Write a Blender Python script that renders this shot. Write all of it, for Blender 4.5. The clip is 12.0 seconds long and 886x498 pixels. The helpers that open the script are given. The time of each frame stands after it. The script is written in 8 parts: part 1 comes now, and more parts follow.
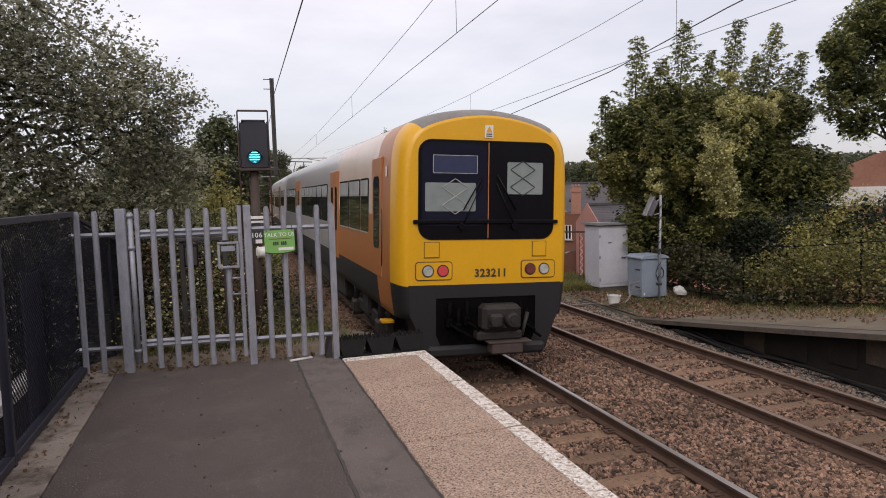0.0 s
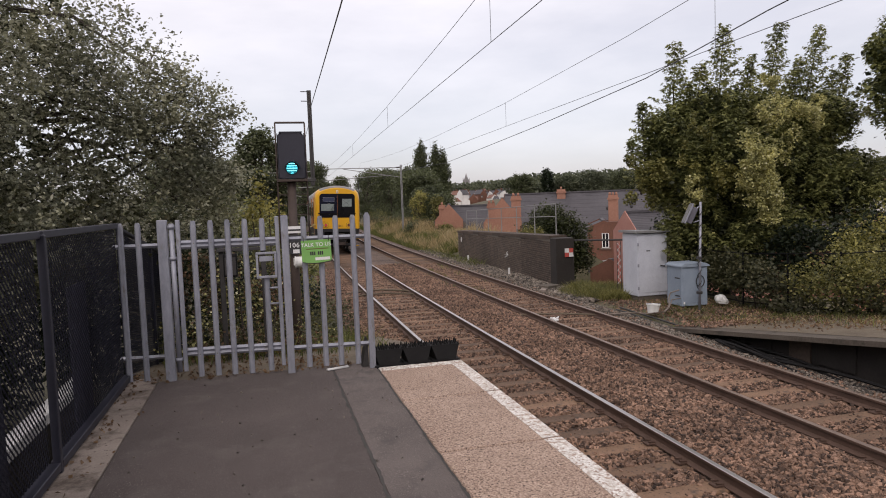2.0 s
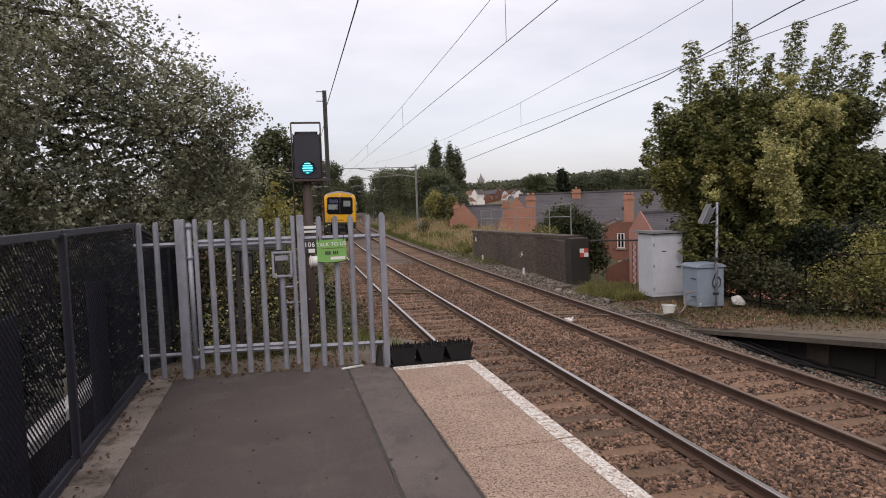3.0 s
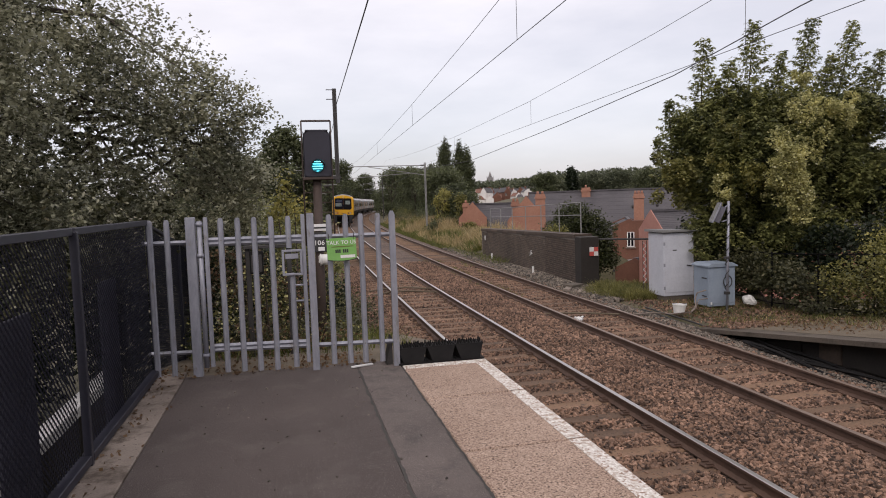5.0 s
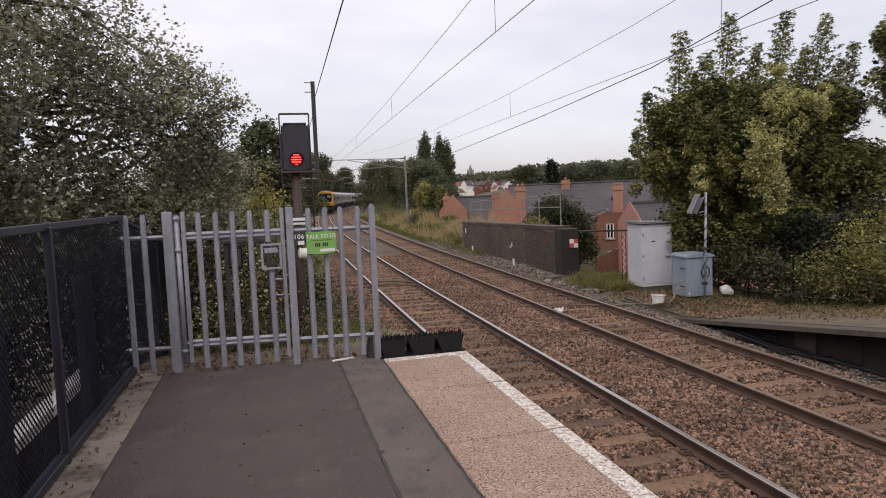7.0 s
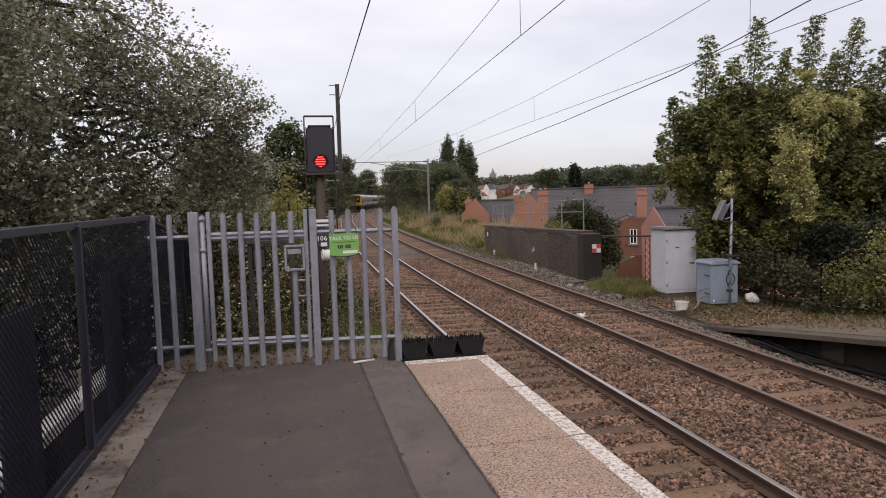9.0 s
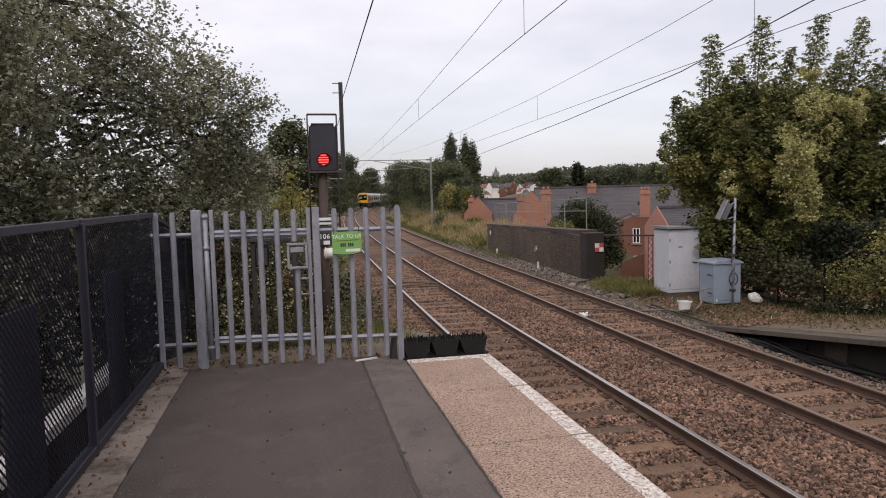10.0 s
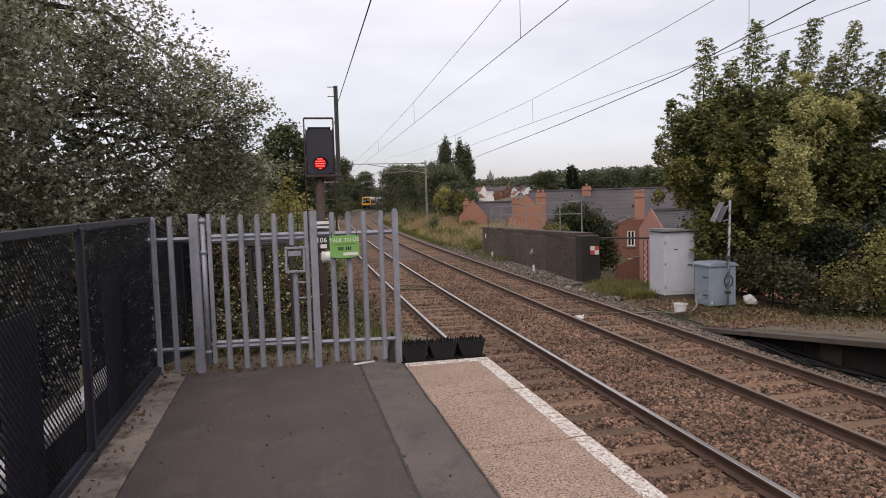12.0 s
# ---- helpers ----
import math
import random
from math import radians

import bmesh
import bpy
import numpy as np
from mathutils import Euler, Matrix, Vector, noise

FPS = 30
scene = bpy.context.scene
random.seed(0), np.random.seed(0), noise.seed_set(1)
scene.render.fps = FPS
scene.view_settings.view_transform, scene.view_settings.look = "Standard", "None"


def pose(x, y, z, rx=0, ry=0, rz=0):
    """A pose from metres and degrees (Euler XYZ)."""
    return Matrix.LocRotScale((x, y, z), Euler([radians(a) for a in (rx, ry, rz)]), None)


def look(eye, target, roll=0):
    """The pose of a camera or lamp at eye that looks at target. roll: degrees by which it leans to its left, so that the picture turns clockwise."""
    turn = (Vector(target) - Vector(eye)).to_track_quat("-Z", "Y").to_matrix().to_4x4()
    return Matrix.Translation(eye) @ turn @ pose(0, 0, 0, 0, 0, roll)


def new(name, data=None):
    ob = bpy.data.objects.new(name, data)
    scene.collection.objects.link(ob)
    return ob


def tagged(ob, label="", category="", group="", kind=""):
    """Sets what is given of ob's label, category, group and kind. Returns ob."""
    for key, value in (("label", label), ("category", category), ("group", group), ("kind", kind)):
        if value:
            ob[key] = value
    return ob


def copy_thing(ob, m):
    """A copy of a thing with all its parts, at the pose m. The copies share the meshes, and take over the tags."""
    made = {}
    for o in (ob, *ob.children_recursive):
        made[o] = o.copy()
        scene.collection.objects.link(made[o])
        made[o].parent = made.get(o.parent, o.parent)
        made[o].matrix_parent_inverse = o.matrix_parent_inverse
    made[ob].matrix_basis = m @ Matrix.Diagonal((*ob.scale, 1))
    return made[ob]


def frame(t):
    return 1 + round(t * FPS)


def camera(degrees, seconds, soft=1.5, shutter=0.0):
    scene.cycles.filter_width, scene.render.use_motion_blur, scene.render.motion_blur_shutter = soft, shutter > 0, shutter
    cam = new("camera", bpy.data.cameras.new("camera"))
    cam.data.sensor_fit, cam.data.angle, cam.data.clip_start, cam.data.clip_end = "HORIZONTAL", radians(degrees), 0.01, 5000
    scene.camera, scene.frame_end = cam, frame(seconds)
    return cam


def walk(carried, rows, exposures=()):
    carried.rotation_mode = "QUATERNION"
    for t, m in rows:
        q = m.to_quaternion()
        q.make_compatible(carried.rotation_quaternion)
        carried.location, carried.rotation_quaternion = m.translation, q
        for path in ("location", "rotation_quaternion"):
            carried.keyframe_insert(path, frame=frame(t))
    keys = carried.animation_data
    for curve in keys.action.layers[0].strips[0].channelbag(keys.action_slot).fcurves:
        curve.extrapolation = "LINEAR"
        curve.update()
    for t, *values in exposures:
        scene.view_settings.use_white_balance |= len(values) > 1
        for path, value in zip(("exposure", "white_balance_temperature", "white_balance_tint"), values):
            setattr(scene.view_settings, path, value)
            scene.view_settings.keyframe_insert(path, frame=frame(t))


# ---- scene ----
# World: platform top is z = 0, +y runs along the track, x to the far track. Metres.
cam = camera(65.9, 12.0, 1.0)
PATH = (
    (0, 0.003, -0.028, 1.998, -17.61, -4.79, -1.58),
    (0.5, 0.017, -0.017, 1.995, -17.46, -5.17, -1.77),
    (1, 0.006, -0.012, 2.000, -16.85, -5.09, -1.79),
    (1.5, 0.017, 0.005, 2.003, -15.30, -4.29, -2.12),
    (2, 0.012, -0.016, 1.998, -14.62, -3.94, -2.10),
    (2.5, 0.005, -0.020, 2.002, -14.06, -3.88, -2.07),
    (3, 0.008, -0.030, 2.002, -13.40, -3.92, -2.00),
    (5, -0.001, -0.005, 2.006, -12.65, -4.05, -1.90),
    (5.5, -0.008, -0.022, 1.999, -13.20, -4.69, -1.83),
    (6, -0.001, -0.004, 2.003, -14.54, -4.78, -1.84),
    (6.5, 0.003, -0.001, 2.000, -14.71, -4.70, -1.77),
    (7, 0.008, -0.006, 2.000, -14.23, -4.68, -2.26),
    (7.5, 0.005, -0.010, 2.003, -13.54, -4.32, -1.80),
    (9.5, 0.000, 0.000, 2.002, -12.26, -4.41, -1.63),
    (10, 0.000, -0.000, 2.005, -12.21, -4.48, -1.44),
    (10.5, 0.002, -0.007, 2.005, -12.18, -4.49, -1.60),
    (11, -0.012, -0.010, 2.001, -12.26, -4.12, -1.49),
    (11.5, -0.013, -0.014, 1.999, -12.76, -4.44, -1.72),
    (12, -0.037, -0.003, 2.008, -12.66, -4.22, -1.59),
)


def eye_pose(x, y, z, yaw, pitch, roll):
    a, p = radians(yaw), radians(pitch)
    ahead = Vector((-math.sin(a) * math.cos(p), math.cos(a) * math.cos(p), math.sin(p)))
    eye = Vector((x, y, z))
    return look(eye, eye + ahead, roll)


walk(cam, [(t, eye_pose(*row)) for t, *row in PATH], exposures=((0, 0.0, 6900, 17), (12, 0.0, 6900, 17)))

# ---- light: a bright overcast afternoon ----
world = bpy.data.worlds.new("overcast")
scene.world = world
world.use_nodes = True
wn, wl = world.node_tree.nodes, world.node_tree.links
wn.clear()
w_out = wn.new("ShaderNodeOutputWorld")
w_add = wn.new("ShaderNodeAddShader")
w_sky, w_cloud = wn.new("ShaderNodeBackground"), wn.new("ShaderNodeBackground")
sky = wn.new("ShaderNodeTexSky")
sky.sky_type = "NISHITA"
sky.sun_disc = False
sky.sun_elevation, sky.sun_rotation = radians(38), radians(200)
w_sky.inputs["Strength"].default_value = 0.05
wl.new(sky.outputs[0], w_sky.inputs["Color"])
w_co = wn.new("ShaderNodeTexCoord")
w_map = wn.new("ShaderNodeMapping")
w_map.inputs["Scale"].default_value = (1.0, 1.0, 3.2)
w_noise = wn.new("ShaderNodeTexNoise")
w_noise.inputs["Scale"].default_value = 2.1
w_noise.inputs["Detail"].default_value = 6.0
w_noise.inputs["Roughness"].default_value = 0.55
w_ramp = wn.new("ShaderNodeValToRGB")
w_ramp.color_ramp.elements[0].position, w_ramp.color_ramp.elements[0].color = 0.34, (0.66, 0.66, 0.68, 1)
w_ramp.color_ramp.elements[1].position, w_ramp.color_ramp.elements[1].color = 0.64, (0.92, 0.905, 0.90, 1)
wl.new(w_co.outputs["Generated"], w_map.inputs["Vector"])
wl.new(w_map.outputs[0], w_noise.inputs["Vector"])
wl.new(w_noise.outputs["Fac"], w_ramp.inputs[0])
# an overcast sky is duller towards the horizon
w_sep, w_fall, w_mul = wn.new("ShaderNodeSeparateXYZ"), wn.new("ShaderNodeValToRGB"), wn.new("ShaderNodeMix")
w_fall.color_ramp.elements[0].position, w_fall.color_ramp.elements[0].color = 0.0, (0.43, 0.455, 0.60, 1)
w_fall.color_ramp.elements[1].position, w_fall.color_ramp.elements[1].color = 0.40, (1.19, 1.175, 1.165, 1)
w_mid = w_fall.color_ramp.elements.new(0.15)
w_mid.color = (0.77, 0.77, 0.80, 1)
w_mul.data_type, w_mul.blend_type = "RGBA", "MULTIPLY"
w_mul.inputs[0].default_value = 1.0
wl.new(w_co.outputs["Generated"], w_sep.inputs[0])
wl.new(w_sep.outputs["Z"], w_fall.inputs[0])
wl.new(w_ramp.outputs[0], w_mul.inputs[6])
wl.new(w_fall.outputs[0], w_mul.inputs[7])
wl.new(w_mul.outputs[2], w_cloud.inputs["Color"])
w_cloud.inputs["Strength"].default_value = 0.96
wl.new(w_sky.outputs[0], w_add.inputs[0])
wl.new(w_cloud.outputs[0], w_add.inputs[1])
wl.new(w_add.outputs[0], w_out.inputs["Surface"])

sun = new("sun", bpy.data.lights.new("sun", "SUN"))
sun.data.energy, sun.data.angle, sun.data.color = 0.9, radians(25), (1.0, 0.96, 0.9)
sun.matrix_world = look((-30, -60, 60), (0, 0, 0))

RAIL = -0.893          # rail top
BED = RAIL - 0.20      # ballast level
GAP = 3.4              # between the centre lines of the two tracks


def xc(y):
    """Centre line of the near track: straight by the platform, then bending to the right."""
    return 3.765 + (3.9e-4 * y * y + 2.2e-7 * y ** 3 if y > 0 else 0)


def heading(y):
    return math.atan2(-(xc(y + 0.5) - xc(y - 0.5)), 1.0)


# ---- materials ----
def material(name, build):
    m = bpy.data.materials.new(name)
    m.use_nodes = True
    n, l = m.node_tree.nodes, m.node_tree.links
    build(n, l, n["Principled BSDF"])
    return m


def coords(n, l, scale=1.0, stretch=(1, 1, 1)):
    co, mp = n.new("ShaderNodeTexCoord"), n.new("ShaderNodeMapping")
    mp.inputs["Scale"].default_value = [scale * s for s in stretch]
    l.new(co.outputs["Object"], mp.inputs["Vector"])
    return mp.outputs[0]


def noise_at(n, l, vec, scale, detail=5.0, rough=0.6):
    t = n.new("ShaderNodeTexNoise")
    t.inputs["Scale"].default_value, t.inputs["Detail"].default_value, t.inputs["Roughness"].default_value = scale, detail, rough
    l.new(vec, t.inputs["Vector"])
    return t.outputs["Fac"]


def ramp(n, l, fac, *stops):
    r = n.new("ShaderNodeValToRGB")
    while len(r.color_ramp.elements) < len(stops):
        r.color_ramp.elements.new(0.5)
    for e, (p, c) in zip(r.color_ramp.elements, stops):
        e.position, e.color = p, (*c, 1)
    l.new(fac, r.inputs[0])
    return r.outputs[0]


def blend(n, l, fac, a, b, mode="MIX"):
    m = n.new("ShaderNodeMix")
    m.data_type, m.blend_type = "RGBA", mode
    for slot, v in ((0, fac), (6, a), (7, b)):
        if isinstance(v, (float, int)):
            m.inputs[slot].default_value = v
        elif isinstance(v, tuple):
            m.inputs[slot].default_value = (*v, 1)
        else:
            l.new(v, m.inputs[slot])
    return m.outputs[2]


def bump(n, l, bsdf, height, strength, distance):
    b = n.new("ShaderNodeBump")
    b.inputs["Strength"].default_value, b.inputs["Distance"].default_value = strength, distance
    l.new(height, b.inputs["Height"])
    l.new(b.outputs[0], bsdf.inputs["Normal"])


def surface(name, dark, light, grain=60.0, patch=1.5, rough=0.85, relief=0.3, depth=0.004, metal=0.0, stain=None, stain_at=0.62, stretch=(1, 1, 1), random_by="", spec=0.5, sharp=0.21, wide_share=0.55, grit=None, grit_scale=60.0, grit_at=0.66):
    """Grain and patches between two colours, with stains; random_by 'object', 'brick' or 'island' varies the tone piece by piece."""
    def build(n, l, b):
        v = coords(n, l, 1.0, stretch)
        fine, wide = noise_at(n, l, v, grain, 4.0, 0.7), noise_at(n, l, v, patch, 6.0, 0.6)
        col = ramp(n, l, fine, (0.5 - sharp, dark), (0.5 + sharp, light))
        col = blend(n, l, wide_share, col, ramp(n, l, wide, (0.32, dark), (0.68, light)))
        if stain:
            mask = ramp(n, l, noise_at(n, l, v, patch * 2.3, 8.0, 0.7), (stain_at, (0, 0, 0)), (stain_at + 0.12, (1, 1, 1)))
            col = blend(n, l, mask, col, stain)
        if grit:
            mask = ramp(n, l, noise_at(n, l, v, grit_scale, 1.0, 0.5), (grit_at, (0, 0, 0)), (grit_at + 0.05, (1, 1, 1)))
            col = blend(n, l, mask, col, grit)
        if random_by:
            if random_by == "object":
                span = ((0.62, 0.62, 0.62), (1.3, 1.26, 1.2))
            elif random_by == "brick":
                span = ((0.76, 0.76, 0.77), (1.22, 1.2, 1.16))
            else:
                span = ((0.24, 0.24, 0.25), (2.35, 2.2, 2.05))
            if random_by == "object":
                rnd = n.new("ShaderNodeObjectInfo").outputs["Random"]
            else:
                rnd = n.new("ShaderNodeNewGeometry").outputs["Random Per Island"]
            tone = ramp(n, l, rnd, (0.0, span[0]), (1.0, span[1]))
            col = blend(n, l, 1.0, col, tone, "MULTIPLY")
        l.new(col, b.inputs["Base Color"])
        b.inputs["Roughness"].default_value, b.inputs["Metallic"].default_value = rough, metal
        b.inputs["Specular IOR Level"].default_value = spec
        if relief:
            bump(n, l, b, fine, relief, depth)
    return material(name, build)


def foliage(name, dark, light, tip, rough=0.55, wide_scale=0.9):
    """Leaves: tone leaf by leaf, a few pale or turning, some light through them."""
    def build(n, l, b):
        rnd = n.new("ShaderNodeNewGeometry").outputs["Random Per Island"]
        col = ramp(n, l, rnd, (0.0, dark), (0.6, light), (0.93, light), (1.0, tip))
        wide = ramp(n, l, noise_at(n, l, coords(n, l), wide_scale, 3.0), (0.3, (0.6, 0.62, 0.6)), (0.7, (1.25, 1.2, 1.05)))
        col = blend(n, l, 1.0, col, wide, "MULTIPLY")
        l.new(col, b.inputs["Base Color"])
        b.inputs["Roughness"].default_value = rough
        tr = n.new("ShaderNodeBsdfTranslucent")
        l.new(col, tr.inputs["Color"])
        mx = n.new("ShaderNodeMixShader")
        mx.inputs[0].default_value = 0.38
        l.new(b.outputs[0], mx.inputs[1])
        l.new(tr.outputs[0], mx.inputs[2])
        l.new(mx.outputs[0], n["Material Output"].inputs["Surface"])
    return material(name, build)


def glow(name, colour, strength):
    def build(n, l, b):
        b.inputs["Base Color"].default_value = (*[c * 0.3 for c in colour], 1)
        b.inputs["Emission Color"].default_value = (*colour, 1)
        b.inputs["Emission Strength"].default_value = strength
    return material(name, build)


def glass(name, tint, rough=0.06):
    def build(n, l, b):
        v = coords(n, l)
        col = ramp(n, l, noise_at(n, l, v, 1.3, 4), (0.3, tuple(c * 0.7 for c in tint)), (0.7, tint))
        l.new(col, b.inputs["Base Color"])
        b.inputs["Roughness"].default_value = rough
        b.inputs["Specular IOR Level"].default_value = 0.32
    return material(name, build)


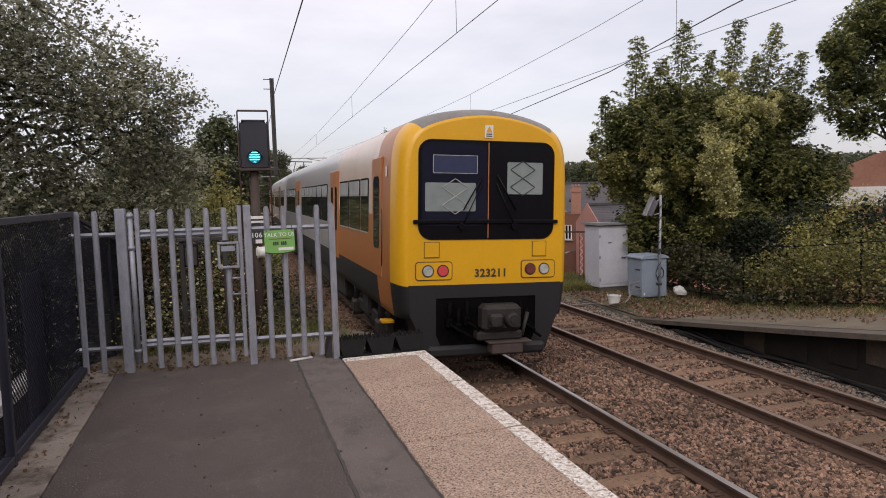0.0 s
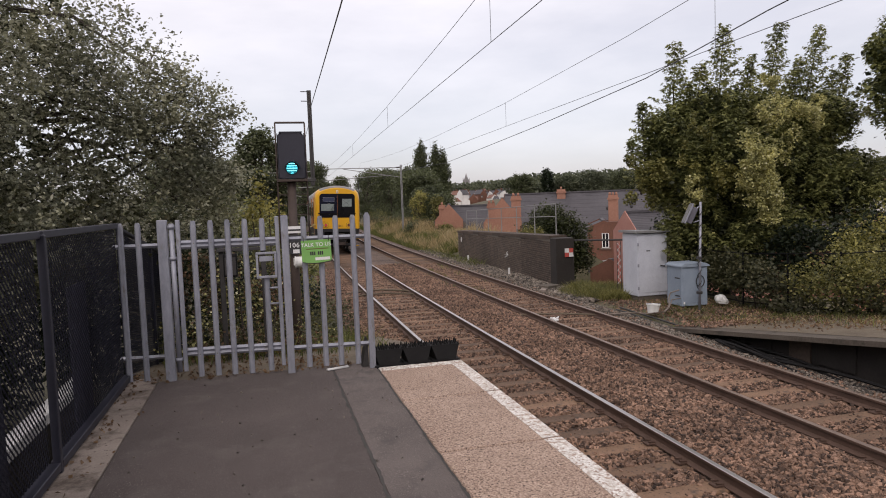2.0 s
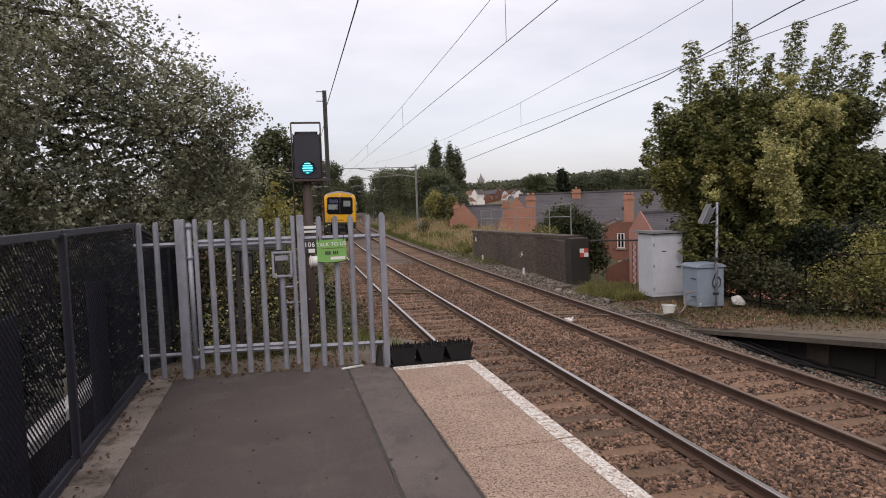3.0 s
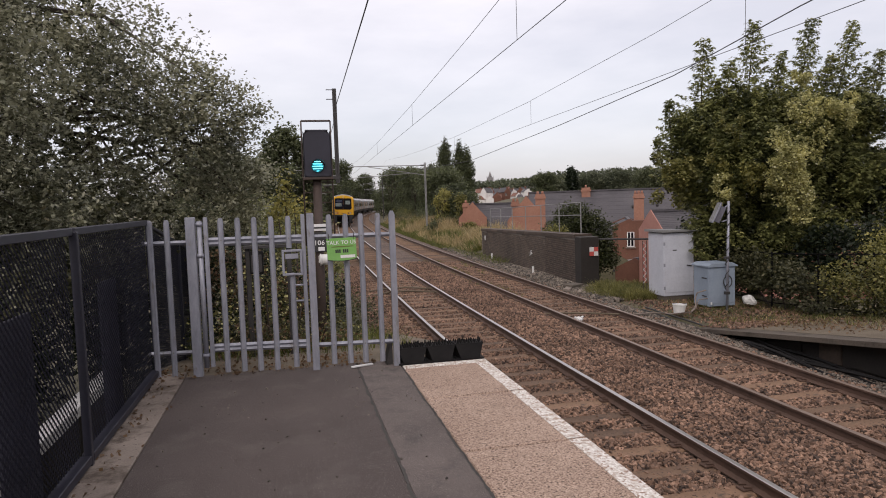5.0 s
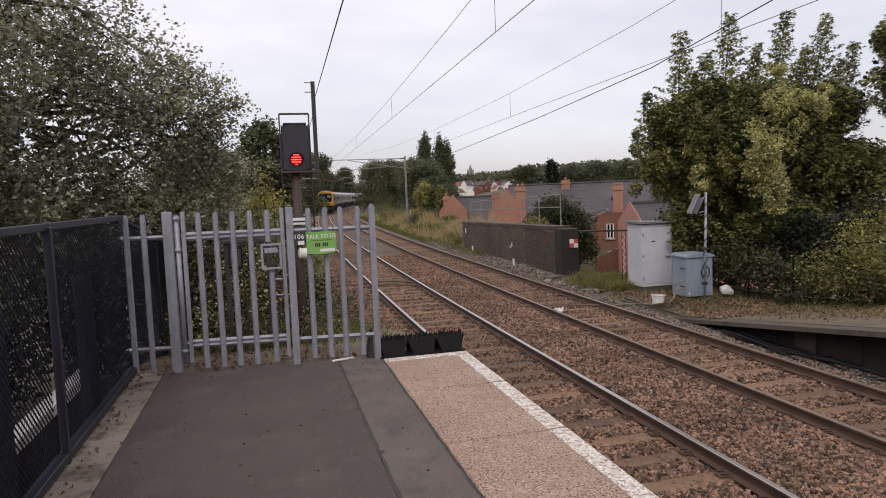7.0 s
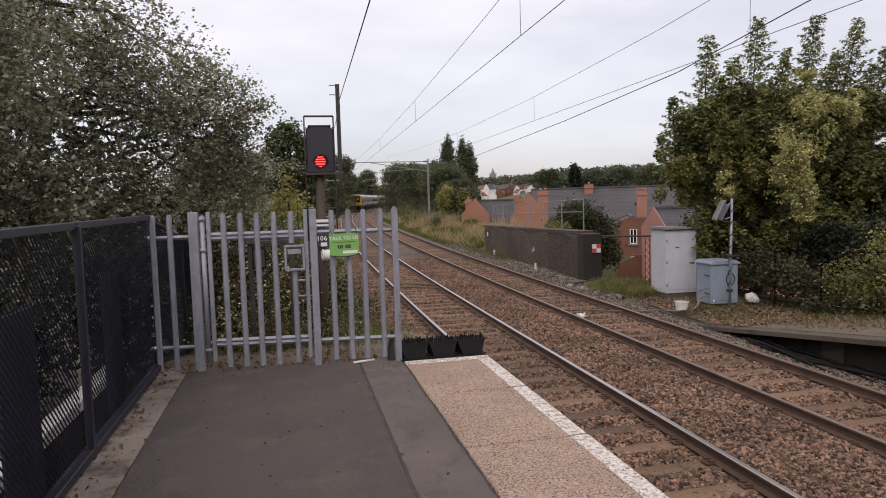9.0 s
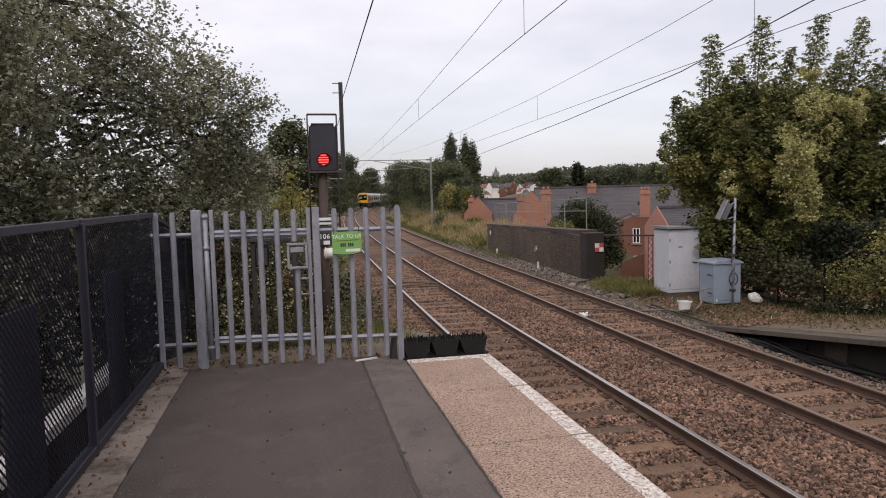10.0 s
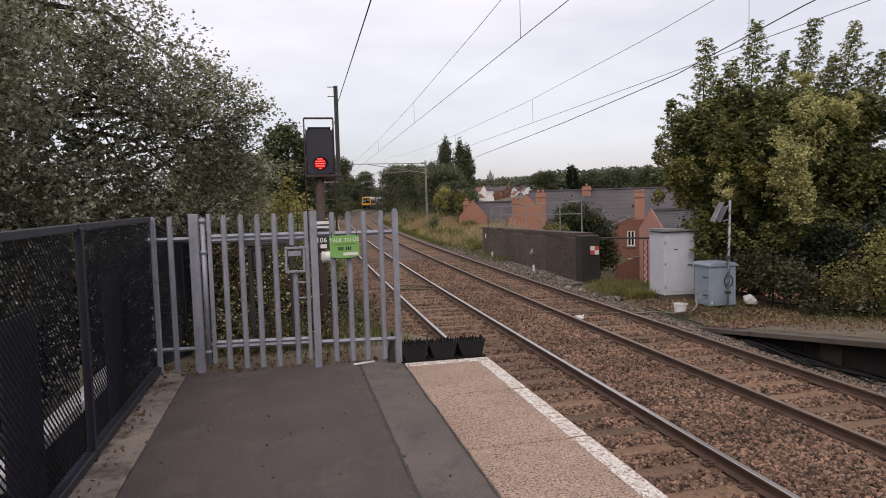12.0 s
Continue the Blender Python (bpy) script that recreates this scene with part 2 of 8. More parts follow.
M = dict(
    asphalt=surface("asphalt", (0.038, 0.030, 0.0275), (0.130, 0.102, 0.095), 110, 0.7, 0.9, 1.0, 0.012, stain=(0.108, 0.088, 0.081), stain_at=0.52, sharp=0.06, wide_share=0.34, grit=(0.34, 0.30, 0.275), grit_scale=82, grit_at=0.665),
    asphalt_patch=surface("asphalt_patch", (0.066, 0.053, 0.049), (0.198, 0.164, 0.152), 110, 1.1, 0.9, 1.0, 0.012, stain=(0.085, 0.073, 0.068), stain_at=0.53, sharp=0.06, wide_share=0.36, grit=(0.37, 0.335, 0.31), grit_scale=82, grit_at=0.665),
    seam=surface("seam", (0.03, 0.028, 0.027), (0.07, 0.065, 0.06), 90, 3, 0.95, 0.6, 0.006),
    coping=surface("coping", (0.19, 0.118, 0.085), (0.58, 0.435, 0.345), 70, 1.3, 0.9, 1.0, 0.012, stain=(0.31, 0.225, 0.175), stain_at=0.58, sharp=0.085, wide_share=0.24, grit=(0.085, 0.054, 0.041), grit_scale=50, grit_at=0.61),
    white_line=surface("white_line", (0.40, 0.35, 0.30), (0.86, 0.85, 0.82), 50, 7, 0.8, 0.8, 0.006, stain=(0.36, 0.26, 0.20), stain_at=0.5, sharp=0.13, wide_share=0.3, grit=(0.28, 0.19, 0.145), grit_scale=38, grit_at=0.6),
    concrete=surface("concrete", (0.15, 0.122, 0.104), (0.33, 0.275, 0.235), 60, 0.9, 0.9, 0.6, 0.008, stain=(0.085, 0.064, 0.05), stain_at=0.49, grit=(0.09, 0.07, 0.055), grit_scale=26, grit_at=0.69),
    old_concrete=surface("old_concrete", (0.07, 0.058, 0.047), (0.17, 0.145, 0.12), 40, 0.8, 0.92, 0.5, 0.008, stain=(0.05, 0.045, 0.035)),
    # dark end of the bed's colour paints the shadow gaps between loose stones
    ballast=surface("ballast", (0.028, 0.018, 0.014), (0.20, 0.14, 0.11), 20, 0.7, 0.95, 1.0, 0.05),
    stone=surface("stone", (0.052, 0.032, 0.0235), (0.222, 0.147, 0.110), 40, 0.9, 0.9, 0.3, 0.003, random_by="island"),
    grey_stone=surface("grey_stone", (0.055, 0.049, 0.043), (0.165, 0.15, 0.133), 30, 3, 0.9, 0.3, 0.003, random_by="island"),
    sleeper=surface("sleeper", (0.085, 0.050, 0.031), (0.255, 0.160, 0.105), 50, 2.0, 0.9, 0.6, 0.006, random_by="object", stain=(0.06, 0.045, 0.035), stain_at=0.56, grit=(0.05, 0.035, 0.027), grit_scale=22, grit_at=0.64),
    rail_side=surface("rail_side", (0.05, 0.028, 0.02), (0.12, 0.07, 0.05), 60, 3, 0.8, 0.3, 0.002),
    rail_top=surface("rail_top", (0.34, 0.32, 0.31), (0.52, 0.50, 0.48), 40, 2, 0.36, 0.05, 0.001, metal=1.0, stretch=(1, 0.1, 1)),
    rail_dull=surface("rail_dull", (0.14, 0.10, 0.08), (0.28, 0.21, 0.17), 40, 2, 0.5, 0.1, 0.001, metal=0.4),
    galvanised=surface("galvanised", (0.19, 0.20, 0.235), (0.36, 0.37, 0.425), 30, 5.0, 0.5, 0.2, 0.001, metal=0.3, stain=(0.20, 0.19, 0.185), stain_at=0.56, stretch=(1, 1, 0.35)),
    navy=surface("navy_paint", (0.007, 0.007, 0.014), (0.019, 0.020, 0.034), 30, 2, 0.5, 0.1, 0.001),
    mesh_blue=surface("mesh_paint", (0.010, 0.011, 0.019), (0.022, 0.023, 0.038), 30, 2, 0.55, 0.1, 0.001, spec=0.3),
    black_rubber=surface("black_rubber", (0.005, 0.005, 0.0055), (0.014, 0.013, 0.013), 40, 4, 0.75, 0.3, 0.003, spec=0.2),
    dark_steel=surface("dark_steel", (0.018, 0.017, 0.018), (0.05, 0.046, 0.045), 40, 3, 0.6, 0.2, 0.002),
    signal_black=surface("signal_black", (0.016, 0.016, 0.026), (0.028, 0.028, 0.043), 40, 3, 0.6, 0.1, 0.001),
    rust_post=surface("rust_post", (0.04, 0.028, 0.024), (0.085, 0.06, 0.05), 40, 3, 0.75, 0.2, 0.002),
    yellow=surface("train_yellow", (0.65, 0.335, 0.012), (0.75, 0.395, 0.018), 20, 1.2, 0.30, 0.02, 0.001, stain=(0.6, 0.30, 0.02), stain_at=0.7),
    train_grey=surface("train_grey", (0.008, 0.0077, 0.0095), (0.0155, 0.015, 0.0175), 25, 2, 0.55, 0.1, 0.002, stain=(0.055, 0.047, 0.04), stain_at=0.66),
    train_roof=surface("train_roof", (0.14, 0.133, 0.13), (0.25, 0.24, 0.23), 12, 1.4, 0.6, 0.05, 0.002, stretch=(1, 0.3, 1)),
    train_silver=surface("train_silver", (0.47, 0.455, 0.46), (0.60, 0.585, 0.59), 12, 0.8, 0.28, 0.02, 0.001, metal=0.4, stretch=(1, 0.3, 1)),
    train_orange=surface("train_orange", (0.36, 0.125, 0.035), (0.47, 0.18, 0.06), 14, 0.9, 0.36, 0.02, 0.001),
    train_peach=surface("train_peach", (0.58, 0.45, 0.37), (0.70, 0.58, 0.50), 14, 0.7, 0.26, 0.02, 0.001),
    under=surface("underframe", (0.008, 0.007, 0.006), (0.030, 0.025, 0.022), 20, 4, 0.7, 0.5, 0.01, stain=(0.07, 0.056, 0.044), stain_at=0.64),
    # pale tint stands for the sky mirrored in the hopper panes
    hopper_sky_glass=glass("hopper_sky_glass", (0.66, 0.68, 0.69), 0.05),
    # near-black for the hoses and for the painted darkness of the coupler's opening
    hose_shade_black=surface("hose_shade_black", (0.001, 0.001, 0.001), (0.006, 0.005, 0.005), 20, 5, 0.8, 0.5, 0.01, spec=0.05),
    # base tinted blue to hold a bluish reflected sheen
    black_glass=glass("black_glass", (0.014, 0.017, 0.032), 0.04),
    mask=surface("gloss_black", (0.004, 0.004, 0.005), (0.007, 0.007, 0.009), 20, 2, 0.3, 0.0, spec=0.15),
    window_glass=glass("window_glass", (0.012, 0.013, 0.016), 0.06),
    blind=surface("blind", (0.16, 0.20, 0.20), (0.24, 0.28, 0.27), 8, 2, 0.5, 0.0),
    blind_blue=surface("display_blue", (0.022, 0.028, 0.07), (0.035, 0.045, 0.10), 8, 2, 0.3, 0.0),
    white_paint=surface("white_paint", (0.60, 0.60, 0.60), (0.78, 0.78, 0.77), 30, 2, 0.6, 0.1, 0.001),
    text_dark=surface("text_dark", (0.02, 0.02, 0.022), (0.04, 0.04, 0.04), 30, 2, 0.6, 0.0),
    lamp_glass=surface("lamp_glass", (0.22, 0.23, 0.22), (0.62, 0.63, 0.60), 60, 8, 0.15, 0.3, 0.002),
    tail_red=glow("tail_red", (0.95, 0.09, 0.10), 0.22),
    tail_dark=surface("tail_dark", (0.12, 0.035, 0.03), (0.20, 0.06, 0.05), 60, 8, 0.25, 0.2, 0.002),
    aspect_green=glow("aspect_green", (0.10, 0.85, 1.0), 3.4),
    aspect_red=glow("aspect_red", (1.0, 0.09, 0.08), 3.2),
    aspect_green_dim=glow("green_glass", (0.05, 0.5, 0.6), 0.05),
    aspect_red_dim=glow("red_glass", (0.8, 0.02, 0.02), 0.07),
    sign_green=surface("sign_green", (0.15, 0.36, 0.085), (0.20, 0.43, 0.12), 30, 3, 0.5, 0.0),
    cabinet_grey=surface("cabinet_grey", (0.42, 0.44, 0.495), (0.58, 0.60, 0.655), 20, 2.0, 0.6, 0.05, 0.001, stain=(0.34, 0.34, 0.355), stain_at=0.60),
    box_blue=surface("box_blue", (0.19, 0.235, 0.295), (0.27, 0.325, 0.39), 20, 2.0, 0.6, 0.05, 0.001, stain=(0.22, 0.24, 0.27), stain_at=0.66),
    red_paint=surface("red_paint", (0.42, 0.06, 0.05), (0.55, 0.10, 0.08), 20, 3, 0.6, 0.0),
    blue_brick=surface("blue_brick", (0.034, 0.024, 0.019), (0.120, 0.088, 0.070), 18, 0.8, 0.85, 0.6, 0.008, random_by="object", stain=(0.155, 0.128, 0.103), stain_at=0.62),
    brick_stuff=surface("wall_brick", (0.036, 0.027, 0.021), (0.145, 0.108, 0.086), 18, 0.6, 0.85, 0.6, 0.008, random_by="brick", stain=(0.20, 0.165, 0.132), stain_at=0.58),
    mortar=surface("mortar", (0.13, 0.115, 0.10), (0.25, 0.22, 0.195), 40, 1.5, 0.95, 0.5, 0.004),
    brick_pink=surface("brick_pink", (0.36, 0.16, 0.125), (0.50, 0.26, 0.215), 9, 0.7, 0.9, 0.4, 0.01),
    brick=surface("brick_orange", (0.23, 0.105, 0.07), (0.40, 0.205, 0.145), 7, 0.5, 0.9, 0.5, 0.015, stain=(0.30, 0.165, 0.12), stain_at=0.54),
    brick_dark=surface("brick_dark", (0.10, 0.045, 0.03), (0.20, 0.09, 0.06), 9, 0.7, 0.9, 0.4, 0.01),
    slate=surface("slate", (0.044, 0.041, 0.047), (0.098, 0.091, 0.099), 6, 0.5, 0.7, 0.3, 0.01, stretch=(1, 1, 3)),
    tile=surface("roof_tile", (0.14, 0.07, 0.05), (0.24, 0.12, 0.09), 6, 0.5, 0.85, 0.3, 0.01),
    render_white=surface("render_white", (0.62, 0.60, 0.58), (0.78, 0.76, 0.74), 6, 0.4, 0.85, 0.1, 0.005),
    church=surface("church_stone", (0.20, 0.19, 0.19), (0.30, 0.29, 0.29), 2, 0.2, 0.9, 0.1, 0.01),
    bark=surface("bark", (0.035, 0.028, 0.022), (0.10, 0.08, 0.065), 20, 3, 0.95, 0.7, 0.01, stretch=(1, 1, 0.25)),
    earth=surface("earth", (0.045, 0.045, 0.022), (0.13, 0.11, 0.065), 3.5, 0.12, 0.95, 0.6, 0.06, stain=(0.16, 0.13, 0.08)),
    dirt=surface("dirt", (0.075, 0.058, 0.04), (0.19, 0.155, 0.11), 25, 1.2, 0.95, 0.6, 0.015),
    leaf_left=foliage("leaf_birch", (0.11, 0.116, 0.082), (0.345, 0.355, 0.27), (0.58, 0.58, 0.47), 0.25),
    leaf_green=foliage("leaf_sycamore", (0.085, 0.100, 0.040), (0.270, 0.285, 0.118), (0.46, 0.45, 0.20), 0.40),
    # inner crown leaves, darkened to hold the crown's shade; a garden tree shares it
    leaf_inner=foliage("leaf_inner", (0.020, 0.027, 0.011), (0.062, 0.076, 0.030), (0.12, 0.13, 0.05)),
    leaf_pale=foliage("leaf_clematis", (0.22, 0.225, 0.08), (0.58, 0.56, 0.28), (0.9, 0.88, 0.68), wide_scale=3.0),
    leaf_lime=foliage("leaf_lime", (0.055, 0.064, 0.018), (0.235, 0.225, 0.075), (0.48, 0.44, 0.20)),
    leaf_yellow=foliage("leaf_yellow", (0.16, 0.155, 0.045), (0.42, 0.39, 0.13), (0.62, 0.56, 0.26)),
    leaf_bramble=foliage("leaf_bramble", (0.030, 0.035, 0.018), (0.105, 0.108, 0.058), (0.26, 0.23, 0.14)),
    # far leaves lifted a little for distance haze
    leaf_far=foliage("leaf_far", (0.050, 0.062, 0.035), (0.122, 0.143, 0.075), (0.17, 0.185, 0.09), wide_scale=0.35),
    # skyline leaves paler and bluer: haze put into the colour
    leaf_haze=foliage("leaf_haze", (0.060, 0.074, 0.050), (0.140, 0.160, 0.105), (0.17, 0.18, 0.12), wide_scale=0.05),
    # near-black; under the far slab it paints the overhang's shade
    soot=surface("soot_shade_brick", (0.011, 0.009, 0.008), (0.036, 0.030, 0.026), 24, 1.6, 0.85, 0.4, 0.006),
    dirty_concrete=surface("dirty_concrete", (0.045, 0.037, 0.030), (0.135, 0.11, 0.088), 30, 0.9, 0.92, 0.6, 0.008, stain=(0.04, 0.034, 0.026), stain_at=0.55),
    # near-black leaves; in shrubs and gate growth the colour holds shade
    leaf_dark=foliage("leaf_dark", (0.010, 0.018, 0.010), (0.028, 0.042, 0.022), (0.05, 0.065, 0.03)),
    grass=foliage("grass_green", (0.05, 0.068, 0.014), (0.15, 0.165, 0.04), (0.26, 0.22, 0.09)),
    hay=foliage("grass_dry", (0.22, 0.165, 0.085), (0.46, 0.365, 0.21), (0.64, 0.54, 0.35)),
    dead_leaf=foliage("leaf_dead", (0.09, 0.05, 0.03), (0.20, 0.125, 0.075), (0.30, 0.20, 0.12)),
    wire=surface("wire_copper", (0.03, 0.03, 0.035), (0.06, 0.06, 0.065), 20, 3, 0.5, 0.0),
    mast=surface("mast_steel", (0.16, 0.16, 0.16), (0.27, 0.27, 0.265), 20, 2, 0.6, 0.1, 0.002),
    plastic=surface("white_plastic", (0.62, 0.62, 0.60), (0.76, 0.76, 0.74), 20, 4, 0.5, 0.0),
    panel=surface("solar_panel", (0.10, 0.10, 0.12), (0.16, 0.16, 0.19), 10, 3, 0.2, 0.0),
    cable=surface("cable", (0.012, 0.012, 0.012), (0.035, 0.033, 0.03), 20, 3, 0.6, 0.1, 0.001),
)


# ---- building helpers ----
def part(name, bm, mat, parent=None, label=""):
    """Links a bmesh as one mesh object under a thing or part."""
    me = bpy.data.meshes.new(name)
    bm.to_mesh(me)
    bm.free()
    return link(name, me, mat, parent, label)


def link(name, me, mat, parent=None, label=""):
    for m in (mat if isinstance(mat, (list, tuple)) else [mat]):
        if len(me.materials) < (len(mat) if isinstance(mat, (list, tuple)) else 1):
            me.materials.append(m)
    ob = new(name, me)
    ob.parent = parent
    return tagged(ob, label) if label else ob


def empty(name, m, label, category, group="", kind=""):
    ob = new(name)
    ob.empty_display_size = 0.1
    ob.matrix_basis = m
    return tagged(ob, label, category, group, kind)


def box(bm, lo, hi, m=None, bevel=0.0, mat=0):
    """A box between two corners, with edges taken off."""
    c = [(a + b) / 2 for a, b in zip(lo, hi)]
    s = [max(abs(b - a), 1e-4) for a, b in zip(lo, hi)]
    r = bmesh.ops.create_cube(bm, size=1.0, matrix=(m or Matrix()) @ Matrix.LocRotScale(c, None, s))
    if bevel:
        es = list({e for v in r["verts"] for e in v.link_edges})
        r = bmesh.ops.bevel(bm, geom=es, offset=bevel, segments=1, affect="EDGES", profile=0.6)
        fs = r["faces"]
    fs = list({f for v in r["verts"] for f in v.link_faces})
    for f in fs:
        f.material_index = mat
    return bm


def rod(bm, a, b, r, r2=None, seg=8, mat=0):
    a, b = Vector(a), Vector(b)
    d = b - a
    m = Matrix.Translation((a + b) / 2) @ d.to_track_quat("Z", "Y").to_matrix().to_4x4()
    res = bmesh.ops.create_cone(bm, cap_ends=True, segments=seg, radius1=r, radius2=r if r2 is None else r2, depth=d.length, matrix=m)
    for f in {f for v in res["verts"] for f in v.link_faces}:
        f.material_index = mat
        f.smooth = seg > 6 and len(f.verts) == 4
    return bm


def prism(bm, outline, y0, y1, m=None, mat=0):
    """An outline in x, z carried from y0 to y1."""
    m = m or Matrix()
    a = [bm.verts.new(m @ Vector((x, y0, z))) for x, z in outline]
    b = [bm.verts.new(m @ Vector((x, y1, z))) for x, z in outline]
    n = len(outline)
    fs = [bm.faces.new(a), bm.faces.new(b[::-1])] + [bm.faces.new((a[i], b[i], b[(i + 1) % n], a[(i + 1) % n])) for i in range(n)]
    for f in fs:
        f.material_index = mat
    bmesh.ops.recalc_face_normals(bm, faces=fs)
    return bm


def rounded(x0, x1, z0, z1, r, seg=4):
    """Outline of a rectangle with round corners."""
    pts = []
    for cx, cz, a0 in ((x1 - r, z0 + r, -90), (x1 - r, z1 - r, 0), (x0 + r, z1 - r, 90), (x0 + r, z0 + r, 180)):
        for i in range(seg + 1):
            a = radians(a0 + 90 * i / seg)
            pts.append((cx + r * math.cos(a), cz + r * math.sin(a)))
    return pts


def sweep(bm, ring, path, mats=None, closed=True):
    """A ring of (side, up) points carried along a path of (place, side vector, up vector)."""
    rows = [[bm.verts.new(p + s * a + u * b) for a, b in ring] for p, s, u in path]
    n = len(ring)
    for r0, r1 in zip(rows, rows[1:]):
        for i in range(n if closed else n - 1):
            f = bm.faces.new((r0[i], r0[(i + 1) % n], r1[(i + 1) % n], r1[i]))
            if mats:
                f.material_index = mats[i]
    if closed:
        bm.faces.new(rows[0])
        bm.faces.new(rows[-1][::-1])
    bmesh.ops.recalc_face_normals(bm, faces=bm.faces)
    return bm


def raw_mesh(name, verts, faces):
    """A mesh from arrays; every face has the same number of corners."""
    me = bpy.data.meshes.new(name)
    verts, faces = np.asarray(verts, dtype=np.float32), np.asarray(faces, dtype=np.int32)
    k = faces.shape[1]
    me.vertices.add(len(verts))
    me.vertices.foreach_set("co", verts.ravel())
    me.loops.add(faces.size)
    me.loops.foreach_set("vertex_index", faces.ravel())
    me.polygons.add(len(faces))
    me.polygons.foreach_set("loop_start", np.arange(0, faces.size, k, dtype=np.int32))
    me.polygons.foreach_set("loop_total", np.full(len(faces), k, dtype=np.int32))
    me.update(calc_edges=True)
    if k == 4:
        me.shade_flat()
    return me


def rand_frames(rng, n, droop=0.0):
    """n random frames: long axis, side axis, normal."""
    a = rng.normal(size=(n, 3))
    a[:, 2] -= droop
    a /= np.linalg.norm(a, axis=1, keepdims=True)
    b = rng.normal(size=(n, 3))
    b -= a * (a * b).sum(1, keepdims=True)
    b /= np.linalg.norm(b, axis=1, keepdims=True)
    return a, b, np.cross(a, b)


def leaves(name, centres, size, seed, droop=0.4, width=0.6):
    """Folded leaves of four triangles' worth of face, one island each."""
    rng = np.random.default_rng(seed)
    c = np.asarray(centres)
    n = len(c)
    a, b, u = rand_frames(rng, n, droop)
    # leaves lie flat rather than on edge, so that their tops take the light
    a[:, 2] *= 0.55
    a /= np.linalg.norm(a, axis=1, keepdims=True)
    b[:, 2] *= 0.4
    b -= a * (a * b).sum(1, keepdims=True)
    b /= np.linalg.norm(b, axis=1, keepdims=True) + 1e-6
    u = np.cross(a, b)
    u *= np.sign(u[:, 2:3]) + (u[:, 2:3] == 0)
    s = size * rng.uniform(0.6, 1.35, (n, 1))
    w = s * width * 0.5
    base, tip = c - a * s * 0.5, c + a * s * 0.5
    l = c + b * w + u * w * 0.35 - a * s * 0.05
    r = c - b * w + u * w * 0.35 - a * s * 0.05
    v = np.stack([base, l, tip, r], 1).reshape(-1, 3)
    i = np.arange(n)[:, None] * 4
    f = np.concatenate([i + [0, 1, 2], i + [0, 2, 3]], 1).reshape(-1, 3)
    return raw_mesh(name, v, f)


def clumps(rng, blobs, n, shell=0.55, clump=0.0, per=1):
    """Points in a set of ellipsoids (x, y, z, rx, ry, rz), thicker towards the outside, gathered in sprays."""
    bl = np.array(blobs, dtype=float)
    vol = (bl[:, 3] * bl[:, 4] + bl[:, 4] * bl[:, 5] + bl[:, 3] * bl[:, 5])
    k = rng.choice(len(bl), size=max(1, n // per), p=vol / vol.sum())
    d = rng.normal(size=(len(k), 3))
    d /= np.linalg.norm(d, axis=1, keepdims=True)
    rad = np.where(rng.random(len(k)) < 0.75, rng.uniform(shell, 1.06, len(k)), rng.uniform(0.1, 1.0, len(k)))
    p = bl[k, :3] + d * bl[k, 3:] * rad[:, None]
    if per > 1:
        p = np.repeat(p, per, 0) + rng.normal(size=(len(p) * per, 3)) * clump
    return p


def trunk_mesh(bm, base, top, r0, limbs, seed, r_end=0.3):
    """A tapered, slightly crooked trunk with limbs to the given places."""
    rng = random.Random(seed)
    base, top = Vector(base), Vector(top)
    pts = [base.lerp(top, i / 5) + Vector((rng.uniform(-1, 1), rng.uniform(-1, 1), 0)) * r0 * (0.5 if 0 < i else 0) for i in range(6)]
    for i in range(5):
        rod(bm, pts[i], pts[i + 1], r0 * (1 - i / 5 * (1 - r_end)), r0 * (1 - (i + 1) / 5 * (1 - r_end)), 7)
    for k, e in enumerate(limbs):
        e = Vector(e)
        s = pts[1 + k % 4]
        mid = s.lerp(e, 0.5) + Vector((rng.uniform(-.2, .2), rng.uniform(-.2, .2), (e - s).length * 0.12))
        rr = r0 * 0.38
        rod(bm, s, mid, rr, rr * 0.6, 6)
        rod(bm, mid, e, rr * 0.6, rr * 0.2, 5)
        for j in range(3):
            q = mid.lerp(e, 0.3 + 0.25 * j)
            rod(bm, q, q + Vector((rng.uniform(-.7, .7), rng.uniform(-.7, .7), rng.uniform(0, .7))), rr * 0.25, rr * 0.08, 4)
    return bm


def shoot_leaves(rng, starts, ends, radius, tier, per):
    """Leaf bases and outward directions in tiers along tapering shoots."""
    pos, out = [], []
    for a, b, r in zip(starts, ends, radius):
        ax = b - a
        ln = np.linalg.norm(ax)
        ax = ax / ln
        n = max(3, int(ln / tier)) * per
        t = rng.random(n) ** 0.85
        o = rng.normal(size=(n, 3))
        o -= ax * (o @ ax)[:, None]
        o /= np.linalg.norm(o, axis=1, keepdims=True) + 1e-6
        o = o + ax * 0.25
        reach = r * (1.05 - 0.85 * t) * rng.uniform(0.35, 1.0, n)
        pos.append(a + ax * (ln * t)[:, None] + o * reach[:, None])
        out.append(o)
    return np.concatenate(pos), np.concatenate(out)


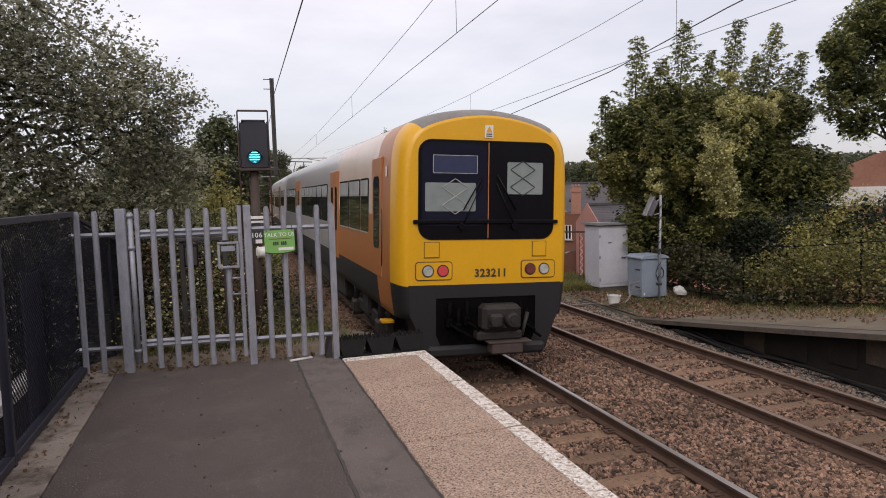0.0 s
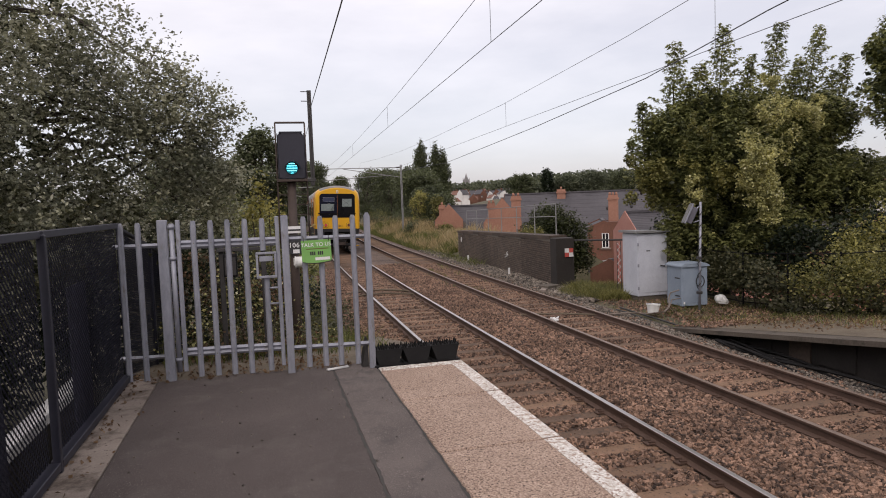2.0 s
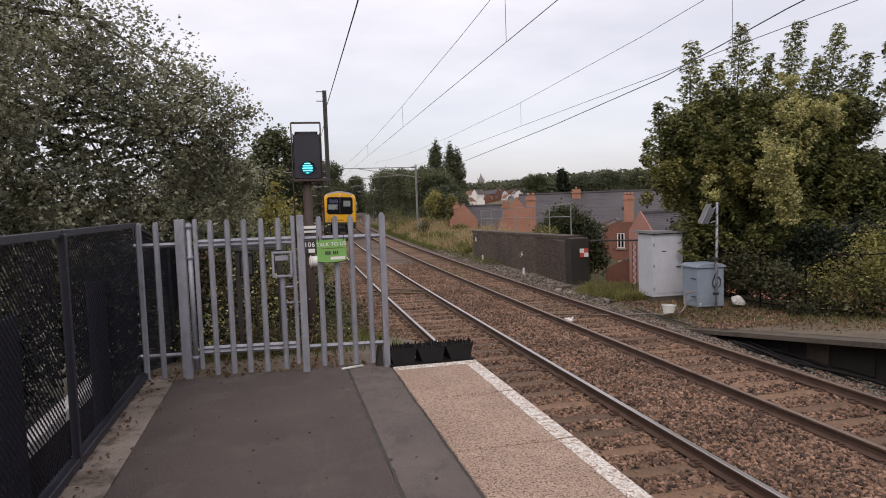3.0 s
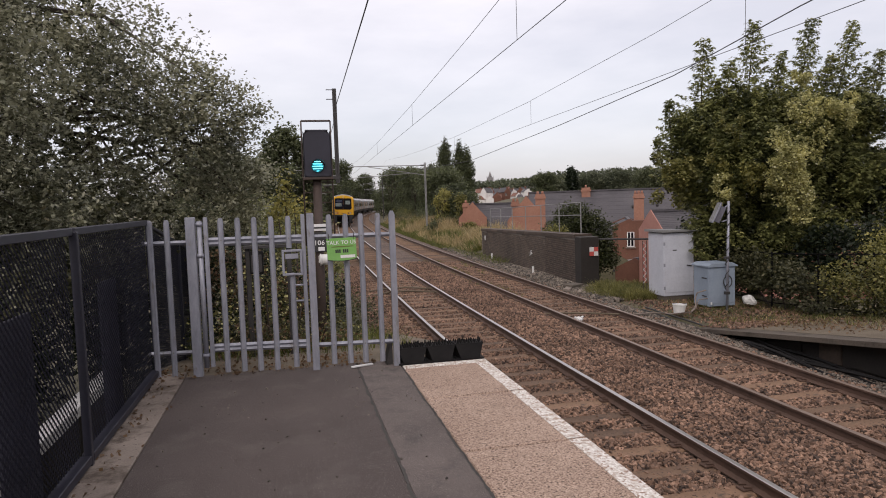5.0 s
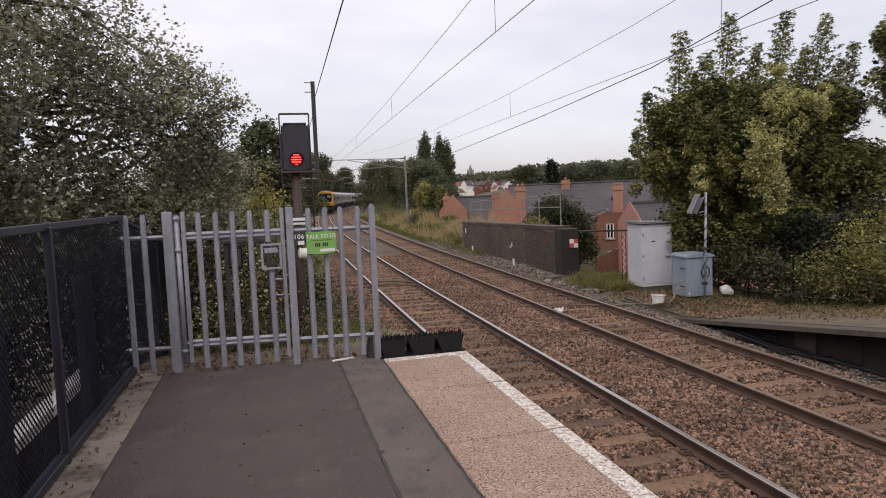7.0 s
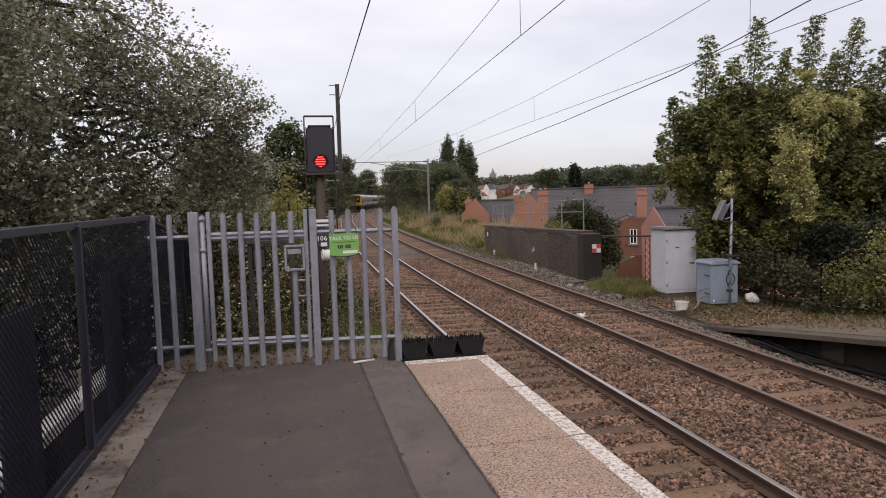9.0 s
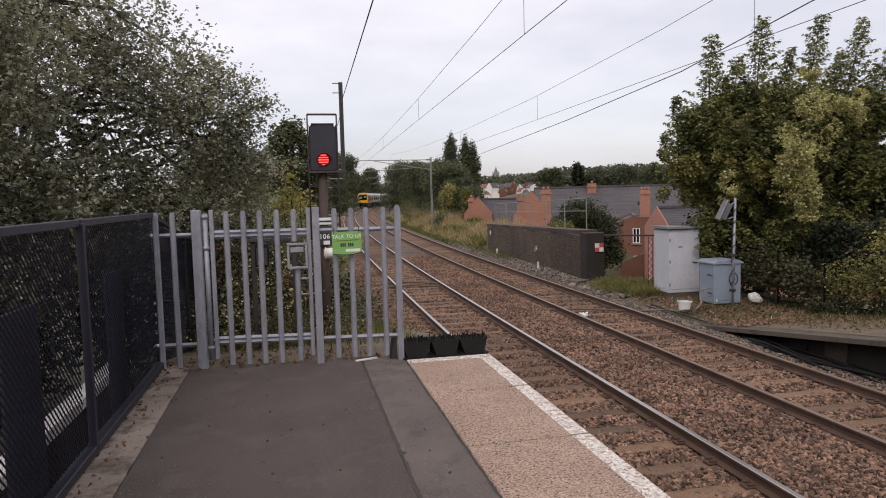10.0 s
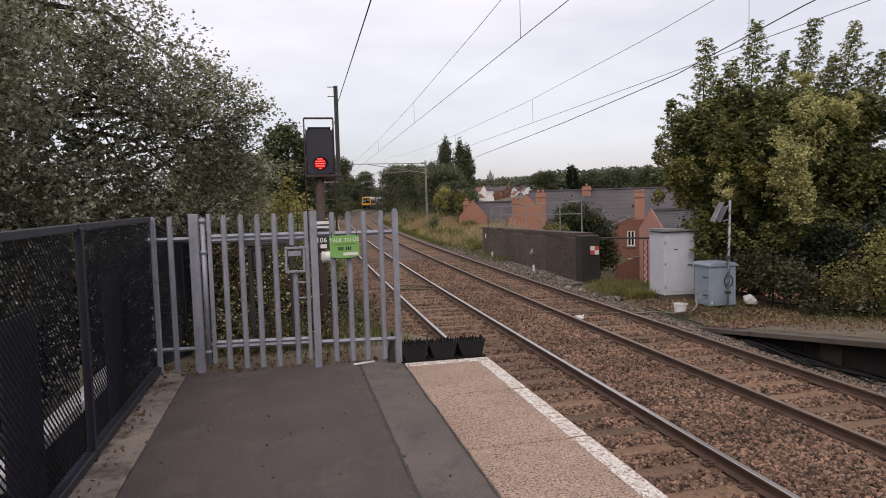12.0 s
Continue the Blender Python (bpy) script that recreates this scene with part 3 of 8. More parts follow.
def crown_shoots(rng, blobs, n, length, up=0.7):
    """Shoots that end on the outside of a set of ellipsoids, turned outward and up."""
    bl = np.array(blobs, dtype=float)
    area = bl[:, 3] * bl[:, 4] + bl[:, 4] * bl[:, 5] + bl[:, 3] * bl[:, 5]
    k = rng.choice(len(bl), size=n, p=area / area.sum())
    d = rng.normal(size=(n, 3))
    d[:, 2] = np.abs(d[:, 2]) * np.where(rng.random(n) < 0.72, 1, -1)
    d /= np.linalg.norm(d, axis=1, keepdims=True)
    tip = bl[k, :3] + d * bl[k, 3:] * rng.uniform(0.85, 1.12, (n, 1))
    way = d * [0.8, 0.8, 0.5]
    way[:, 2] += up
    way /= np.linalg.norm(way, axis=1, keepdims=True)
    return tip - way * length * rng.uniform(0.7, 1.3, (n, 1)), tip


def lobed_leaves(name, pos, out, size, seed, droop=(0.1, 0.9)):
    """Broad three-lobed leaves that hang outward from their shoots, four triangles each."""
    rng = np.random.default_rng(seed)
    n = len(pos)
    h = out * [1, 1, 0] + 1e-4 * rng.normal(size=(n, 3))
    h /= np.linalg.norm(h, axis=1, keepdims=True) + 1e-6
    dr = rng.uniform(droop[0], droop[1], (n, 1))
    a = h * np.cos(dr) - np.array([0, 0, 1.0]) * np.sin(dr)
    b = np.stack([-h[:, 1], h[:, 0], rng.normal(size=n) * 0.3], 1)
    b -= a * (a * b).sum(1, keepdims=True)
    b /= np.linalg.norm(b, axis=1, keepdims=True)
    u = np.cross(a, b)
    u *= np.where(u[:, 2:3] < 0, -1, 1)
    z = size * rng.uniform(0.6, 1.25, (n, 1))
    v = np.stack([pos, pos + z * (0.42 * a + 0.52 * b - 0.06 * u), pos + z * (0.55 * a + 0.17 * b), pos + z * (a - 0.10 * u), pos + z * (0.55 * a - 0.17 * b), pos + z * (0.42 * a - 0.52 * b - 0.06 * u)], 1).reshape(-1, 3)
    i = np.arange(n)[:, None] * 6
    f = np.concatenate([i + [0, 1, 2], i + [0, 2, 3], i + [0, 3, 4], i + [0, 4, 5]], 1).reshape(-1, 3)
    return raw_mesh(name, v, f)


def twig_points(rng, blobs, n, shell, per, length, spread, hang):
    """Leaf places strung along thin drooping twigs that start in a set of ellipsoids."""
    p = clumps(rng, blobs, max(1, n // per), shell, 0.0, 1)
    d = rng.normal(size=(len(p), 3))
    d[:, 2] = d[:, 2] * 0.6 - hang
    d /= np.linalg.norm(d, axis=1, keepdims=True)
    t = rng.uniform(-0.5, 0.5, (len(p), per, 1))
    q = p[:, None, :] + d[:, None, :] * t * length * rng.uniform(0.6, 1.4, (len(p), 1, 1)) + np.clip(rng.normal(size=(len(p), per, 3)), -1.6, 1.6) * spread
    return q.reshape(-1, 3)


def lobes(rng, cx, cy, cz, rx, ry, rz, n, size):
    """Rounded lumps over an ellipsoid, as a broad crown bulges."""
    out = [(cx, cy, cz, rx * 0.8, ry * 0.8, rz * 0.82)]
    for _ in range(n):
        d = rng.normal(size=3)
        d /= np.linalg.norm(d)
        d[2] = d[2] if d[2] > -0.5 else -d[2]
        q = size * rng.uniform(0.6, 1.25)
        out.append((cx + d[0] * rx * 0.85, cy + d[1] * ry * 0.85, cz + d[2] * rz * 0.85, q, q, q * 0.8))
    return out


def tree(name, base, top, r0, blobs, count, size, mat, label, seed, category="tree", shell=0.5, per=6, clump=0.16, extra=(), group="", droop=0.4, width=0.6, twig=0.0):
    """A tree: trunk with limbs, and a crown of single leaves. extra: further crowns (blobs, count, size, material, name, label)."""
    th = empty(name, pose(*base), label, category, group)
    inv = Vector(base)
    rng = np.random.default_rng(seed)
    loc = [(x - inv.x, y - inv.y, z - inv.z, a, b, c) for x, y, z, a, b, c in blobs]
    bm = bmesh.new()
    trunk_mesh(bm, (0, 0, -0.3), Vector(top) - inv, r0, [(b[0], b[1], b[2]) for b in loc], seed)
    part("trunk", bm, M["bark"], th)
    pts = twig_points(rng, loc, count, shell, per, twig, clump, 0.35) if twig else clumps(rng, loc, count, shell, clump, per)
    link("crown", leaves("crown", pts, size, seed, droop, width), mat, th)
    for bl, n, sz, mt, nm, lb in extra:
        bl = [(x - inv.x, y - inv.y, z - inv.z, a, b, c) for x, y, z, a, b, c in bl]
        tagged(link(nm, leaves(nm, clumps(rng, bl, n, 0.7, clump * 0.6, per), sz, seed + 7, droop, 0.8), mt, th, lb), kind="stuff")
    return th


def blades(name, rng, xs, ys, zs, height, width, lean=0.35):
    """Grass: one bent blade of two quads a point."""
    n = len(xs)
    p = np.stack([xs, ys, zs], 1)
    a = rng.uniform(0, 2 * np.pi, n)
    side = np.stack([np.cos(a), np.sin(a), np.zeros(n)], 1) * width * rng.uniform(0.6, 1.4, (n, 1)) * 0.5
    out = rng.normal(size=(n, 3)) * lean
    out[:, 2] = 1
    h = height * rng.uniform(0.45, 1.3, (n, 1))
    mid, tip = p + out * h * [0.35, 0.35, 0.55], p + out * h * [1, 1, 1.0]
    v = np.stack([p - side, p + side, mid + side * 0.8, mid - side * 0.8, tip + side * 0.15, tip - side * 0.15], 1).reshape(-1, 3)
    i = np.arange(n)[:, None] * 6
    f = np.concatenate([i + [0, 1, 2, 3], i + [3, 2, 4, 5]], 1).reshape(-1, 4)
    return raw_mesh(name, v, f)


def stones(name, rng, xs, ys, zs, size):
    """Angular stones, twelve triangles each."""
    n = len(xs)
    c = np.stack([xs, ys, zs], 1)
    a, b, u = rand_frames(rng, n)
    s = size * rng.uniform(0.55, 1.3, (n, 1))
    ca, cb, cu = a * s * rng.uniform(0.4, 0.7, (n, 1)), b * s * rng.uniform(0.35, 0.6, (n, 1)), u * s * rng.uniform(0.2, 0.42, (n, 1))
    corners = []
    for i in (-1, 1):
        for j in (-1, 1):
            for k in (-1, 1):
                corners.append(c + i * ca * rng.uniform(0.5, 1.1, (n, 1)) + j * cb * rng.uniform(0.5, 1.1, (n, 1)) + k * cu * rng.uniform(0.6, 1.1, (n, 1)))
    v = np.stack(corners, 1).reshape(-1, 3)
    i = np.arange(n)[:, None] * 8
    quads = ((0, 1, 3, 2), (4, 6, 7, 5), (0, 4, 5, 1), (2, 3, 7, 6), (0, 2, 6, 4), (1, 5, 7, 3))
    f = np.concatenate([i + list(q) for q in quads], 1).reshape(-1, 4)
    return raw_mesh(name, v, f)


# ---- the ground, one sheet to the horizon ----
def smooth(a, b, v):
    t = min(1.0, max(0.0, (v - a) / (b - a)))
    return t * t * (3 - 2 * t)


def ground_z(x, y):
    u = x - (xc(min(y, 400.0)) - 3.765) if y < 400 else x - (xc(400.0) - 3.765) - 0.4 * (y - 400)
    z = BED - 0.06
    # left: shallow verge, then the bank falls away
    z += -2.6 * smooth(-3.0, -13, u) if u < 0 else 0
    if u > 0:
        # right: level yard by the cabinets, then down to the streets
        edge = 13.2 if y < 20 else 9.9 if y < 38 else 15.0 + 0.03 * (y - 38)
        if y >= 38:
            z += 0.55 * smooth(9.3, 11.5, u)
        else:
            z += 0.12 * smooth(8.9, 9.6, u)
        z += -5.8 * smooth(edge, edge + (6 if y < 38 else 14), u)
    d = math.hypot(x, y)
    z += 9.0 * smooth(140, 330, d) * smooth(0, 60, u - 10) + 16.5 * smooth(330, 950, d)
    return z + 0.05 * noise.noise((x * 0.6, y * 0.6, 0)) * (1 if not -0.5 < u < 9.2 else 0) + 1.5 * noise.noise((x * 0.01, y * 0.01, 3)) * smooth(120, 400, d)


def make_ground():
    def axis(lo, mid_lo, mid_hi, hi, step, n):
        core = np.arange(mid_lo, mid_hi, step)
        right = mid_hi + (hi - mid_hi) * (np.linspace(0, 1, n) ** 2.6)
        left = mid_lo + (lo - mid_lo) * (np.linspace(0, 1, n)[1:][::-1] ** 2.6)
        return np.concatenate([left, core, right])
    xs, ys = axis(-2500, -16, 42, 2500, 0.75, 46), axis(-2000, -8, 90, 3000, 1.0, 56)
    v = [(x, y, ground_z(x, y)) for y in ys for x in xs]
    w = len(xs)
    f = [(j * w + i, j * w + i + 1, (j + 1) * w + i + 1, (j + 1) * w + i) for j in range(len(ys) - 1) for i in range(w - 1)]
    me = raw_mesh("ground", v, f)
    ob = link("ground", me, M["earth"])
    for p in me.polygons:
        p.use_smooth = True
    tagged(ob, "rough earth and grass on and below the railway embankment", "ground", kind="structure")


make_ground()


# ---- the track: ballast, sleepers, rails ----
def make_ballast():
    ys = np.concatenate([np.arange(-12, 40, 0.5), np.arange(40, 460, 4.0)])
    prof = [(-2.45, -0.30), (-1.75, -0.02), (-1.3, 0.0), (0, 0), (0.86, 0.0), (1.0, 0.055), (1.7, 0.085), (2.4, 0.055), (2.54, 0.0), (3.4, 0), (4.24, 0.0), (4.4, 0.05), (4.8, 0.04), (5.2, -0.03), (6.0, -0.25)]
    v, f = [], []
    for y in ys:
        hd = heading(y)
        for o, z in prof:
            v.append((xc(y) + o * math.cos(hd), y + o * math.sin(hd), BED + 0.012 + z + 0.02 * noise.noise((o * 3, y * 3, 0))))
    w = len(prof)
    for j in range(len(ys) - 1):
        for i in range(w - 1):
            f.append((j * w + i, j * w + i + 1, (j + 1) * w + i + 1, (j + 1) * w + i))
    tagged(link("ballast_bed", raw_mesh("ballast_bed", v, f), M["ballast"]), "brown crushed stone ballast under both tracks", "ballast", kind="structure")
    rng = np.random.default_rng(5)
    n = 175000
    y = 3.2 + 30 * rng.random(n * 2) ** 1.7
    o = rng.uniform(-2.2, 5.5, n * 2)
    keep = np.ones(n * 2, bool)
    for c in (0.0, GAP):
        on_sleeper = (np.abs(o - c) < 1.3) & ((y / 0.65) % 1.0 < 0.37) & (((o < 0.98) | (o > GAP - 0.98)) & (o < GAP + 0.95))
        keep &= ~on_sleeper | (rng.random(n * 2) < 0.05)
        for r in (-0.7525, 0.7525):
            keep &= np.abs(o - c - r) > 0.09
    o, y = o[keep][:n], y[keep][:n]
    px = np.array([xc(b) for b in y]) + o
    lift = np.interp(o, (-1.2, -1.0, 0.86, 1.0, 1.7, 2.4, 2.54, 4.24, 4.4, 4.8, 5.2), (0.01, -0.012, -0.012, 0.05, 0.085, 0.05, -0.012, -0.012, 0.045, 0.03, -0.02))
    z = BED + 0.03 + lift + rng.uniform(-0.02, 0.025, len(y)) - 0.3 * np.clip((-1.75 - o) / 0.7, 0, 1) - 0.2 * np.clip((o - 5.0) / 0.9, 0, 1)
    grey = o > 4.22 + 0.25 * rng.normal(size=len(o)) ** 2
    for nm, sel, mt, lb in (("ballast_stones", ~grey, "stone", "loose brown ballast stones between the rails"), ("cess_stones", grey, "grey_stone", "loose grey stones beside the far track")):
        tagged(link(nm, stones(nm, rng, px[sel], y[sel], z[sel], 0.045), M[mt]), lb, "ballast", kind="stuff")
    # grey chippings along the foot of the brick wall
    n = 9000
    y = rng.uniform(18, 42, n)
    o = 4.9 + rng.random(n) * 0.9
    px = np.array([xc(b) for b in y]) + o
    tagged(link("wall_chippings", stones("wall_chippings", rng, px, y, BED + 0.06 + rng.uniform(-0.03, 0.03, n), 0.09), M["grey_stone"]), "grey stone chippings along the foot of the brick wall", "ballast", kind="stuff")


make_ballast()

RAIL_RING = ((-0.07, 0), (0.07, 0), (0.07, 0.012), (0.012, 0.035), (0.010, 0.105), (0.035, 0.118), (0.036, 0.146), (0.026, 0.152), (-0.026, 0.152), (-0.036, 0.146), (-0.035, 0.118), (-0.010, 0.105), (-0.012, 0.035), (-0.07, 0.012))
RAIL_MATS = [0, 0, 0, 0, 0, 0, 1, 1, 1, 0, 0, 0, 0, 0]


def make_track(offset, top_mat, label, dull):
    th = empty("railway_track", pose(0, 0, 0), label, "railway track", kind="structure")
    ys = np.concatenate([np.arange(-12, 60, 2.0), np.arange(60, 460, 5.0)])
    for side in (-0.7525, 0.7525):
        path = []
        for y in ys:
            h = heading(y)
            s = Vector((math.cos(h), math.sin(h), 0))
            path.append((Vector((xc(y), y, RAIL - 0.152)) + s * (offset + side), s, Vector((0, 0, 1))))
        part("rail", sweep(bmesh.new(), RAIL_RING, path, RAIL_MATS), [M["rail_side"], top_mat], th)
    bm = bmesh.new()
    box(bm, (-1.3, -0.13, -0.15), (1.3, 0.13, 0.0), bevel=0.02)
    sleeper = bpy.data.meshes.new("sleeper")
    bm.to_mesh(sleeper)
    bm.free()
    sleeper.materials.append(M["sleeper"])
    bm = bmesh.new()
    for s in (-1, 1):
        box(bm, (s * 0.05, -0.06, 0), (s * 0.17, 0.06, 0.03), bevel=0.008)
        rod(bm, (s * 0.06, -0.045, 0.035), (s * 0.15, -0.045, 0.05), 0.012, seg=5)
        rod(bm, (s * 0.06, 0.045, 0.035), (s * 0.15, 0.045, 0.05), 0.012, seg=5)
    clip = bpy.data.meshes.new("rail_clip")
    bm.to_mesh(clip)
    bm.free()
    clip.materials.append(M["rail_side"])
    rng = random.Random(int(offset * 10))
    n = 0
    y = 0.13
    far = bmesh.new()
    while y < 330:
        h = heading(y)
        s = Vector((math.cos(h), math.sin(h), 0))
        p = Vector((xc(y), y, RAIL - 0.157)) + s * offset
        if y > -10 and n < 230:
            ob = new("sleeper", sleeper)
            ob.parent = th
            ob.matrix_basis = pose(*p, 0, 0, math.degrees(h) + rng.uniform(-0.6, 0.6)) @ Matrix.Translation((rng.uniform(-.03, .03), 0, rng.uniform(-.006, .004)))
            if y < 22:
                for side in (-0.7525, 0.7525):
                    c = new("rail_clip", clip)
                    c.parent = th
                    c.matrix_basis = pose(*(p + s * side), 0, 0, math.degrees(h))
        else:
            box(far, (-1.3, -0.13, -0.15), (1.3, 0.13, 0.0), pose(*p, 0, 0, math.degrees(h)))
        n += 1
        y += 0.65
    tagged(part("distant_sleepers", far, M["sleeper"], th), kind="stuff")
    return th


make_track(0.0, M["rail_top"], "railway track with bright worn rails on brown sleepers", False)
make_track(GAP, M["rail_dull"], "railway track with dull rusty rails on brown sleepers", True)


# ---- the platform ----
PLAT = empty("platform", pose(0, 0, 0), "asphalt station platform with a pink concrete edge and white line", "platform", kind="structure")


def slab(name, x0, x1, y0, y1, z0, z1, mat, parent=PLAT, bevel=0.006, label="", cuts=0):
    bm = bmesh.new()
    box(bm, (x0, y0, z0), (x1, y1, z1), bevel=bevel)
    return part(name, bm, mat, parent, label)


def make_platform():
    slab("asphalt_surface", -1.29, 0.735, -6, 8.55, -0.9, 0.0, M["asphalt"])
    slab("asphalt_strip", 0.752, 1.262, -6, 8.55, -0.9, -0.001, M["asphalt_patch"], label="paler strip of patched asphalt")
    slab("asphalt_seam", 0.734, 0.753, -6, 8.55, -0.9, -0.008, M["seam"])
    slab("edge_seam", 1.261, 1.275, -6, 8.16, -0.9, -0.006, M["seam"])
    # ragged bitumen along the seams
    rng = random.Random(4)
    for x, w in ((0.742, 0.024), (1.262, 0.019)):
        bm = bmesh.new()
        y = -2.0
        left, right = [], []
        while y < 8.1:
            c = x + 0.020 * noise.noise((y * 0.9, x * 7, 0)) + 0.010 * noise.noise((y * 4, x * 7, 3))
            left.append((c - w * rng.uniform(0.2, 0.9), y))
            right.append((c + w * rng.uniform(0.1, 0.8), y))
            y += 0.05
        vs = [bm.verts.new((a, b, 0.002)) for a, b in left + right[::-1]]
        n = len(left)
        for i in range(n - 1):
            bm.faces.new((vs[i], vs[2 * n - 1 - i], vs[2 * n - 2 - i], vs[i + 1]))
        part("bitumen_line", bm, M["seam"], PLAT)
    slab("kerb_strip", -1.72, -1.295, -6, 8.75, -0.9, 0.012, M["concrete"], label="pale concrete strip along the fence")
    joints = [-5.54, -4.01, -2.48, -0.95, 0.58, 2.11, 3.64, 5.17, 6.69, 8.02]
    for a, b in zip(joints, joints[1:]):
        bm = bmesh.new()
        box(bm, (1.276, a + 0.014, -0.16), (2.33, b - 0.014, 0.004), bevel=0.008)
        part("coping_slab", bm, M["coping"], PLAT)
    slab("coping_bed", 1.277, 2.28, -6.9, 8.16, -0.9, -0.165, M["old_concrete"])
    # white line along the edge and across the end, worn
    bm = bmesh.new()
    for a, b in zip(joints, joints[1:]):
        box(bm, (2.165, a + 0.016, 0.003), (2.322, b - 0.016, 0.0075))
    part("edge_line", bm, M["white_line"], PLAT, "worn white painted edge line")
    bm = bmesh.new()
    box(bm, (1.276, 8.025, -0.16), (2.33, 8.17, 0.008), bevel=0.008)
    part("end_line", bm, M["white_line"], PLAT, "white painted kerb across the platform end")
    # the ground behind the gate, sinking to the track
    bm = bmesh.new()
    prism(bm, [(8.551, -1.0), (9.2, -1.0), (14.6, -1.3), (14.6, -0.86), (9.2, -0.02), (8.551, -0.004)], -1.72, 2.2, Matrix(((0, 1, 0, 0), (1, 0, 0, 0), (0, 0, 1, 0), (0, 0, 0, 1))))
    part("end_ramp", bm, M["dirt"], PLAT, "dirt ramp behind the gate")


make_platform()


# ---- unseen plain wall added far behind the platform, darkening reflections in the train's front ----
bm = bmesh.new()
box(bm, (-14, -22.4, -2.5), (26, -22, 6.5), bevel=0.02)
tagged(part("wall_south", bm, M["brick_dark"]), "unseen plain brick wall added behind the platform to darken reflections", "wall", kind="structure")


# ---- the far platform's ramp ----
def make_far_platform():
    th = empty("far_platform", pose(0, 0, 0), "old concrete ramp at the end of the far platform", "platform", kind="structure")

    def edge(y):
        return xc(y) + GAP + 1.46
    zs = {-6: 0.05, 5.6: 0.05, 8.6: -0.37, 13.4: -1.0}
    ys = list(zs)
    bm = bmesh.new()
    ring = ((0, 0), (0, -0.085), (4.6, -0.11), (4.6, 0))
    path = [(Vector((edge(y), y, zs[y])), Vector((1, 0, 0)), Vector((0, 0, 1))) for y in ys]
    part("edge_slab", sweep(bm, ring, path), M["dirty_concrete"], th, "dirty brown concrete slab, overhanging")
    bm = bmesh.new()
    rows = [[bm.verts.new((edge(y) + o, y, zs[y] + 0.006 + 0.03 * dz)) for o, dz in ((0.42, 0.0), (1.4, 0.6), (4.6, 1.0))] for y in ys]
    for a, b in zip(rows, rows[1:]):
        for i in range(2):
            bm.faces.new((a[i], a[i + 1], b[i + 1], b[i]))
    part("dirt_cover", bm, M["dirt"], th, "trodden dirt over the slab")
    # back wall near-black: shade of the void below the slab put into its colour
    bm = bmesh.new()
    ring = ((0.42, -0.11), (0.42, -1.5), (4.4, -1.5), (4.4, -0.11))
    part("back_wall", sweep(bm, ring, path), M["soot"], th, "brick wall set back under the slab, shade put into its near-black colour")
    for i in range(10):
        y = 4.0 + i * 0.95
        z = np.interp(y, ys, [zs[k] for k in ys])
        bm = bmesh.new()
        box(bm, (edge(y) + 0.385, y, z - 0.62), (edge(y) + 0.43, y + 0.5 + 0.3 * (i % 2), z - 0.132), bevel=0.01)
        # most panels take the same painted shade
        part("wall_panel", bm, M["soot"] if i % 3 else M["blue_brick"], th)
    for k in range(5):
        bm = bmesh.new()
        path, w = [], 0.020 if k % 2 else 0.026
        for i in range(19):
            y = 11.6 - i * 0.55
            path.append((Vector((edge(y) + 0.12 - 0.07 * k - 0.02 * i * (k % 3) * 0.5 + 0.10 * math.sin(i * 0.55 + k * 2.1), y, BED + 0.10 + 0.035 * (k % 3) + 0.05 * math.sin(i * 0.7 + k * 1.7) - 0.006 * i)), Vector((1, 0, 0)), Vector((0, 0, 1))))
        ring = [(w * math.cos(a * 1.0472), w * math.sin(a * 1.0472)) for a in range(6)]
        tagged(part("lineside_cable", sweep(bm, ring, path), M["black_rubber"]), "black cable lying along the foot of the far platform", "cable", "lineside cables")


make_far_platform()


# ---- the train: six cars ----
BODY = ((1.33, 0.98), (1.395, 1.5), (1.40, 2.1), (1.40, 2.5), (1.39, 3.05), (1.37, 3.42), (1.30, 3.70), (1.12, 3.90), (0.79, 4.03), (0.40, 4.11), (0.0, 4.14))
BODY = BODY + tuple((-x, z) for x, z in BODY[-2::-1])
CAR, FINE = 23.0, 3


def fine_section(pts, n):
    """A smooth line through the given points, n steps between each two."""
    out = []
    for i in range(len(pts) - 1):
        p = [Vector(pts[max(0, min(len(pts) - 1, i + k))]) for k in (-1, 0, 1, 2)]
        for j in range(n):
            t = j / n
            out.append(tuple(0.5 * (2 * p[1] + (p[2] - p[0]) * t + (2 * p[0] - 5 * p[1] + 4 * p[2] - p[3]) * t * t + (3 * p[1] - p[0] - 3 * p[2] + p[3]) * t ** 3)))
    return tuple(out) + (tuple(pts[-1]),)


BODY = fine_section(BODY, FINE)


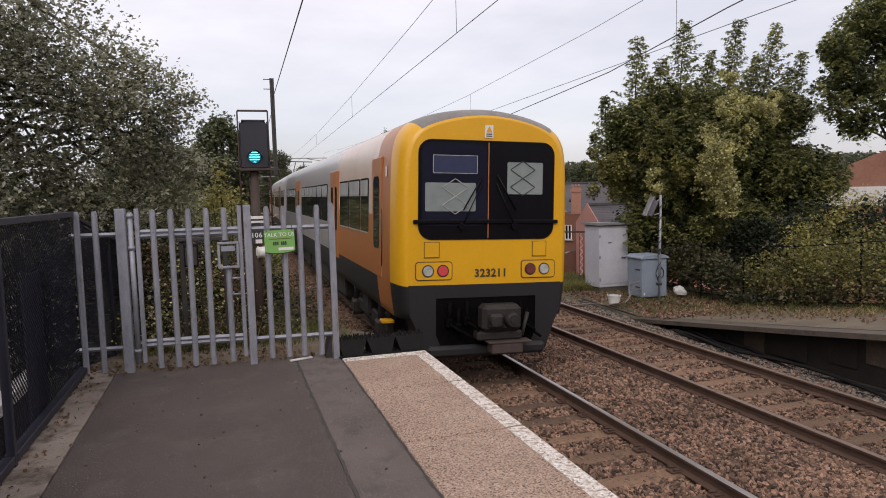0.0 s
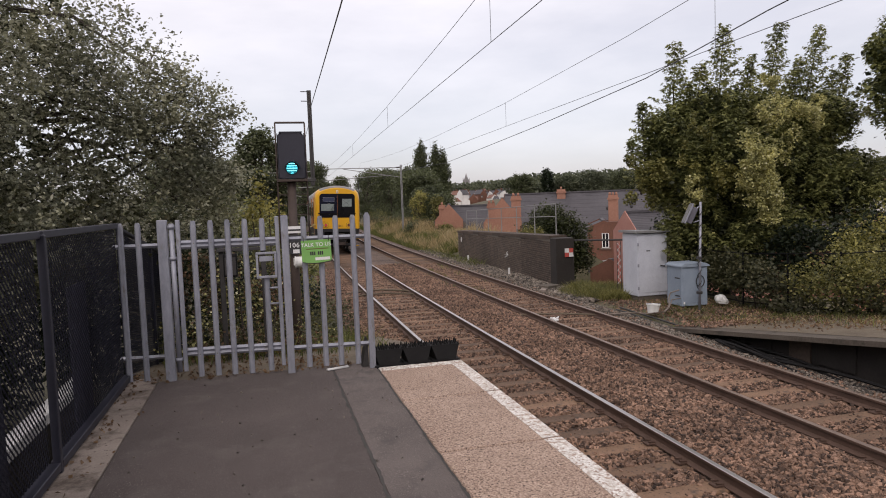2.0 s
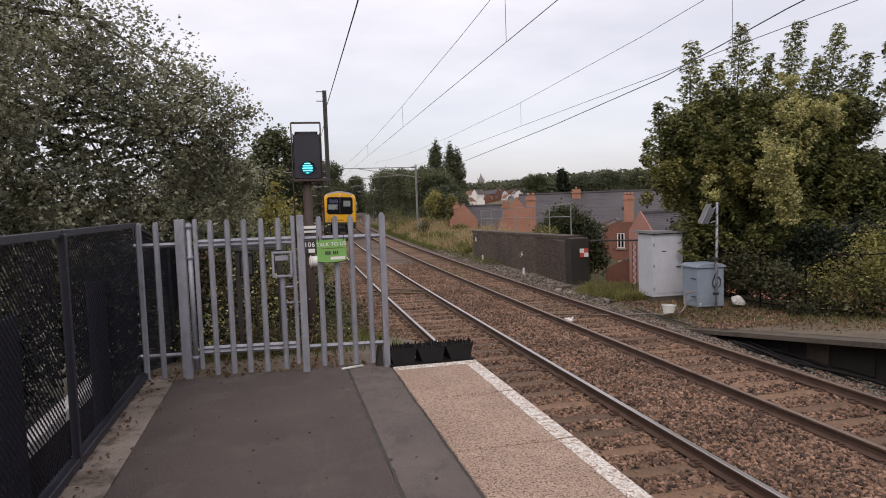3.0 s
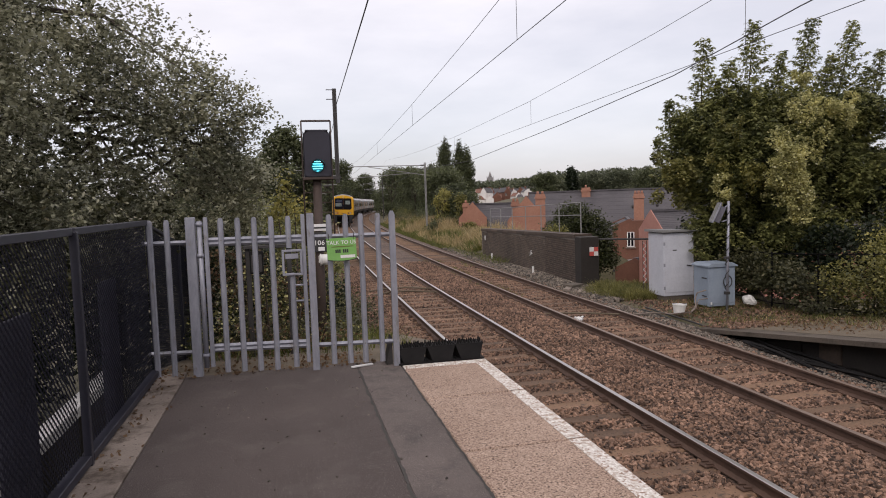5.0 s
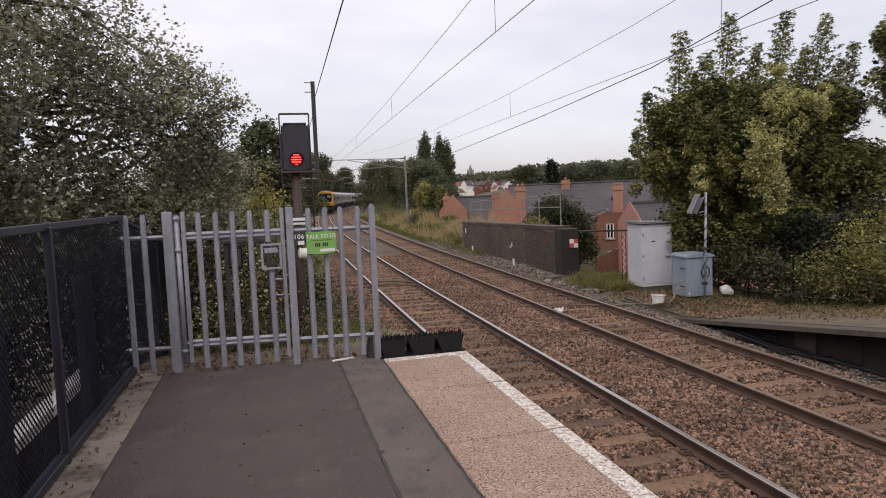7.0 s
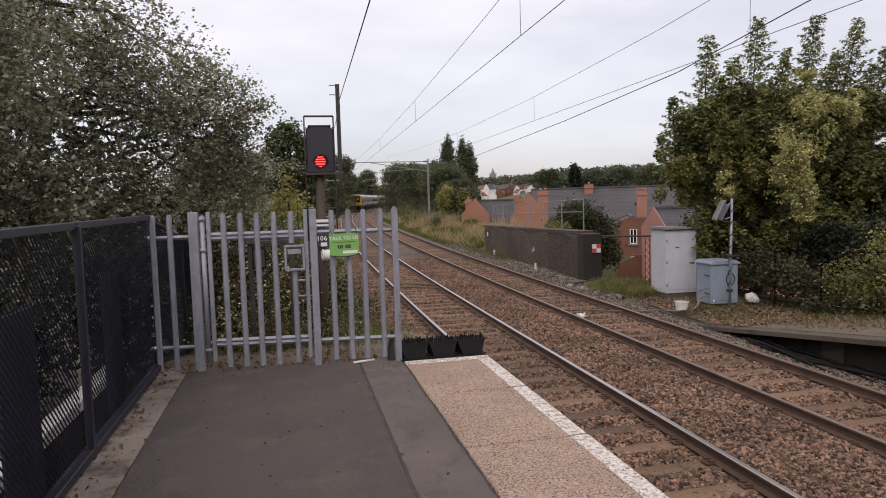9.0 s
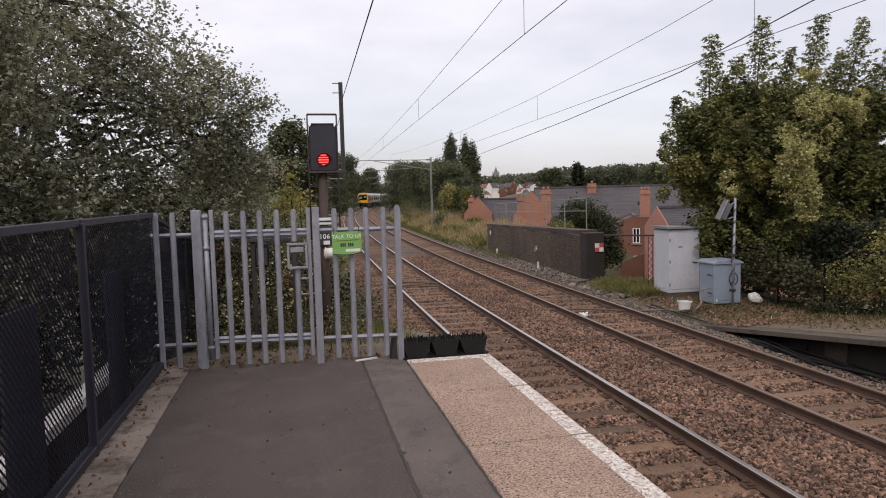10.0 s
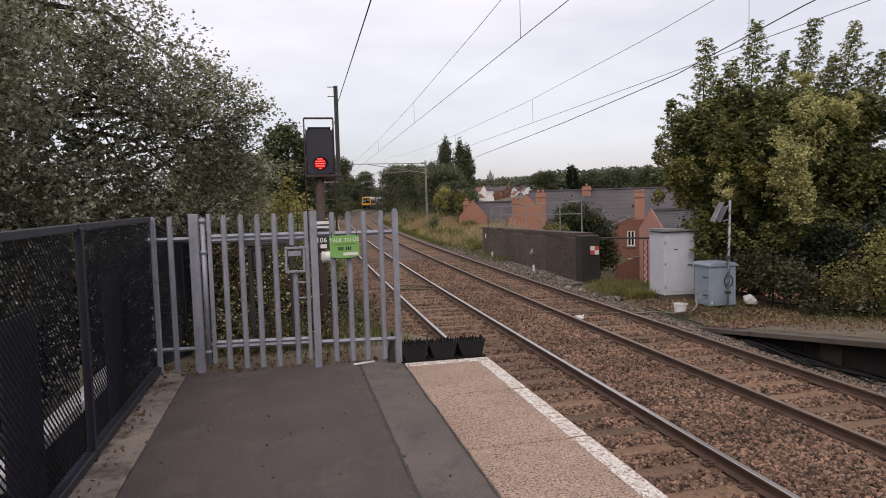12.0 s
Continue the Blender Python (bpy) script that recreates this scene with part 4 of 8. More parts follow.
def body_shell(bm, y0, y1, cab, livery):
    """Rings of the car's section; the cab end is drawn in and rounded."""
    if cab:
        steps = [(y0, 0.875, 0.945), (y0 + 0.02, 0.905, 0.957), (y0 + 0.06, 0.937, 0.969), (y0 + 0.13, 0.962, 0.981), (y0 + 0.22, 0.981, 0.990), (y0 + 0.33, 0.993, 0.996), (y0 + 0.45, 1, 1), (y0 + 0.75, 1, 1), (y0 + 1.45, 1, 1), (y0 + 6.2, 1, 1), (y1, 1, 1)]
    else:
        steps = [(y0, 0.97, 0.985), (y0 + 0.08, 1, 1), (y1 - 0.08, 1, 1), (y1, 0.97, 0.985)]
    rows = []
    for y, s, h in steps:
        rows.append([bm.verts.new((x * s, y, 0.98 + (z - 0.98) * h)) for x, z in BODY])
    n = len(BODY)
    for k, (a, b) in enumerate(zip(rows, rows[1:])):
        for i in range(n - 1):
            f = bm.faces.new((a[i], b[i], b[i + 1], a[i + 1]))
            side = (i if i < n // 2 else n - 2 - i) // FINE
            ring = k if not cab else 0 if k == 0 else 1 if k < 6 else k - 2
            f.material_index = livery(ring, side, cab)
            f.smooth = True
        f = bm.faces.new((a[0], a[-1], b[-1], b[0]))
        f.material_index = 3
    f = bm.faces.new(rows[0])
    f.material_index = 0 if cab else 1
    f = bm.faces.new(rows[-1][::-1])
    f.material_index = 1
    bmesh.ops.recalc_face_normals(bm, faces=bm.faces)
    return bm


def livery(k, side, cab):
    """0 yellow, 1 silver, 2 orange, 3 grey, 4 roof, 5 peach."""
    if cab and k < 4:
        return 3 if side == 0 else 4 if side >= 7 and k > 0 else 0
    if side >= 7:
        return 4
    if side == 0:
        return 3 if not cab or k > 5 else 2
    if cab and k == 5:
        return 2
    if cab and k in (4, 6):
        return 2 if side < 3 else 5 if k == 6 else 2
    return 1


def bogie(parent, y):
    bm = bmesh.new()
    for s in (-1, 1):
        box(bm, (s * 1.0, y - 1.7, 0.42), (s * 1.14, y + 1.7, 0.66), bevel=0.03)
        box(bm, (s * 0.98, y - 0.35, 0.5), (s * 1.2, y + 0.35, 0.92), bevel=0.05)
        for d in (-1.3, 1.3):
            box(bm, (s * 0.98, y + d - 0.22, 0.3), (s * 1.24, y + d + 0.22, 0.62), bevel=0.06)
            rod(bm, (s * 1.05, y + d - 0.5, 0.72), (s * 1.05, y + d + 0.5, 0.72), 0.06)
            rod(bm, (s * 1.12, y + d, 0.6), (s * 1.12, y + d, 0.95), 0.09)
    box(bm, (-0.9, y - 0.3, 0.45), (0.9, y + 0.3, 0.8), bevel=0.03)
    part("bogie_frame", bm, M["under"], parent)
    for d in (-1.3, 1.3):
        bm = bmesh.new()
        for s in (-0.75, 0.75):
            rod(bm, (s - 0.065, y + d, 0.42), (s + 0.065, y + d, 0.42), 0.42, seg=28)
        rod(bm, (-0.8, y + d, 0.42), (0.8, y + d, 0.42), 0.08)
        part("wheelset", bm, M["under"], parent)


def side_fittings(th, cab):
    """Windows, doors and lines of both sides."""
    doors = (6.15, 16.05)
    for s in (-1, 1):
        face = s * 1.404
        for d in doors:
            for e in (0.0, 0.66):
                bm = bmesh.new()
                box(bm, (face - s * 0.02, d + e - 0.31, 1.4), (face + s * 0.012, d + e + 0.31, 3.38), bevel=0.01)
                leaf = part("door_leaf", bm, M["train_orange"], th, "orange sliding door leaf")
                bm = bmesh.new()
                prism(bm, rounded(d + e - 0.13, d + e + 0.13, 2.02, 3.02, 0.08, 3), face, face + s * 0.02, Matrix(((0, 1, 0, 0), (1, 0, 0, 0), (0, 0, 1, 0), (0, 0, 0, 1))))
                part("door_window", bm, M["window_glass"], leaf)
        spans = [(7.8, 15.0, 6), (17.6, 22.2, 4)] + ([(2.14, 3.01, 1), (3.01, 5.62, 2)] if cab else [(1.2, 5.4, 4)])
        for a, b, n in spans:
            w = (b - a) / n
            for i in range(n):
                bm = bmesh.new()
                prism(bm, rounded(a + i * w + 0.05, a + (i + 1) * w - 0.05, 2.17, 3.12, 0.07, 3), face - s * 0.03, face + s * 0.006, Matrix(((0, 1, 0, 0), (1, 0, 0, 0), (0, 0, 1, 0), (0, 0, 0, 1))))
                pane = part("side_window", bm, M["window_glass"], th)
                bm = bmesh.new()
                box(bm, (face, a + i * w + 0.08, 2.80), (face + s * 0.011, a + (i + 1) * w - 0.08, 2.82))
                part("window_bar", bm, M["train_silver"], pane)
                # hopper pane, the sky's reflection put into its pale colour
                bm = bmesh.new()
                ya, yb = a + i * w + 0.10, a + (i + 1) * w - 0.10
                prism(bm, [(face + s * 0.004, 2.825), (face + s * 0.010, 2.825), (face + s * 0.015, 3.085), (face + s * 0.004, 3.085)], ya, yb)
                part("hopper_light", bm, M["hopper_sky_glass"], pane)
                bm = bmesh.new()
                box(bm, (face, a + i * w + 0.06, 2.15), (face + s * 0.012, a + (i + 1) * w - 0.06, 2.172))
                part("sill", bm, M["train_silver"], pane)
        if cab:
            bm = bmesh.new()
            box(bm, (face - s * 0.03, 1.04, 1.5), (face + s * 0.008, 1.80, 3.42), bevel=0.01)
            door = part("cab_door", bm, M["train_orange"], th, "orange cab door")
            bm = bmesh.new()
            prism(bm, rounded(1.2, 1.66, 1.95, 3.12, 0.1, 3), face, face + s * 0.014, Matrix(((0, 1, 0, 0), (1, 0, 0, 0), (0, 0, 1, 0), (0, 0, 0, 1))))
            part("cab_door_window", bm, M["black_glass"], door)
            bm = bmesh.new()
            rod(bm, (face + s * 0.02, 0.94, 1.7), (face + s * 0.02, 0.94, 2.6), 0.009)
            part("grab_rail", bm, M["dark_steel"], th)
            bm = bmesh.new()
            box(bm, (face, 0.66, 3.10), (face + s * 0.006, 0.73, 3.25))
            part("warning_plate", bm, M["white_paint"], th)
            for z in (0.78, 0.36):
                bm = bmesh.new()
                box(bm, (s * 1.22, 0.9, z), (s * 1.42, 1.12, z + 0.05), bevel=0.01)
                part("cab_step", bm, M["yellow"], th, "yellow cab step")


def cab_front(th):
    """What the rear cab shows: windscreens, wipers, lamps, coupler, skirt."""
    bm = bmesh.new()
    prism(bm, rounded(-1.08, 1.08, 2.16, 3.63, 0.2, 6), -0.012, 0.05)
    mask = part("windscreen_surround", bm, M["mask"], th, "glossy black windscreen surround")
    # left pane's bluish reflection is put into its colour; the right stays black
    for a, b, mt in ((-1.03, -0.02, "black_glass"), (0.02, 1.03, "mask")):
        bm = bmesh.new()
        prism(bm, rounded(a, b, 2.36, 3.58, 0.14, 5), -0.02, 0.02)
        part("windscreen", bm, M[mt], mask)
    for a, b, z0, z1, mt in ((-0.86, -0.18, 3.14, 3.40, "blind_blue"), (-0.98, -0.2, 2.58, 3.0, "blind"), (0.3, 0.88, 2.84, 3.32, "blind")):
        bm = bmesh.new()
        prism(bm, rounded(a, b, z0, z1, 0.02, 2), -0.024, -0.019)
        part("blind", bm, M[mt], mask)
    bm = bmesh.new()
    for z in (3.14, 3.40):
        box(bm, (-0.86, -0.028, z - 0.004), (-0.18, -0.023, z + 0.004))
    for x in (-0.86, -0.18):
        box(bm, (x - 0.004, -0.028, 3.14), (x + 0.004, -0.023, 3.40))
    part("display_frame", bm, M["lamp_glass"], mask)
    for cx, cz, mt in ((-0.52, 2.80, "lamp_glass"), (0.55, 3.08, "text_dark")):
        for k in (-1, 1):
            q = [(cx, cz - 0.26 + (0.0 if k < 0 else 0.26)), (cx + 0.2, cz - 0.13 + (0.0 if k < 0 else 0.26)), (cx, cz + (0 if k < 0 else 0.26)), (cx - 0.2, cz - 0.13 + (0.0 if k < 0 else 0.26))]
            for i in range(4):
                bm = bmesh.new()
                rod(bm, (q[i][0], -0.03, q[i][1]), (q[(i + 1) % 4][0], -0.03, q[(i + 1) % 4][1]), 0.0055, seg=5)
                part("diamond_bar", bm, M[mt], mask)
    bm = bmesh.new()
    box(bm, (-0.006, -0.03, 2.18), (0.006, 0.0, 3.6))
    part("centre_pillar", bm, M["train_orange"], mask)
    bm = bmesh.new()
    box(bm, (-1.16, -0.05, 2.40), (1.14, -0.012, 2.455), bevel=0.008)
    part("wiper_bar", bm, M["mask"], th)
    for x0, x1, z1 in ((-0.42, -0.12, 2.98), (0.42, 0.12, 3.0)):
        bm = bmesh.new()
        rod(bm, (x0, -0.06, 2.36), (x1, -0.05, z1), 0.008)
        rod(bm, (x0 + 0.02, -0.055, 2.6), (x1 + 0.015, -0.045, z1 + 0.12), 0.011)
        rod(bm, (x0, -0.07, 2.36), (x0, 0.0, 2.36), 0.05, seg=14)
        part("wiper", bm, M["mask"], th)
    for a, b, order in ((-1.12, -0.55, 1), (0.55, 1.12, -1)):
        bm = bmesh.new()
        prism(bm, rounded(a, b, 1.56, 1.84, 0.05, 3), -0.01, 0.03)
        lamp = part("lamp_housing", bm, M["seam"], th)
        bm = bmesh.new()
        prism(bm, rounded(a + 0.013, b - 0.013, 1.573, 1.827, 0.04, 3), -0.018, 0.0)
        part("lamp_panel", bm, M["yellow"], lamp)
        c = (a + b) / 2 + (0.02 if order > 0 else -0.02)
        for dx, mt, nm in ((-0.115 * order, "lamp_glass", "headlight"), (0.115 * order, "tail_red" if order > 0 else "tail_dark", "tail_light")):
            bm = bmesh.new()
            rod(bm, (c + dx, -0.024, 1.70), (c + dx, 0.02, 1.70), 0.092, seg=20)
            bez = part("bezel", bm, M["signal_black"], lamp)
            bm = bmesh.new()
            rod(bm, (c + dx, -0.04, 1.70), (c + dx, -0.01, 1.70), 0.072, 0.078, seg=20)
            part(nm, bm, M[mt], lamp)
    for a in (-0.98, 0.74):
        bm = bmesh.new()
        box(bm, (a - 0.008, -0.008, 1.892), (a + 0.228, 0.01, 2.128))
        rim = part("cover_rim", bm, M["seam"], th)
        bm = bmesh.new()
        box(bm, (a, -0.014, 1.90), (a + 0.22, 0.01, 2.12), bevel=0.006)
        part("cover_plate", bm, M["yellow"], rim)
    bm = bmesh.new()
    box(bm, (-0.06, -0.012, 3.67), (0.07, 0.03, 3.86))
    st = part("warning_sticker", bm, M["white_paint"], th, "white and yellow overhead line warning sticker")
    bm = bmesh.new()
    prism(bm, [(-0.045, 3.755), (0.055, 3.755), (0.005, 3.845)], -0.016, -0.01)
    part("triangle", bm, M["yellow"], st)
    bm = bmesh.new()
    box(bm, (-0.04, -0.016, 3.69), (0.05, -0.01, 3.705))
    box(bm, (-0.04, -0.016, 3.72), (0.05, -0.01, 3.735))
    part("text_bar", bm, M["text_dark"], st)
    number = bpy.data.curves.new("unit_number", "FONT")
    number.body, number.size, number.align_x, number.extrude = "323211", 0.165, "CENTER", 0.002
    number.offset = 0.004
    number.space_character = 1.08
    number.materials.append(M["text_dark"])
    ob = new("unit_number", number)
    ob.parent = th
    ob.matrix_basis = pose(0.06, -0.006, 1.60, 90, 0, 0)
    # skirt with the coupler's opening
    bm = bmesh.new()
    for s in (-1, 1):
        prism(bm, [(s * 1.222, 1.49), (s * 0.80, 1.49), (s * 0.80, 0.74), (s * 0.70, 0.50), (s * 0.98, 0.46), (s * 1.12, 0.88), (s * 1.20, 1.05)], -0.012, 0.55)
    box(bm, (-0.803, -0.016, 1.29), (0.803, 0.5, 1.488))
    box(bm, (-0.95, -0.10, 0.40), (0.95, 0.5, 0.58), bevel=0.05)
    part("skirt", bm, M["train_grey"], th, "dark grey skirt")
    # flush panel, not a hollow: the opening's shade is put into its black
    bm = bmesh.new()
    box(bm, (-0.805, -0.006, 0.5), (0.805, 0.06, 1.3))
    part("recess", bm, M["hose_shade_black"], th)
    bm = bmesh.new()
    box(bm, (-0.16, -0.30, 0.80), (0.46, 0.0, 1.20), bevel=0.06)
    box(bm, (-0.08, -0.38, 0.86), (0.14, -0.28, 1.08), bevel=0.04)
    box(bm, (-0.22, -0.24, 0.66), (0.5, 0.0, 0.80), bevel=0.03)
    rod(bm, (-0.02, -0.36, 0.98), (-0.02, -0.46, 0.98), 0.07, seg=14)
    rod(bm, (0.28, -0.28, 0.98), (0.28, -0.42, 0.98), 0.13, 0.09, seg=16)
    rod(bm, (0.28, -0.40, 0.98), (0.28, -0.44, 0.98), 0.05, seg=12)
    rod(bm, (0.5, -0.2, 0.72), (0.62, -0.12, 1.05), 0.03)
    part("coupler", bm, M["under"], th, "grimy automatic coupler")
    for x, z in ((-0.62, 1.08), (-0.48, 1.0), (-0.34, 1.1), (0.56, 1.06), (0.66, 0.96)):
        bm = bmesh.new()
        rod(bm, (x, -0.10, z - 0.16), (x * 0.95, -0.03, z + 0.14), 0.032)
        rod(bm, (x, -0.11, z - 0.16), (x + 0.16, -0.20, z - 0.28), 0.022)
        box(bm, (x - 0.05, -0.12, z - 0.22), (x + 0.05, -0.0, z - 0.08), bevel=0.012)
        part("air_hose", bm, M["hose_shade_black"], th)
    bm = bmesh.new()
    box(bm, (-0.04, -0.36, 0.48), (0.46, -0.14, 0.64), bevel=0.02)
    cb = part("coupler_box", bm, M["rust_post"], th, "dusty electrical coupler box")
    bm = bmesh.new()
    box(bm, (-0.09, -0.37, 0.64), (0.60, -0.12, 0.665), bevel=0.006)
    part("box_lid", bm, M["rust_post"], cb)


def make_car(cab, label):
    th = empty("train_car", pose(0, 0, 0), label, "train", "train cars")
    pal = [M["yellow"], M["train_silver"], M["train_orange"], M["train_grey"], M["train_roof"], M["train_peach"]]
    part("body", body_shell(bmesh.new(), 0.0, CAR, cab, livery), pal, th)
    side_fittings(th, cab)
    bogie(th, 3.6)
    bogie(th, CAR - 3.6)
    for a, b in ((6.2, 8.4), (9.0, 11.5), (12.2, 13.6), (14.2, 16.8)):
        bm = bmesh.new()
        box(bm, (-1.2, a, 0.45), (1.2, b, 0.98), bevel=0.04)
        part("underfloor_box", bm, M["under"], th)
    for i in range(6):
        bm = bmesh.new()
        box(bm, (-0.25, 3 + i * 3.3, 4.10), (0.25, 4.6 + i * 3.3, 4.20), bevel=0.02)
        part("roof_vent", bm, M["train_roof"], th)
    if cab:
        cab_front(th)
    else:
        bm = bmesh.new()
        box(bm, (-0.7, -0.4, 1.1), (0.7, 0.05, 3.4), bevel=0.05)
        part("gangway", bm, M["under"], th)
    return th


def pantograph(th):
    bm = bmesh.new()
    for s in (-0.4, 0.4):
        rod(bm, (s, 10.2, 4.05), (s * 0.8, 11.4, 4.5), 0.03)
        rod(bm, (s * 0.8, 11.4, 4.5), (s * 0.6, 10.6, 4.98), 0.025)
    rod(bm, (-0.75, 10.6, 5.0), (0.75, 10.6, 5.0), 0.03)
    part("pantograph", bm, M["dark_steel"], th)


CARS = [
    make_car(True, "electric train car with a yellow rear cab and orange doors"),
    make_car(False, "silver middle car of an electric train with dark windows"),
    make_car(False, "silver car of an electric train with dark windows"),
]
for _ in range(3):
    CARS.append(copy_thing(CARS[2], pose(0, 0, 0)))
pantograph(CARS[1])

# the rear cab's way along the track
RUN = ((0, 9.55), (0.5, 17.75), (1, 26.0), (1.5, 34.2), (2, 42.4), (2.5, 50.6), (3, 58.9), (3.5, 66.8), (4, 74.6), (4.5, 82.3), (5, 90), (5.5, 98.2), (6, 106.6), (6.5, 115.5), (7, 124.8), (7.5, 134.2),
       (8, 143.9), (8.5, 153.6), (9, 163.2), (9.5, 172.7), (10, 182), (10.5, 191), (11, 199.6), (11.5, 207.8), (12, 215.6))


CANT = 2.1             # lean towards the inside of the curve


def on_track(y, offset=0.0):
    """Pose on the near track of a car whose rear end is at y."""
    a, b = y + 3.6, y + CAR - 3.6
    h = math.atan2(-(xc(b) - xc(a)), b - a)
    return Matrix.Translation((xc(a) + math.sin(h) * 3.6 - 0.105, y, RAIL)) @ pose(0, 0, 0, 0, 0, math.degrees(h)) @ Matrix.Rotation(radians(CANT), 4, "Y")


# ---- by the platform: fence, gate, guard panel, signal ----
XF = -1.655            # line of the mesh fence


def diamond_mesh(bm, y0, y1, z0, z1, slope=0.0, long=0.060, short=0.031, depth=0.0031, half=0.0074):
    """Expanded metal: flat strands in lying diamonds, each strand with a turned face."""
    ny, nz = int((y1 - y0) / long), int((z1 - z0) / short)
    verts, faces = [], []
    for j in range(nz):
        for i in range(ny):
            ya, za = y0 + i * long + (long / 2 if j % 2 else 0), z0 + j * short
            for s in (-1, 1):
                yb, zb = ya + s * long / 2, za + short
                if not y0 <= yb <= y1:
                    continue
                k = len(verts)
                dz = slope * (ya - y0)
                verts += [(-depth, ya, za - half + dz), (depth, ya, za + half + dz), (depth, yb, zb + half + dz), (-depth, yb, zb - half + dz)]
                faces.append((k, k + 1, k + 2, k + 3))
    return verts, faces


def make_mesh_fence():
    """Navy panels in angle frames between posts, on a kerb; the far run follows the ramp down."""
    runs = [(-3.02, -0.12, 0, 0), (-0.06, 2.84, 0, 0), (2.90, 5.74, 0, 0), (5.80, 8.66, 0, 0)]
    for a, b, _, _ in runs:
        th = empty("mesh_fence_panel", pose(XF, a, 0), "dark navy expanded-metal fence panel on the concrete strip", "fence", "mesh fence")
        n = b - a
        v, f = diamond_mesh(None, 0.03, n - 0.03, 0.12, 1.84)
        link("mesh", raw_mesh("mesh", v, f), M["mesh_blue"], th)
        for nm, lo, hi in (("top_rail", (-0.03, 0, 1.83), (0.035, n, 1.89)), ("bottom_rail", (-0.03, 0, 0.03), (0.06, n, 0.10))):
            bm = bmesh.new()
            box(bm, lo, hi, bevel=0.006)
            part(nm, bm, M["navy"], th)
        bm = bmesh.new()
        box(bm, (0.0, n + 0.0, 0.0), (0.06, n + 0.058, 1.86), bevel=0.006)
        part("post", bm, M["navy"], th)
        bm = bmesh.new()
        o = 0.92 if a > 5 else 1.5
        box(bm, (-0.075, o, 0.0), (-0.05, o + 0.6, 1.36), bevel=0.004)
        part("backing_plate", bm, M["navy"], th, "dark plate behind the mesh")
    # the run beyond the gate, sinking with the ramp
    th = empty("mesh_fence_panel", pose(XF, 8.76, 0), "dark navy fence panel sloping down beside the dirt ramp", "fence", "mesh fence")
    v, f = diamond_mesh(None, 0.03, 6.5, 0.05, 1.80, slope=-0.155)
    link("mesh", raw_mesh("mesh", v, f), M["mesh_blue"], th)
    for z in (0.02, 1.83):
        bm = bmesh.new()
        rod(bm, (0, 0, z), (0, 6.55, z - 0.155 * 6.55), 0.032, seg=6)
        part("rail", bm, M["navy"], th)
    for y in (0.05, 2.2, 4.4, 6.5):
        bm = bmesh.new()
        box(bm, (-0.03, y - 0.03, -0.155 * y - 0.3), (0.03, y + 0.03, 1.85 - 0.155 * y), bevel=0.006)
        part("post", bm, M["navy"], th)


make_mesh_fence()


def make_low_wall():
    """Low wall with a white-painted top, seen through the mesh."""
    th = empty("low_wall", pose(0, 0, 0), "low concrete wall with a white-painted top behind the mesh fence", "wall")
    bm = bmesh.new()
    box(bm, (-2.64, -4, -1.6), (-2.48, 10.4, -0.36), bevel=0.01)
    part("wall_body", bm, M["soot"], th)
    bm = bmesh.new()
    box(bm, (-2.66, -4, -0.358), (-2.46, 10.4, -0.22), bevel=0.01)
    part("white_top", bm, M["white_paint"], th)


make_low_wall()


def pale(x, y, z0, z1, name, parent, width=0.066, shape="w"):
    """A pressed steel pale with a folded face and a rounded, notched head."""
    w, d = width / 2, 0.014
    bm = bmesh.new()
    ring = ((-w, 0.004), (-w * 0.55, -d), (w * 0.55, -d), (w, 0.004), (w, 0.009), (w * 0.5, -d + 0.006), (-w * 0.5, -d + 0.006), (-w, 0.009))
    hs = [(z0, 1.0), (z1 - 0.05, 1.0), (z1 - 0.02, 0.86), (z1, 0.55)]
    rows = [[bm.verts.new((x + a * s, y + b, z)) for a, b in ring] for z, s in hs]
    for r0, r1 in zip(rows, rows[1:]):
        for i in range(8):
            bm.faces.new((r0[i], r0[(i + 1) % 8], r1[(i + 1) % 8], r1[i]))
    bm.faces.new(rows[0])
    bm.faces.new(rows[-1][::-1])
    bmesh.ops.recalc_face_normals(bm, faces=bm.faces)
    p = part(name, bm, M["galvanised"], parent)
    for z in (0.30, 1.62):
        if z0 < z < z1:
            b = bmesh.new()
            rod(b, (x, y - d - 0.006, z), (x, y - d + 0.004, z), 0.009, seg=6)
            part("bolt", b, M["mast"], p)
    return p


